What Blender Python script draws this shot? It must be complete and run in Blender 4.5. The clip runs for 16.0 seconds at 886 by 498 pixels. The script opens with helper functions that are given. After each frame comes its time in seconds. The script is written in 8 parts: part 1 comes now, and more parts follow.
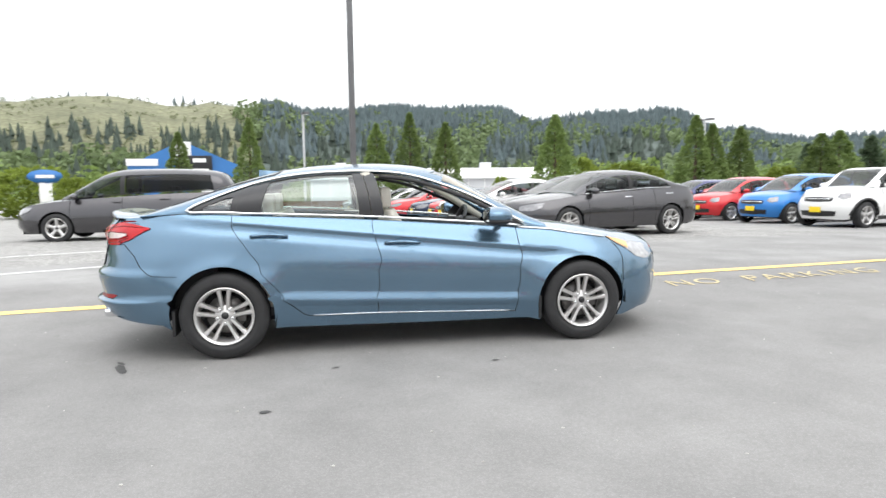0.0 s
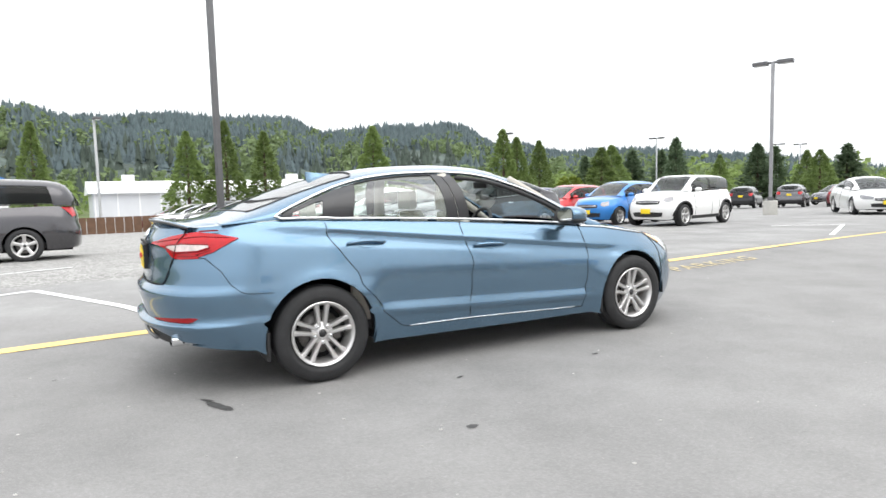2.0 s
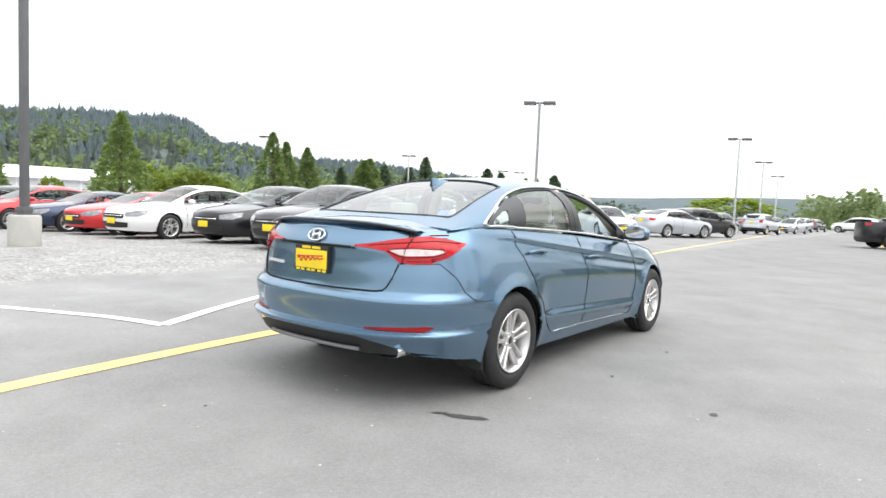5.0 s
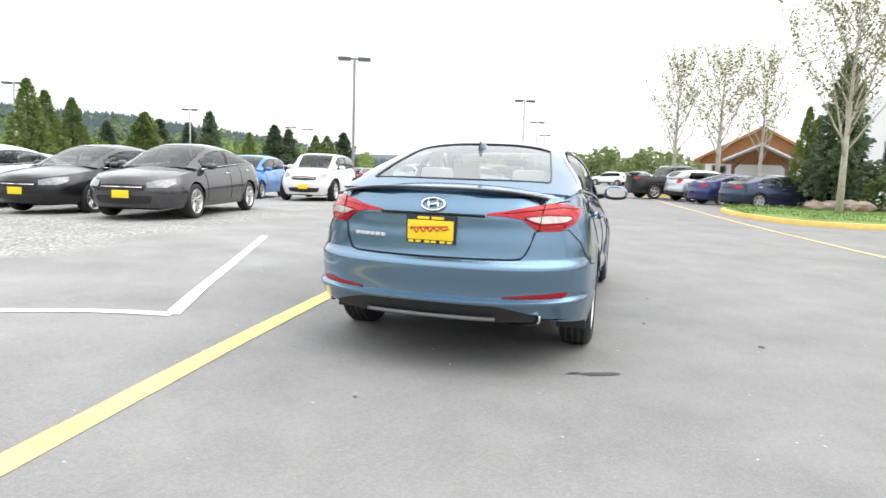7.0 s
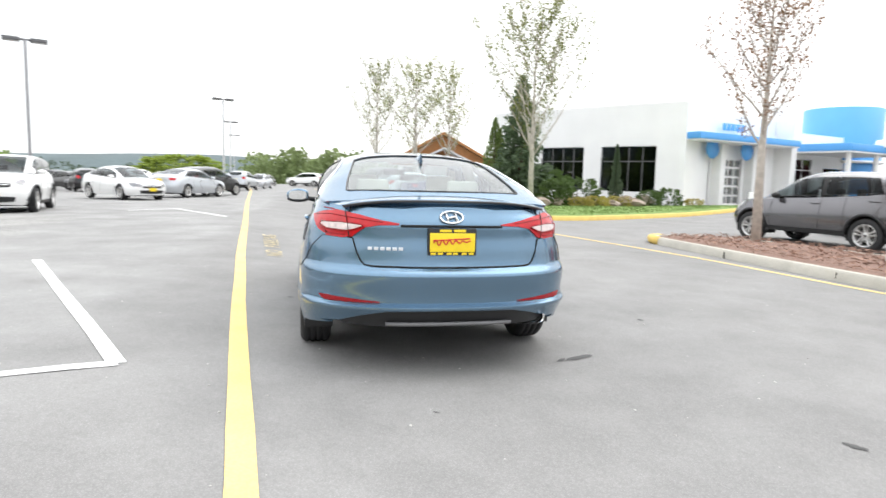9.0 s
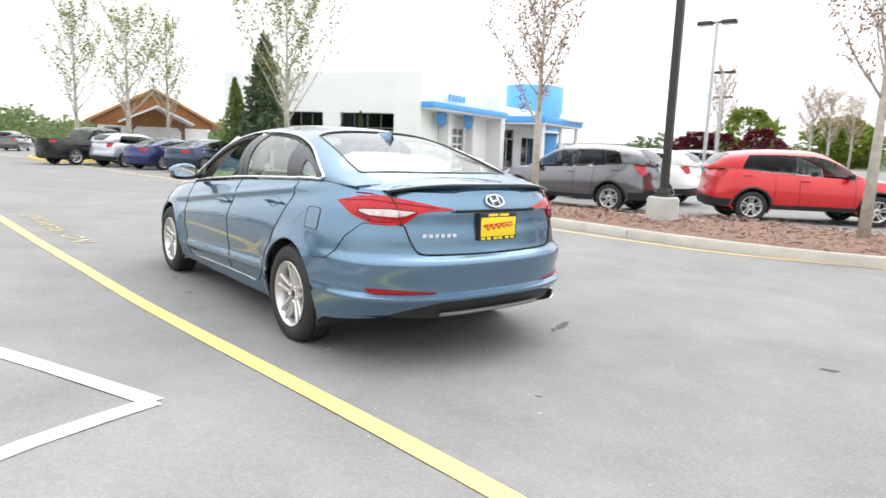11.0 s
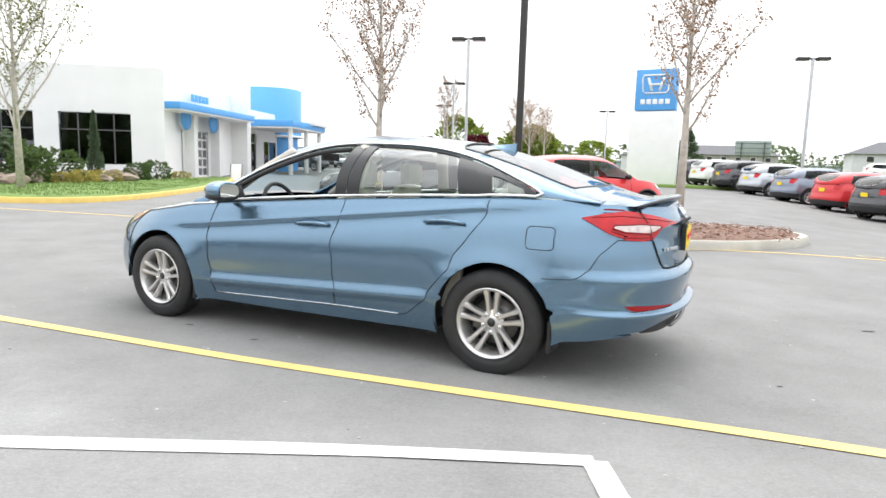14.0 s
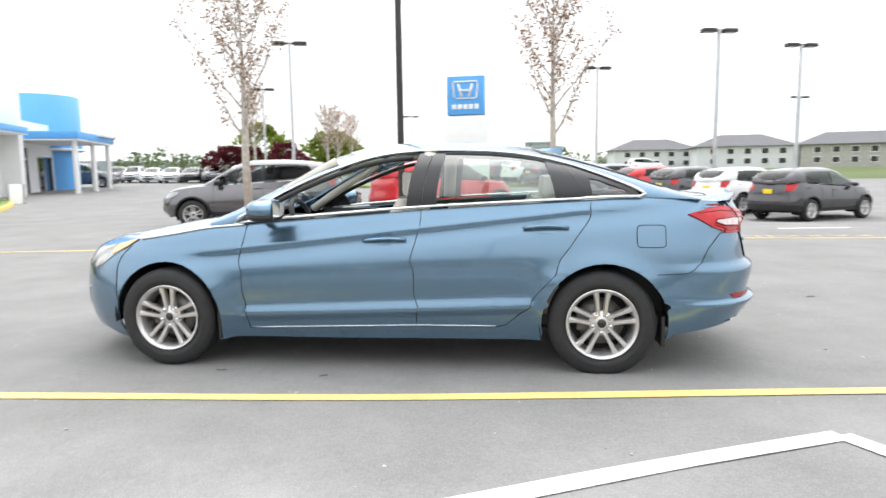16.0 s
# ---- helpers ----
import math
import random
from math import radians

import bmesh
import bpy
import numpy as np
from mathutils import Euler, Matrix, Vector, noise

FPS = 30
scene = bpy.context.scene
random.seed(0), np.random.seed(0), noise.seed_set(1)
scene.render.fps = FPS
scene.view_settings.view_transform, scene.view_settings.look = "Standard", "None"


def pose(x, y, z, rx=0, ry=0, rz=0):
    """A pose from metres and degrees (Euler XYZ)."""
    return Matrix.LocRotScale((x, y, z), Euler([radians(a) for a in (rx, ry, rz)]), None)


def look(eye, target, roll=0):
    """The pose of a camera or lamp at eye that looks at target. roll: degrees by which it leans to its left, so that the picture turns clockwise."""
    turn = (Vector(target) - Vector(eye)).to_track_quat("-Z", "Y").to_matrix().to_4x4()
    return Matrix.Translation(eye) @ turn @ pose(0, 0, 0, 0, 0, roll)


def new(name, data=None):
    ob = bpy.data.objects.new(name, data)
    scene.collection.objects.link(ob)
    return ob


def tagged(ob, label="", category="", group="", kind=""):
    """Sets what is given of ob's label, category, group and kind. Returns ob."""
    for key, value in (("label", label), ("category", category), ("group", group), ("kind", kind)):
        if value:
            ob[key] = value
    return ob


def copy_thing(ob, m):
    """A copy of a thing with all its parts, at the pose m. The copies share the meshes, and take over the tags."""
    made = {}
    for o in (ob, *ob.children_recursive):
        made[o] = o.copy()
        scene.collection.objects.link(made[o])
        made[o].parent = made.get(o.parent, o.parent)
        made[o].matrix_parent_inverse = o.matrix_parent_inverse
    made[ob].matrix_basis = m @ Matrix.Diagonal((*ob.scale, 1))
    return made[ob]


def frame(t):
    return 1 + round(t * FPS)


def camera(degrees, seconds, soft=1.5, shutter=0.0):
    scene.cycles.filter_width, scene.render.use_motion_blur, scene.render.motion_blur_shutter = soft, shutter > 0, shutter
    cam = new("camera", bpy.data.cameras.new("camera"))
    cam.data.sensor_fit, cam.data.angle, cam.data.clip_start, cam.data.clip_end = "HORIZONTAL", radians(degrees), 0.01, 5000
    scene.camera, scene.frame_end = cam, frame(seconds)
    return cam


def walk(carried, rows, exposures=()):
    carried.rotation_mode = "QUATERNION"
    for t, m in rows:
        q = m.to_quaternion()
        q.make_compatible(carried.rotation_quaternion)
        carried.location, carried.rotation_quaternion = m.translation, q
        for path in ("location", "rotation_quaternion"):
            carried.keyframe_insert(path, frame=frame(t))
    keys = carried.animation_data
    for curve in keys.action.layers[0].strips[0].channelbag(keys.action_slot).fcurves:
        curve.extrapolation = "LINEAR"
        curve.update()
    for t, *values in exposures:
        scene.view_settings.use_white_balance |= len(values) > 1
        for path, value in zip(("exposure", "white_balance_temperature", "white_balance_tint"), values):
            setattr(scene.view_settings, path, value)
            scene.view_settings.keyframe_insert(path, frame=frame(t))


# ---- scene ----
cam = camera(70.5, 16.0, shutter=0.35)
PATH = [
    (0, (-0.585, -5.688, 1.269), (-0.244, -3.727, 1.069), -0.7),
    (0.5, (-1.116, -5.566, 1.233), (-0.577, -3.648, 1.06), -0.1),
    (1, (-1.643, -5.333, 1.225), (-0.999, -3.451, 1.018), -1.1),
    (1.5, (-2.165, -5.125, 1.217), (-1.367, -3.299, 1.059), -1.3),
    (2, (-2.659, -4.868, 1.228), (-1.702, -3.12, 1.053), -1.5),
    (2.5, (-3.101, -4.57, 1.237), (-2.076, -2.858, 1.102), -1.0),
    (3, (-3.533, -4.309, 1.252), (-2.343, -2.705, 1.126), 0.4),
    (3.5, (-3.898, -3.965, 1.245), (-2.632, -2.424, 1.088), 1.5),
    (4, (-4.324, -3.7, 1.225), (-2.902, -2.301, 1.078), 2.1),
    (4.2, (-4.486, -3.585, 1.227), (-3.021, -2.233, 1.071), 2.4),
    (6.3, (-5.697, -1.791, 1.216), (-3.856, -1.028, 1.047), 1.1),
    (6.5, (-5.76, -1.603, 1.217), (-3.886, -0.936, 1.012), 1.3),
    (7, (-5.93, -1.116, 1.205), (-4.025, -0.557, 0.955), 1.9),
    (7.5, (-6.117, -0.639, 1.208), (-4.158, -0.285, 1.012), 2.3),
    (8, (-6.182, -0.125, 1.204), (-4.197, -0.013, 0.985), 2.0),
    (8.5, (-6.208, 0.389, 1.223), (-4.22, 0.322, 1.019), 1.7),
    (9, (-6.148, 0.86, 1.232), (-4.204, 0.444, 1.013), 1.5),
    (9.5, (-5.995, 1.356, 1.262), (-4.109, 0.746, 0.998), 2.6),
    (10, (-5.826, 1.812, 1.279), (-4.03, 0.964, 1.042), 2.5),
    (10.2, (-5.716, 1.99, 1.298), (-3.969, 1.054, 1.026), 2.2),
    (12.3, (-4.175, 3.504, 1.259), (-2.951, 1.94, 1.028), 1.7),
    (12.5, (-4.01, 3.624, 1.271), (-2.834, 2.025, 1.023), 1.4),
    (13, (-3.565, 3.852, 1.258), (-2.442, 2.219, 0.99), 0.6),
    (13.5, (-3.142, 4.102, 1.253), (-2.15, 2.38, 1.027), 1.3),
    (14, (-2.721, 4.34, 1.258), (-1.866, 2.552, 0.994), 1.6),
    (14.5, (-2.269, 4.48, 1.265), (-1.496, 2.655, 0.999), 2.3),
    (15, (-1.822, 4.658, 1.269), (-1.237, 2.764, 1.007), 1.2),
    (15.5, (-1.346, 4.71, 1.253), (-0.847, 2.791, 0.991), 0.7),
    (16, (-0.919, 4.699, 1.25), (-0.67, 2.729, 1.009), -0.8),
]
walk(cam, [(t, look(eye, target, roll)) for t, eye, target, roll in PATH], exposures=((0, 1.05), (6, 1.16), (16, 1.16)))

# world and light: a bright overcast sky with a broad, weak sun
world = bpy.data.worlds.new("overcast_sky")
scene.world = world
world.use_nodes = True
wn = world.node_tree
bg = wn.nodes["Background"]
sky = wn.nodes.new("ShaderNodeTexSky")
sky.sky_type = "NISHITA"
sky.sun_disc = False
sky.sun_elevation = radians(50)
sky.sun_rotation = radians(200)
sky_gain = wn.nodes.new("ShaderNodeVectorMath")
sky_gain.operation = "SCALE"
sky_gain.inputs[3].default_value = 0.10
cloud = wn.nodes.new("ShaderNodeTexNoise")
cloud.inputs["Scale"].default_value = 1.6
cloud.inputs["Detail"].default_value = 6
cloud_ramp = wn.nodes.new("ShaderNodeValToRGB")
cloud_ramp.color_ramp.elements[0].position, cloud_ramp.color_ramp.elements[0].color = 0.3, (0.86, 0.89, 0.93, 1)
cloud_ramp.color_ramp.elements[1].position, cloud_ramp.color_ramp.elements[1].color = 0.7, (1.05, 1.05, 1.04, 1)
veil = wn.nodes.new("ShaderNodeMix")
veil.data_type = "RGBA"
veil.inputs[0].default_value = 0.9
wn.links.new(sky.outputs[0], sky_gain.inputs[0])
wn.links.new(cloud.outputs["Fac"], cloud_ramp.inputs[0])
wn.links.new(sky_gain.outputs[0], veil.inputs[6])
wn.links.new(cloud_ramp.outputs[0], veil.inputs[7])
# an overcast sky is brightest overhead and about half as bright at the horizon
way = wn.nodes.new("ShaderNodeTexCoord")
split_way = wn.nodes.new("ShaderNodeSeparateXYZ")
rise = wn.nodes.new("ShaderNodeMapRange")
for i, k in enumerate((0.0, 1.0, 0.66, 1.32)):
    rise.inputs[i + 1].default_value = k
dome = wn.nodes.new("ShaderNodeVectorMath")
dome.operation = "SCALE"
wn.links.new(way.outputs["Generated"], split_way.inputs[0])
wn.links.new(split_way.outputs[2], rise.inputs[0])
wn.links.new(veil.outputs[2], dome.inputs[0])
wn.links.new(rise.outputs[0], dome.inputs[3])
wn.links.new(dome.outputs[0], bg.inputs[0])
bg.inputs[1].default_value = 1.0
sun_data = bpy.data.lights.new("sun", "SUN")
sun_data.energy, sun_data.angle, sun_data.color = 0.7, radians(60), (1, 0.97, 0.92)
sun = new("sun", sun_data)
sun.matrix_world = look((10, -20, 40), (0, 0, 0))


# ---- materials ----
def material(name, colour, rough=0.6, metal=0.0, vary=0.0, scale=6.0, bump=0.0, bump_scale=80.0, coat=0.0, spec=0.5, random_tint=0.0, fine=0.0, fine_scale=120.0):
    """A surface with colour that varies at two scales and fine relief, in metres of the object."""
    m = bpy.data.materials.new(name)
    m.use_nodes = True
    nt = m.node_tree
    b = nt.nodes["Principled BSDF"]
    b.inputs["Base Color"].default_value = (*colour, 1)
    b.inputs["Roughness"].default_value = rough
    b.inputs["Metallic"].default_value = metal
    b.inputs["Coat Weight"].default_value = coat
    b.inputs["Coat Roughness"].default_value = 0.02
    b.inputs["Specular IOR Level"].default_value = spec
    co = nt.nodes.new("ShaderNodeTexCoord")
    out = None
    if vary or fine or random_tint:
        val = None
        for amount, sc in ((vary, scale), (fine, fine_scale)):
            if not amount:
                continue
            n = nt.nodes.new("ShaderNodeTexNoise")
            n.inputs["Scale"].default_value = sc
            n.inputs["Detail"].default_value = 5
            nt.links.new(co.outputs["Object"], n.inputs["Vector"])
            mr = nt.nodes.new("ShaderNodeMapRange")
            mr.inputs[1].default_value, mr.inputs[2].default_value = 0.25, 0.75
            mr.inputs[3].default_value, mr.inputs[4].default_value = 1 - amount, 1 + amount
            nt.links.new(n.outputs["Fac"], mr.inputs[0])
            val = mr.outputs[0] if val is None else multiply(nt, val, mr.outputs[0])
        if random_tint:
            oi = nt.nodes.new("ShaderNodeObjectInfo")
            gi = nt.nodes.new("ShaderNodeNewGeometry")
            ad = nt.nodes.new("ShaderNodeMath")
            ad.operation = "ADD"
            nt.links.new(oi.outputs["Random"], ad.inputs[0])
            nt.links.new(gi.outputs["Random Per Island"], ad.inputs[1])
            mr = nt.nodes.new("ShaderNodeMapRange")
            mr.inputs[1].default_value, mr.inputs[2].default_value = 0, 2
            mr.inputs[3].default_value, mr.inputs[4].default_value = 1 - random_tint, 1 + random_tint
            nt.links.new(ad.outputs[0], mr.inputs[0])
            val = mr.outputs[0] if val is None else multiply(nt, val, mr.outputs[0])
        sc = nt.nodes.new("ShaderNodeVectorMath")
        sc.operation = "SCALE"
        sc.inputs[0].default_value = colour
        nt.links.new(val, sc.inputs[3])
        nt.links.new(sc.outputs[0], b.inputs["Base Color"])
    if bump:
        n = nt.nodes.new("ShaderNodeTexNoise")
        n.inputs["Scale"].default_value = bump_scale
        n.inputs["Detail"].default_value = 4
        nt.links.new(co.outputs["Object"], n.inputs["Vector"])
        bp = nt.nodes.new("ShaderNodeBump")
        bp.inputs["Strength"].default_value = bump
        bp.inputs["Distance"].default_value = 0.01
        nt.links.new(n.outputs["Fac"], bp.inputs["Height"])
        nt.links.new(bp.outputs[0], b.inputs["Normal"])
    return m


def multiply(nt, a, b):
    n = nt.nodes.new("ShaderNodeMath")
    n.operation = "MULTIPLY"
    nt.links.new(a, n.inputs[0])
    nt.links.new(b, n.inputs[1])
    return n.outputs[0]


def car_paint(name, colour, metal=0.0, rough=0.35, flake=0.0, coat=0.8):
    m = material(name, colour, rough, metal, vary=0.03, scale=1.5, coat=coat, fine=flake, fine_scale=900)
    b = m.node_tree.nodes["Principled BSDF"]
    b.inputs["Coat IOR"].default_value = 1.42
    b.inputs["Specular Tint"].default_value = (0.6 + 0.4 * colour[0], 0.6 + 0.4 * colour[1], 0.6 + 0.4 * colour[2], 1)
    return m


def glass(name, tint, gain=0.9, least=0.02):
    """A thin pane: clear with a tint, mirror-like at flat angles."""
    m = bpy.data.materials.new(name)
    m.use_nodes = True
    nt = m.node_tree
    nt.nodes.remove(nt.nodes["Principled BSDF"])
    out = nt.nodes["Material Output"]
    tr = nt.nodes.new("ShaderNodeBsdfTransparent")
    tr.inputs[0].default_value = (*tint, 1)
    gl = nt.nodes.new("ShaderNodeBsdfGlossy")
    gl.inputs["Roughness"].default_value = 0.015
    lw = nt.nodes.new("ShaderNodeLayerWeight")
    lw.inputs[0].default_value = 0.5
    fr = nt.nodes.new("ShaderNodeMath")
    fr.operation = "POWER"
    fr.inputs[1].default_value = 3.5
    nt.links.new(lw.outputs["Facing"], fr.inputs[0])
    mul = nt.nodes.new("ShaderNodeMath")
    mul.operation = "MULTIPLY_ADD"
    mul.inputs[1].default_value, mul.inputs[2].default_value = gain, least
    mul.use_clamp = True
    nt.links.new(fr.outputs[0], mul.inputs[0])
    mx = nt.nodes.new("ShaderNodeMixShader")
    nt.links.new(mul.outputs[0], mx.inputs[0])
    nt.links.new(tr.outputs[0], mx.inputs[1])
    nt.links.new(gl.outputs[0], mx.inputs[2])
    nt.links.new(mx.outputs[0], out.inputs[0])
    return m


M_BLUE = car_paint("metallic_blue_paint", (0.135, 0.225, 0.316), 0.82, 0.26, 0.06, 0.95)
M_CHROME = material("chrome", (0.82, 0.83, 0.84), 0.08, 1.0)
M_ALLOY = material("silver_alloy", (0.62, 0.61, 0.60), 0.32, 0.75, vary=0.04, scale=20)
M_TYRE = material("tyre_rubber", (0.020, 0.020, 0.021), 0.68, vary=0.25, scale=14, bump=0.3, bump_scale=150)
M_BLACK = material("black_plastic", (0.016, 0.016, 0.017), 0.55, vary=0.15, scale=30, bump=0.1, bump_scale=300)
M_GLOSSBLACK = material("gloss_black_trim", (0.02, 0.02, 0.022), 0.35, coat=0.15)
M_DARK = material("dark_underside", (0.008, 0.008, 0.008), 0.9, vary=0.2, scale=9)
M_DISC = material("brake_steel", (0.16, 0.155, 0.15), 0.45, 0.8, vary=0.2, scale=25)
M_GLASS = glass("clear_window_glass", (0.82, 0.91, 0.88), 0.6, 0.15)
M_SCREEN = glass("windscreen_glass", (0.80, 0.88, 0.86), 0.9, 0.08)
M_REARGLASS = glass("rear_window_glass", (0.62, 0.72, 0.70), 0.8, 0.16)
M_TINT = glass("dark_tinted_glass", (0.10, 0.115, 0.12))
M_LOTGLASS = glass("lot_car_glass", (0.42, 0.47, 0.48))
M_RED = material("red_lamp_lens", (0.45, 0.005, 0.010), 0.15, coat=0.3, spec=0.3, vary=0.2, scale=18)
M_DARKRED = material("dark_red_reflector", (0.26, 0.004, 0.008), 0.25, coat=0.2, spec=0.3, fine=0.25, fine_scale=220)
M_CLEARLENS = material("clear_lamp_lens", (0.36, 0.36, 0.36), 0.15, 0.45, coat=1.0, vary=0.3, scale=22, fine=0.2, fine_scale=70)
M_LOTLAMP = material("smoked_lamp_lens", (0.20, 0.20, 0.21), 0.15, 0.3, coat=1.0, vary=0.4, scale=16)
M_PINKLENS = material("clear_centre_lens", (0.62, 0.52, 0.50), 0.15, 0.1, coat=1.0, vary=0.3, scale=28)
M_AMBER = material("amber_lens", (0.75, 0.38, 0.12), 0.15, coat=1.0)
M_LEATHER = material("beige_leather", (0.68, 0.65, 0.58), 0.55, vary=0.08, scale=9, bump=0.15, bump_scale=200)
M_BEIGE = material("beige_headliner", (0.52, 0.49, 0.43), 0.85, vary=0.06, scale=12)
M_DASH = material("dark_dashboard", (0.035, 0.035, 0.037), 0.6, vary=0.1, scale=30)
M_PLATE = material("yellow_plate", (0.85, 0.62, 0.02), 0.45, vary=0.05, scale=30)
M_PLATERED = material("red_print", (0.6, 0.03, 0.03), 0.5)
M_WHITE_PRINT = material("silver_print", (0.75, 0.77, 0.8), 0.25, 0.6)

# ---- building helpers ----
def part(name, bm, mat, parent=None, label="", smooth=True, sharp=40):
    """One mesh object from a bmesh, under a thing or a part."""
    me = bpy.data.meshes.new(name)
    if smooth:
        for f in bm.faces:
            f.smooth = True
        for e in bm.edges:
            if len(e.link_faces) == 2 and e.calc_face_angle(0) > radians(sharp):
                e.smooth = False
    bm.to_mesh(me)
    bm.free()
    me.materials.append(mat)
    ob = new(name, me)
    if parent is not None:
        ob.parent = parent
    if label:
        ob["label"] = label
    return ob


def thing(name, label, category, m=None, group="", kind=""):
    ob = new(name)
    ob.empty_display_size = 0.3
    if m is not None:
        ob.matrix_basis = m
    return tagged(ob, label, category, group, kind)


def box(bm, x0, x1, y0, y1, z0, z1, bevel=0.0, turn=None):
    r = bmesh.ops.create_cube(bm, size=1)
    vs = r["verts"]
    for v in vs:
        v.co = Vector(((x0 + x1) / 2 + v.co.x * (x1 - x0), (y0 + y1) / 2 + v.co.y * (y1 - y0), (z0 + z1) / 2 + v.co.z * (z1 - z0)))
    if turn is not None:
        for v in vs:
            v.co = turn @ v.co
    if bevel:
        es = list({e for v in vs for e in v.link_edges})
        bmesh.ops.bevel(bm, geom=es, offset=bevel, segments=2, affect="EDGES", profile=0.6)


def boxes(*rows, bevel=0.0):
    bm = bmesh.new()
    for r in rows:
        box(bm, *r, bevel=bevel)
    return bm


def lathe(profile, n=32, axis="y", bm=None, at=(0, 0, 0), closed=False):
    """A turned shape from (radius, along) pairs about an axis."""
    bm = bm or bmesh.new()
    rings = []
    for r, a in profile:
        ring = []
        for i in range(n):
            t = 2 * math.pi * i / n
            c, s = r * math.cos(t), r * math.sin(t)
            co = {"y": (c, a, s), "z": (c, s, a), "x": (a, c, s)}[axis]
            ring.append(bm.verts.new(Vector(co) + Vector(at)))
        rings.append(ring)
    for a, b in zip(rings, rings[1:]):
        for i in range(n):
            bm.faces.new((a[i], a[(i + 1) % n], b[(i + 1) % n], b[i]))
    if closed:
        bm.faces.new(rings[0])
        bm.faces.new(rings[-1])
    return bm


def tube(points, r, n=8, bm=None, r_end=None, flat=1.0):
    """A round bar along points; tapers to r_end."""
    bm = bm or bmesh.new()
    pts = [Vector(p) for p in points]
    rings = []
    for i, p in enumerate(pts):
        d = (pts[min(i + 1, len(pts) - 1)] - pts[max(i - 1, 0)]).normalized()
        ref = Vector((0, 0, 1)) if abs(d.z) < 0.9 else Vector((1, 0, 0))
        u = d.cross(ref).normalized()
        v = d.cross(u)
        rr = r if r_end is None else r + (r_end - r) * i / (len(pts) - 1)
        rings.append([bm.verts.new(p + u * rr * math.cos(2 * math.pi * k / n) + v * rr * flat * math.sin(2 * math.pi * k / n)) for k in range(n)])
    for a, b in zip(rings, rings[1:]):
        for k in range(n):
            bm.faces.new((a[k], a[(k + 1) % n], b[(k + 1) % n], b[k]))
    bm.faces.new(rings[0][::-1])
    bm.faces.new(rings[-1])
    return bm


def curve_of(pts):
    """A smooth function through (t, value) pairs, without overshoot."""
    xs = np.array([p[0] for p in pts], float)
    ys = np.array([p[1] for p in pts], float)
    h = np.diff(xs)
    d = np.diff(ys) / h
    m = np.zeros(len(xs))
    for i in range(1, len(xs) - 1):
        if d[i - 1] * d[i] > 0:
            w1, w2 = 2 * h[i] + h[i - 1], h[i] + 2 * h[i - 1]
            m[i] = (w1 + w2) / (w1 / d[i - 1] + w2 / d[i])
    m[0], m[-1] = d[0], d[-1]

    def f(t):
        t = min(max(t, xs[0]), xs[-1])
        i = min(int(np.searchsorted(xs, t, "right")) - 1, len(h) - 1)
        s = (t - xs[i]) / h[i]
        return float(ys[i] * (1 + 2 * s) * (1 - s) ** 2 + m[i] * h[i] * s * (1 - s) ** 2 + ys[i + 1] * s * s * (3 - 2 * s) + m[i + 1] * h[i] * s * s * (s - 1))

    return f


def patch(poly, us, vs, to3d, bm=None, rim=0.0):
    """A flat outline in (u, v), cut by a grid and laid on a curved skin; rim folds its border inwards."""
    out = bm or bmesh.new()
    b2 = bmesh.new()
    clean = []
    for p in poly:
        if not clean or (abs(p[0] - clean[-1][0]) + abs(p[1] - clean[-1][1])) > 1e-5:
            clean.append(p)
    b2.faces.new([b2.verts.new((u, v, 0)) for u, v in clean])
    for vals, no in ((us, (1, 0, 0)), (vs, (0, 1, 0))):
        for t in vals:
            bmesh.ops.bisect_plane(b2, geom=b2.verts[:] + b2.edges[:] + b2.faces[:], plane_co=(no[0] * t, no[1] * t, 0), plane_no=no, dist=1e-6)
    made = {}
    for v in b2.verts:
        made[v] = out.verts.new(to3d(v.co.x, v.co.y))
    faces = []
    for f in b2.faces:
        try:
            faces.append(out.faces.new([made[v] for v in f.verts]))
        except ValueError:
            pass
    b2.free()
    # faces look outwards
    turn = 0.0
    for f in faces:
        f.normal_update()
        c = f.calc_center_median()
        turn += f.normal.dot(c - Vector((min(max(c.x, -1.2), 1.2), 0, 0.6))) * f.calc_area()
    if turn < 0:
        bmesh.ops.reverse_faces(out, faces=faces)
        for f in faces:
            f.normal_update()
    if rim:
        edges = {e for f in faces for e in f.edges if len(e.link_faces) == 1 and not all(abs(v.co.y) < 0.004 for v in e.verts)}
        inner = {}
        for e in edges:
            for v in e.verts:
                if v not in inner:
                    n = sum((f.normal for f in v.link_faces), Vector())
                    n = n.normalized() if n.length > 0 else Vector((0, 0, 1))
                    inner[v] = out.verts.new(v.co - n * rim)
        for e in edges:
            a, c = e.verts
            try:
                out.faces.new((a, c, inner[c], inner[a]))
            except ValueError:
                pass
    return out


def mirror_y(bm):
    """Adds the mirror image across the car's middle."""
    geo = bmesh.ops.duplicate(bm, geom=bm.verts[:] + bm.edges[:] + bm.faces[:])["geom"]
    fs = [g for g in geo if isinstance(g, bmesh.types.BMFace)]
    for g in geo:
        if isinstance(g, bmesh.types.BMVert):
            g.co.y = -g.co.y
    bmesh.ops.reverse_faces(bm, faces=fs)
    bmesh.ops.remove_doubles(bm, verts=[v for v in bm.verts if abs(v.co.y) < 0.004], dist=0.0015)
    return bm


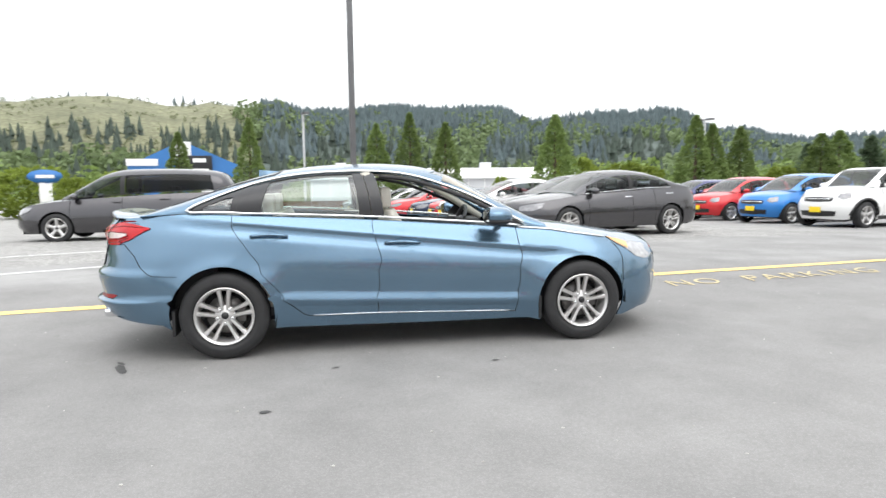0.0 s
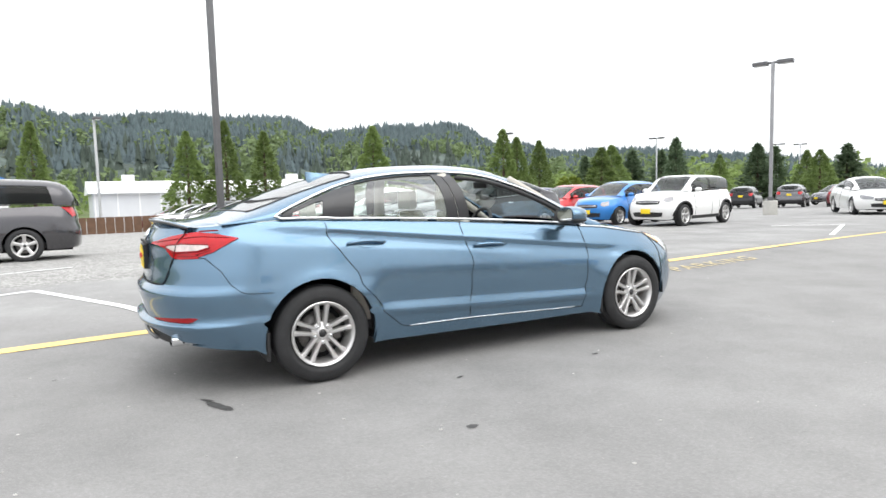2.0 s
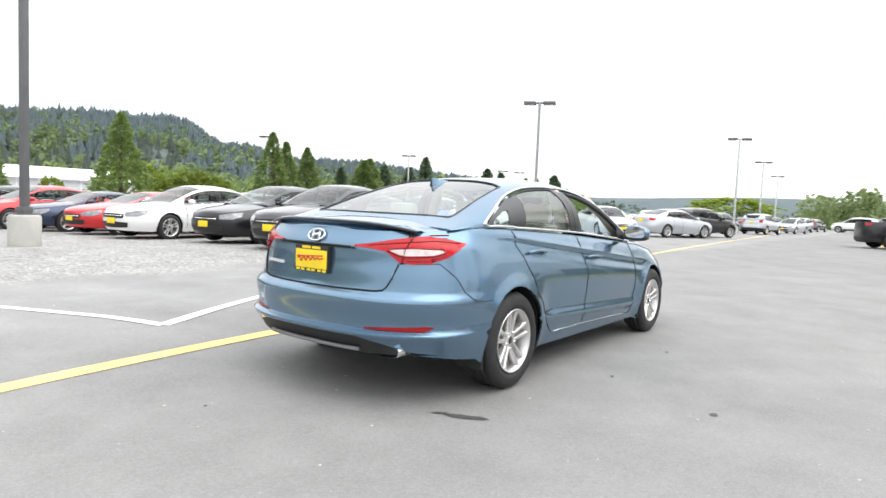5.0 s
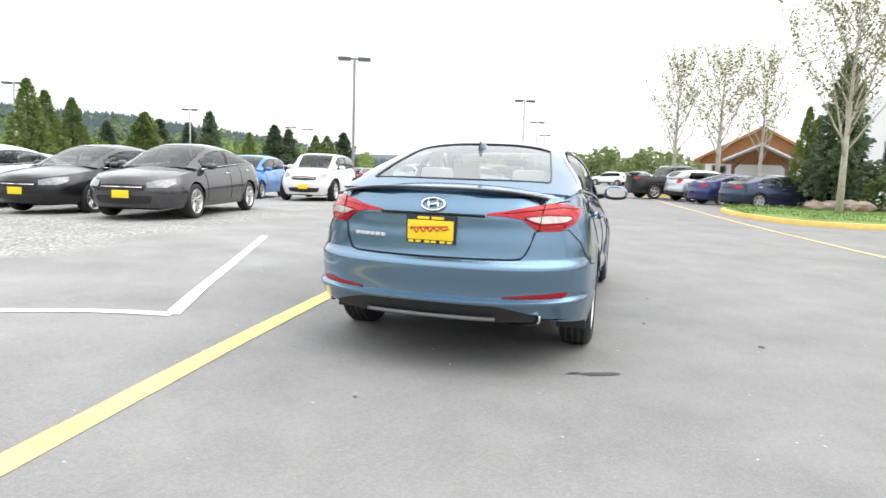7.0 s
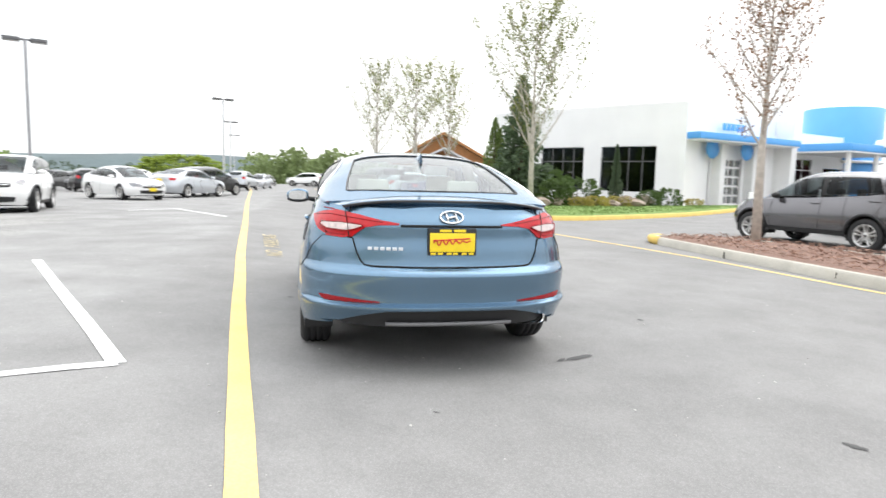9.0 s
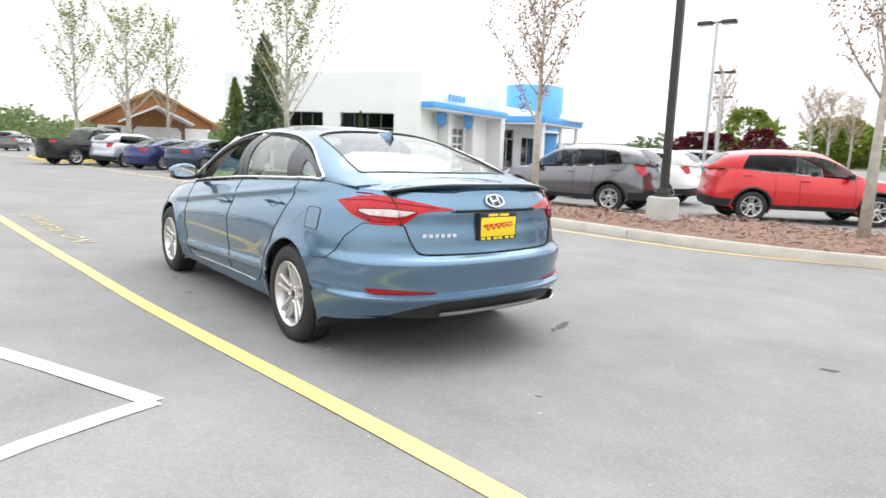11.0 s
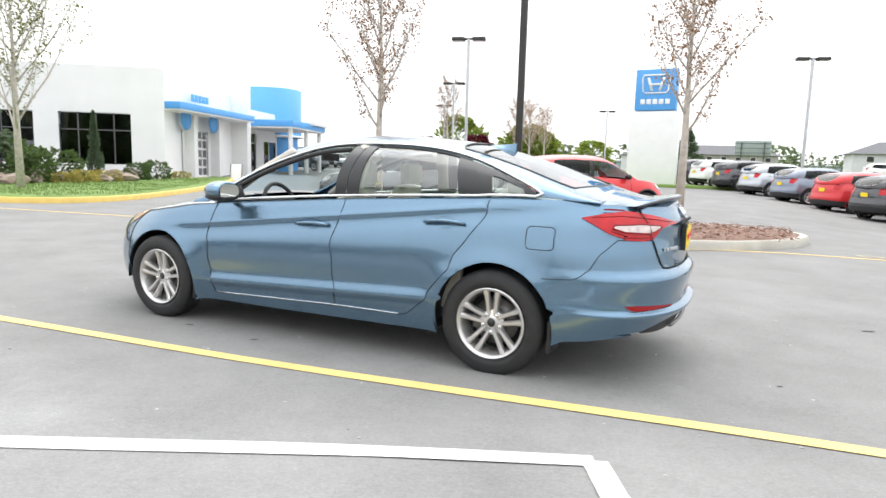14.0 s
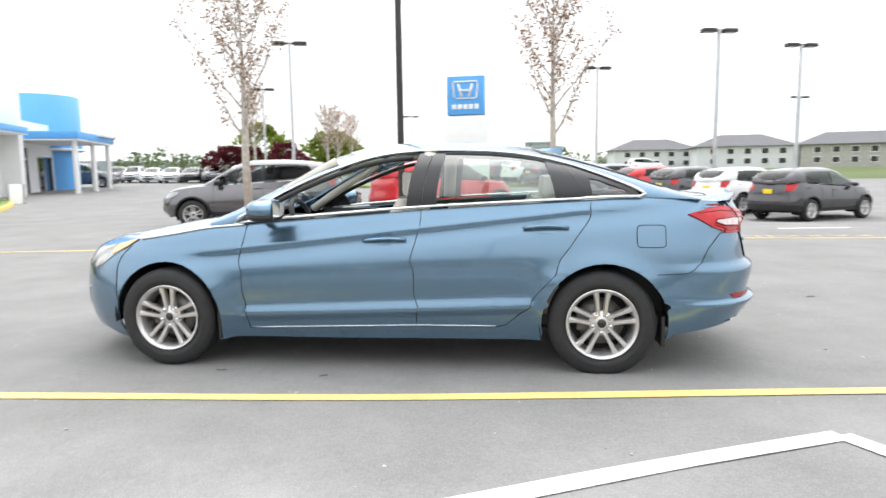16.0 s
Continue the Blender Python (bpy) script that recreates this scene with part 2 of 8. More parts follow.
def other_side(bm):
    for v in bm.verts:
        v.co.y = -v.co.y
    bmesh.ops.reverse_faces(bm, faces=bm.faces[:])
    return bm


class Skin:
    """The outer skin of a car, front at +x: a lower body that wraps round in plan and a rounded cabin above the belt."""

    def __init__(self, half, rear, front, top, cabin, prof, len_r=0.7, len_f=0.95, nr=2.6, nf=2.2, nu=2.8, base=0.2, extra=None, cabin_in=1.0):
        self.half, self.rear, self.front, self.top, self.cabin = half, curve_of(rear), curve_of(front), curve_of(top), curve_of(cabin)
        self.prof, self.lr, self.lf, self.nr, self.nf, self.nu, self.base, self.extra, self.cin = curve_of(prof), len_r, len_f, nr, nf, nu, base, extra, cabin_in

    def plan(self, c, z):
        xr, xf = self.rear(z), self.front(z)
        if c < 0:
            th = (c + 1) * math.pi / 2
            return xr + self.lr * (1 - max(math.cos(th), 0) ** (2 / self.nr)), max(math.sin(th), 0) ** (2 / self.nr)
        if c > 1:
            th = (2 - c) * math.pi / 2
            return xf - self.lf * (1 - max(math.cos(th), 0) ** (2 / self.nf)), max(math.sin(th), 0) ** (2 / self.nf)
        return xr + self.lr + c * (xf - self.lf - xr - self.lr), 1.0

    def zt(self, c):
        return self.top(self.plan(c, 0.75)[0])

    def at(self, c, z, lift=0.0):
        x, k = self.plan(c, z)
        t = (z - self.base) / (self.zt(c) - self.base)
        y = self.half * self.prof(t) * k
        if self.extra:
            y += self.extra(x, z) * k
        p = Vector((x, y, z))
        if lift:
            p += self.normal(c, z) * lift
        return p

    def normal(self, c, z):
        a, b = self.at(min(c + 0.004, 2), z), self.at(max(c - 0.004, -1), z)
        d, e = self.at(c, z + 0.004), self.at(c, z - 0.004)
        n = (d - e).cross(a - b)
        n = n.normalized() if n.length > 1e-9 else Vector((0, 1, 0))
        return n if n.y > 0 or (abs(n.y) < 0.2 and n.x * (c - 0.5) > 0) else -n

    def cx(self, x, z):
        """The chart's c at a place along the side."""
        xr, xf = self.rear(z), self.front(z)
        if x < xr + self.lr:
            return math.acos(min(max(1 - (x - xr) / self.lr, 0), 1) ** (self.nr / 2)) * 2 / math.pi - 1
        if x > xf - self.lf:
            return 2 - math.acos(min(max(1 - (xf - x) / self.lf, 0), 1) ** (self.nf / 2)) * 2 / math.pi
        return (x - xr - self.lr) / (xf - self.lf - xr - self.lr)

    def cy(self, y, z, front=False):
        """The chart's c at a place across the tail or the nose."""
        c = 2.0 if front else -1.0
        lo, hi = (0.0, 1.0)
        for _ in range(30):
            mid = (lo + hi) / 2
            if self.at(2 - mid if front else mid - 1, z).y < y:
                lo = mid
            else:
                hi = mid
        return 2 - lo if front else lo - 1

    # the cabin
    def belt(self, x):
        z = self.top(x)
        c = self.cx(x, 0.75)
        return self.at(c, self.zt(c)).y * self.cin, z

    def phi(self, x, z):
        yb, zb = self.belt(x)
        h = min(max((z - zb) / max(self.cabin(x) - zb, 1e-3), 0), 1)
        return math.asin(h ** (self.nu / 2))

    def phi_y(self, x, y):
        yb, zb = self.belt(x)
        return math.copysign(1, 1) * math.acos(min(abs(y) / yb, 1) ** (self.nu / 2))

    def up(self, x, ph, lift=0.0):
        yb, zb = self.belt(x)
        zc = self.cabin(x)
        p = Vector((x, yb * max(math.cos(ph), 0) ** (2 / self.nu), zb + max(zc - zb, 0) * max(math.sin(ph), 0) ** (2 / self.nu)))
        if lift:
            a = self.up(x + 0.01, ph) - self.up(x - 0.01, ph)
            q0, q1 = max(ph - 0.03, 0), min(ph + 0.03, math.pi / 2)
            b = self.up(x, q1) - self.up(x, q0)
            n = a.cross(b)
            n = n.normalized() if n.length > 1e-9 else Vector((0, 0, 1))
            p += (n if n.z > 0 else -n) * lift
        return p


def dense(pts, step=0.04):
    """Extra points along an open line."""
    out = []
    for (a, b), (c, d) in zip(pts, pts[1:]):
        k = max(1, int(math.hypot(c - a, d - b) / step))
        out += [(a + (c - a) * i / k, b + (d - b) * i / k) for i in range(k)]
    return out + [pts[-1]]


def arc(cx, cz, r, a0, a1, n=22):
    return [(cx + r * math.cos(radians(a0 + (a1 - a0) * i / n)), cz + r * math.sin(radians(a0 + (a1 - a0) * i / n))) for i in range(n + 1)]


def steps(a, b, d):
    n = max(1, round((b - a) / d))
    return [a + (b - a) * i / n for i in range(1, n)]


def seams(paths, r, parent, mat_n=5):
    for p in paths:
        part("shut_line", tube(p, r, mat_n), M_DARK, parent)


def seam(paths, r=0.003, mat_n=5):
    bm = bmesh.new()
    for p in paths:
        tube(p, r, mat_n, bm)
    return bm


def wheel(parent, at, side, R=0.335, rim=0.222, width=0.205, spokes=5, paired=True, fine=True, alloy=None, name="wheel", plain=False):
    """A road wheel whose outer face looks to side (+1: +y)."""
    w = thing(name, "", "", None)
    for k in list(w.keys()):
        del w[k]
    w.parent = parent
    w.matrix_basis = pose(*at)
    s, h = side, width / 2
    n = 56 if fine else 24
    lip = rim + 0.012
    prof = [(lip, -h * 0.86), (lip + 0.02, -h), (R - 0.045, -h * 1.06), (R - 0.014, -h * 0.88), (R - 0.003, -h * 0.72)]
    if fine:
        for g in (-0.42, 0.0, 0.42):
            prof += [(R, h * (g - 0.10)), (R - 0.009, h * (g - 0.08)), (R - 0.009, h * (g + 0.08)), (R, h * (g + 0.10))]
    else:
        prof += [(R, 0)]
    prof += [(R - 0.003, h * 0.72), (R - 0.014, h * 0.88), (R - 0.045, h * 1.06), (lip + 0.045, h * 1.03), (lip + 0.04, h * 1.05), (lip + 0.02, h), (lip, h * 0.86)]
    t = part("tyre", lathe([(r, a * s) for r, a in prof], n), M_TYRE, w, "black rubber tyre")
    al = alloy or M_ALLOY
    bm = lathe([(rim * 1.02, h * 0.90 * s), (rim * 1.055, h * 0.95 * s), (rim * 1.03, h * 0.99 * s), (rim * 0.985, h * 0.93 * s), (rim * 0.93, h * 0.75 * s), (rim * 0.90, -h * 0.8 * s)], n)
    y0 = h * 0.62 * s
    for i in range(spokes):
        base = 2 * math.pi * (i + 0.25) / spokes
        d, q = Vector((math.cos(base), 0, math.sin(base))), Vector((-math.sin(base), 0, math.cos(base)))
        for off in ((-1, 1) if paired else (0,)):
            wid = rim * (0.074 if paired else 0.15)
            rings = []
            for r, wf, ap, dy, dep in ((0.20, 0.90, 0.095, 0.0, 0.05), (0.40, 0.85, 0.112, 0.008, 0.045), (0.72, 0.98, 0.150, 0.016, 0.038), (0.975, 1.25, 0.192, 0.026, 0.03)):
                c = d * rim * r + q * (rim * ap * off)
                yy = y0 + dy * s
                ww = wid * wf
                rings.append([bm.verts.new(c + q * k + Vector((0, yy + e * s, 0))) for k, e in ((-ww, -dep), (-ww, -0.008), (-ww * 0.55, 0), (ww * 0.55, 0), (ww, -0.008), (ww, -dep))])
            for a, b in zip(rings, rings[1:]):
                for k in range(6):
                    bm.faces.new((a[k], a[(k + 1) % 6], b[(k + 1) % 6], b[k]))
    lathe([(rim * 0.36, y0 - 0.05 * s), (rim * 0.37, y0 - 0.012 * s), (rim * 0.33, y0 - 0.006 * s), (rim * 0.20, y0 - 0.004 * s), (rim * 0.16, y0 + 0.003 * s), (rim * 0.13, y0 + 0.003 * s)], 28, bm=bm)
    bmesh.ops.recalc_face_normals(bm, faces=bm.faces[:])
    rm = part("rim", bm, al, w, "silver alloy rim with paired spokes" if paired else "alloy rim")
    if plain:
        return w
    part("centre_cap", lathe([(0.0005, y0 + 0.007 * s), (rim * 0.11, y0 + 0.006 * s), (rim * 0.135, y0 - 0.004 * s)], 20), M_GLOSSBLACK, w, "dark round centre cap")
    part("brake_disc", lathe([(0.05, y0 - 0.07 * s), (rim * 0.70, y0 - 0.07 * s), (rim * 0.70, y0 - 0.09 * s), (0.05, y0 - 0.09 * s)], 28), M_DISC, w, "steel brake disc")
    part("wheel_back", lathe([(0.0005, y0 - 0.105 * s), (rim * 0.9, y0 - 0.105 * s)], 20), M_DARK, w)
    if fine:
        for i in range(5):
            a = 2 * math.pi * (i + 0.75) / 5
            bm = bmesh.new()
            lathe([(0.012, y0 - 0.01 * s), (0.012, y0 + 0.006 * s), (0.008, y0 + 0.010 * s), (0.0005, y0 + 0.010 * s)], 6, bm=bm, at=(rim * 0.275 * math.cos(a), 0, rim * 0.275 * math.sin(a)))
            part("lug_nut", bm, M_CHROME, w)
        bm = bmesh.new()
        box(bm, 0.06, 0.145, y0 - 0.115 * s if s > 0 else y0 + 0.055, y0 - 0.055 * s if s > 0 else y0 + 0.115, -0.06, 0.07, 0.008)
        part("brake_caliper", bm, M_DISC, w)
    return w

# ---- the blue sedan ----
XA = 1.4025   # half the wheelbase
WZ = 0.33


def smooth01(t):
    t = min(max(t, 0), 1)
    return t * t * (3 - 2 * t)


def sedan_lines(x, z):
    """Creases pressed into the sides and arches that swell round the wheels."""
    d = 0.0
    zu = 0.79 - 0.105 * (x - 0.87) if x < 0.87 else 0.79 - 0.085 * (x - 0.87)
    fade = min(max((1.65 - x) / 0.5, 0), 1) * min(max((x + 2.0) / 0.4, 0), 1)
    u = z - zu
    d += fade * (0.010 * math.exp(-(u / 0.018) ** 2) - 0.010 * math.exp(-((u + 0.055) / 0.045) ** 2))
    zl = 0.35 - 0.041 * (x - 0.83)
    v = z - zl
    fade = min(max((1.0 - x) / 0.15, 0), 1) * min(max((x + 1.05) / 0.12, 0), 1)
    d += fade * (-0.024 * (smooth01(v / 0.085) if v < 0.085 else math.exp(-((v - 0.085) / 0.14) ** 2)) - 0.016 * min(max(-v / 0.04, 0), 1))
    for xc in (-XA, XA):
        r = math.hypot(x - xc, z - WZ)
        d += 0.016 * math.exp(-((r - 0.37) / 0.055) ** 2)
    # the ledge that runs back from the rear arch round the tail
    if x < -1.6:
        k = min((-1.6 - x) / 0.3, 1)
        zb = 0.475
        d += k * 0.010 * (1 if z < zb else math.exp(-((z - zb) / 0.012) ** 2))
    return d


BODY = Skin(
    0.925,
    rear=[(0.2, -2.33), (0.36, -2.40), (0.42, -2.440), (0.440, -2.459), (0.452, -2.457), (0.472, -2.418), (0.52, -2.422), (0.62, -2.446), (0.645, -2.448), (0.658, -2.441), (0.70, -2.396), (0.80, -2.385), (0.88, -2.376), (0.94, -2.378), (0.97, -2.370), (1.03, -2.338), (1.1, -2.315)],
    front=[(0.16, 2.30), (0.3, 2.345), (0.5, 2.365), (0.64, 2.36), (0.72, 2.33), (0.8, 2.26), (1.1, 2.17)],
    top=[(-2.45, 1.045), (-2.2, 1.055), (-1.9, 1.075), (-1.6, 1.085), (-1.35, 1.075), (-0.84, 1.05), (-0.27, 1.02), (0.24, 0.985), (0.78, 0.95), (0.96, 0.935), (1.21, 0.915), (1.41, 0.882), (1.61, 0.85), (1.82, 0.81), (2.0, 0.775), (2.3, 0.73), (2.45, 0.71)],
    cabin=[(-2.02, 1.075), (-1.75, 1.178), (-1.4, 1.312), (-1.0, 1.418), (-0.6, 1.462), (-0.25, 1.472), (0.05, 1.457), (0.33, 1.402), (0.7, 1.225), (1.0, 1.055), (1.16, 0.965)],
    prof=[(0, 0.935), (0.1, 0.962), (0.25, 0.99), (0.42, 1.0), (0.6, 0.985), (0.76, 0.955), (0.87, 0.925), (0.94, 0.897), (1.0, 0.862)],
    len_r=0.7, len_f=0.95, extra=sedan_lines)
S = BODY


def P(x, z):
    return (S.cx(x, z), z)


def Py(y, z, front=False):
    return (S.cy(y, z, front), z)


def top_run(c0, c1, n=14):
    return [(c0 + (c1 - c0) * i / n, S.zt(c0 + (c1 - c0) * i / n)) for i in range(n + 1)]


CU = steps(-1, 0, 0.05) + [0] + steps(0, 1, 0.014 * 1.6) + [1] + steps(1, 2, 0.05)
CV = sorted(steps(0.15, 1.12, 0.022) + [0.4155, 0.4401, 0.4521, 0.4621, 0.4722, 0.6201, 0.6451, 0.6582, 0.6691, 0.6812, 0.7003])


CV_FINE = sorted(CV + [v + 0.0073 for v in CV] + [v + 0.0147 for v in CV])


def skin_patch(poly, lift=0.0, rim=0.012, us=None, vs=None):
    return patch(poly, CU if us is None else us, CV if vs is None else vs, lambda c, z: S.at(c, z, lift), rim=rim)


def line_on(pts, lift=0.0015, step=0.03):
    return [S.at(c, z, lift) for c, z in dense(pts, step)]


sedan = thing("sedan_car", "metallic blue four-door sedan, clean and glossy, parked on grey asphalt", "car")

# side outlines, front at +x
front_cut = dense([P(0.86, 0.955), P(0.872, 0.80), P(0.872, 0.64), P(0.855, 0.40), P(0.84, 0.262)])
mid_cut = dense([P(-0.29, 1.02), P(-0.25, 0.79), P(-0.25, 0.51), P(-0.26, 0.295)])
rear_cut = dense([P(-1.335, 1.06), P(-1.335, 0.99), P(-1.305, 0.93), P(-1.18, 0.76), P(-1.01, 0.51), P(-0.87, 0.35), P(-0.82, 0.31), P(-0.77, 0.297)])
sill_a = dense([P(0.84, 0.262), P(-0.26, 0.295)])
sill_b = dense([P(-0.26, 0.295), P(-0.77, 0.297)])


def run_x(x0, x1, n=14):
    return top_run(S.cx(x0, 0.75), S.cx(x1, 0.75), n)


front_door = run_x(-0.29, 0.86) + front_cut[1:] + sill_a[1:] + mid_cut[::-1][1:-1]
rear_door = run_x(-1.335, -0.29) + mid_cut[1:] + sill_b[1:] + rear_cut[::-1][1:-1]
RA = 0.375
arch_f = [P(x, z) for x, z in arc(XA - 0.01, WZ - 0.005, RA, 203, -23)]
arch_r = [P(x, z) for x, z in arc(-XA - 0.01, WZ - 0.005, RA, -13, 203 - 10)]
fa = [p for p in arch_f]
cut_i = min(range(len(fa)), key=lambda i: abs(fa[i][1] - 0.47) + (10 if fa[i][0] < S.cx(XA, 0.5) else 0))
fender = run_x(0.86, 1.66) + dense([P(1.70, 0.79), P(1.77, 0.62), fa[cut_i]])[:] + fa[:cut_i][::-1] + dense([P(0.955, 0.20), P(0.935, 0.262), P(0.84, 0.262)]) + front_cut[::-1][1:-1]
nose = run_x(1.66, 2.0, 6) + top_run(S.cx(2.0, 0.75), 2.0, 12)[1:] + dense([(2.0, 0.70), (2.0, 0.22)], 0.1) + dense([(2.0, 0.22), P(2.0, 0.215), P(1.80, 0.175), fa[-1]]) + fa[cut_i:-1][::-1] + dense([fa[cut_i], P(1.77, 0.62), P(1.70, 0.79)])
rocker = dense([P(-0.77, 0.297), P(-0.26, 0.295)]) + sill_a[::-1][1:] + dense([P(0.935, 0.262), P(0.955, 0.20), P(0.24, 0.20), P(-1.035, 0.215), P(-1.02, 0.33), P(-0.87, 0.35), P(-0.82, 0.31)])[0:]
gap = dense([P(-1.715, 0.635), P(-1.89, 0.645), P(-1.97, 0.70), P(-2.02, 0.79), P(-2.10, 0.87), Py(0.63, 0.862)], 0.05)
lid_side = dense([Py(0.63, 0.862), Py(0.625, 0.95), (S.cy(0.63, 1.0), S.zt(S.cy(0.63, 1.0)))], 0.03)
lid_low = dense([Py(0.60, 0.86), Py(0.578, 0.78), Py(0.552, 0.725), Py(0.532, 0.705), Py(0.49, 0.697), Py(0.3, 0.694), (-1.0, 0.692)], 0.04)
ra = arch_r
ci = min(range(len(ra)), key=lambda i: abs(ra[i][1] - 0.635) + (10 if i < len(ra) / 2 else 0))
c_lid = lid_side[-1][0]
quarter = top_run(c_lid, S.cx(-1.335, 0.75), 26) + rear_cut[1:-3] + dense([P(-0.87, 0.35), P(-1.02, 0.33)])[0:] + ra[0:ci + 1] + gap[1:] + lid_side[1:-1]
bumper = gap[:-1] + [Py(0.63, 0.862)] + lid_low[0:] + dense([(-1.0, 0.66), (-1.0, 0.43)], 0.08) + dense([(-1.0, 0.43), Py(0.4, 0.425), Py(0.56, 0.39), Py(0.68, 0.345), Py(0.80, 0.33), P(-2.2, 0.325), P(-1.84, 0.275)], 0.05) + ra[ci:][::-1]
lid = dense([(-1.0, 0.692), (-1.0, 1.04)], 0.04) + top_run(-1.0, c_lid, 14) + lid_side[::-1][1:-1] + lid_low[:-1]

side_sets = (("left", False), ("right", True))
holders = {}
for _, flip in side_sets:
    def lay(name, poly, label="", lift=0.0, rim=0.012, mat=M_BLUE, parent=sedan):
        bm = skin_patch(poly, lift, rim, vs=CV_FINE if "door" in name else None)
        return part(name, other_side(bm) if flip else bm, mat, parent, label)

    fd = lay("front_door", front_door, "blue front door")
    rd = lay("rear_door", rear_door, "blue rear door")
    lay("front_fender", fender, "blue front fender")
    qp = lay("rear_quarter_panel", quarter, "blue rear quarter panel")
    lay("rocker_panel", rocker, "blue sill panel")
    holders[flip] = (fd, rd, qp)
part("front_bumper", mirror_y(skin_patch(nose)), M_BLUE, sedan, "blue front bumper")
part("rear_bumper", mirror_y(skin_patch(bumper)), M_BLUE, sedan, "blue rear bumper with a ledge")
trunk = part("trunk_lid", mirror_y(skin_patch(lid)), M_BLUE, sedan, "blue trunk lid")

# bonnet and deck, crowned between the two shoulder lines
def crowned(c0, c1, n, crown, m=14):
    bm = bmesh.new()
    rows = []
    for i in range(n + 1):
        c = c0 + (c1 - c0) * i / n
        p = S.at(c, S.zt(c))
        rows.append([bm.verts.new((p.x, p.y * k, p.z + crown(p.x) * (1 - abs(k) ** 2.4) * min(p.y / 0.3, 1))) for k in [j / m * 2 - 1 for j in range(m + 1)]])
    for a, b in zip(rows, rows[1:]):
        for j in range(m):
            bm.faces.new((a[j], a[j + 1], b[j + 1], b[j]))
    bmesh.ops.remove_doubles(bm, verts=bm.verts[:], dist=0.002)
    bmesh.ops.recalc_face_normals(bm, faces=bm.faces[:])
    return bm


part("bonnet", crowned(S.cx(1.02, 0.75), 2.0, 40, curve_of([(1.0, 0.055), (1.5, 0.068), (2.0, 0.07), (2.3, 0.045), (2.45, 0.02)])), M_BLUE, sedan, "blue bonnet")
part("deck", crowned(-1.0, S.cx(-1.84, 0.75), 30, curve_of([(-2.45, 0.03), (-2.2, 0.03), (-1.84, 0.055)])), M_BLUE, sedan)

# cabin: roof with pillars, cut round the glass
def U(x, z):
    return (x, S.phi(x, z))


dlo_top = curve_of([(-1.655, 1.115), (-1.60, 1.142), (-1.48, 1.192), (-1.33, 1.25), (-1.19, 1.298), (-1.01, 1.342), (-0.83, 1.370), (-0.62, 1.386), (-0.36, 1.392), (-0.14, 1.382), (0.04, 1.355), (0.27, 1.285), (0.55, 1.172), (0.79, 1.045), (0.97, 0.945)])
belt_up = 0.012
xs_top = [-1.64, -1.60, -1.54, -1.48] + [-1.4 + 0.1 * i for i in range(24)] + [0.95]
glass_top = [U(x, dlo_top(x)) for x in xs_top]
tail_tip = [U(-1.665, 1.103), U(-1.655, 1.115)]
ws = [(0.30, 0.0), (0.295, 0.25), (0.26, 0.42), (0.20, 0.525), (0.45, 0.585), (0.65, 0.635), (0.85, 0.685), (0.98, 0.71)]


def Ux(x, y):
    return (x, S.phi_y(x, y))


ws_side = [Ux(*p) for p in ws]
bl = [(-0.98, 0.0), (-0.985, 0.25), (-1.0, 0.43), (-1.04, 0.515), (-1.25, 0.545), (-1.45, 0.575), (-1.65, 0.605), (-1.78, 0.615)]
bl_side = [Ux(*p) for p in bl]
bl_low = [Ux(-1.80, 0.60), Ux(-1.815, 0.4), Ux(-1.825, 0.2), (-1.828, math.pi / 2)]
foot = 0.004
shell = ws_side + [(1.12, S.phi_y(1.12, 0.70)), (1.12, foot), (0.97, foot)] + glass_top[::-1] + tail_tip[::-1] + [(-1.66, 0.35), (-1.64, foot), (-1.80, foot), (-1.99, foot), (-1.99, math.pi / 2)] + bl_low[::-1][0:] + bl_side[::-1]
UU = steps(-2.05, 1.2, 0.05)
UV = steps(0, math.pi / 2, 0.07)
bm = patch(shell, UU, UV, lambda x, p: S.up(x, p), rim=0.012)
part("roof", mirror_y(bm), M_BLUE, sedan, "blue roof with pillars")
part("windscreen", mirror_y(patch([Ux(0.30, 0), *ws_side[1:], (1.10, S.phi_y(1.10, 0.69)), (1.10, math.pi / 2)], UU, UV, lambda x, p: S.up(x, p, -0.006))), M_SCREEN, sedan, "curved clear windscreen").visible_shadow = False
part("rear_window", mirror_y(patch(bl_side + bl_low, UU, UV, lambda x, p: S.up(x, p, -0.005))), M_REARGLASS, sedan, "sloping pale rear window").visible_shadow = False
# dark edge of the rear window
part("window_surround", seam([[S.up(x, p, 0.001) for x, p in dense(bl_side, 0.05)] + [S.up(x, p, 0.001) for x, p in bl_low] + [Vector((v.x, -v.y, v.z)) for v in [S.up(x, p, 0.001) for x, p in bl_low[::-1]] + [S.up(x, p, 0.001) for x, p in dense(bl_side, 0.05)[::-1]]]], 0.006, 5), M_GLOSSBLACK, sedan)

# side glass, dark pillar covers, bright surround
def side_poly(x0b, x1b, x0t, x1t, n=14, low=belt_up):
    """A pane between a rear edge and a front edge, from the belt to the upper line."""
    a = [U(x0b + (x1b - x0b) * i / n, S.top(x0b + (x1b - x0b) * i / n) + low) for i in range(n + 1)]
    b = [U(x1t + (x0t - x1t) * i / n, dlo_top(x1t + (x0t - x1t) * i / n) - 0.012) for i in range(n + 1)]
    return a + b


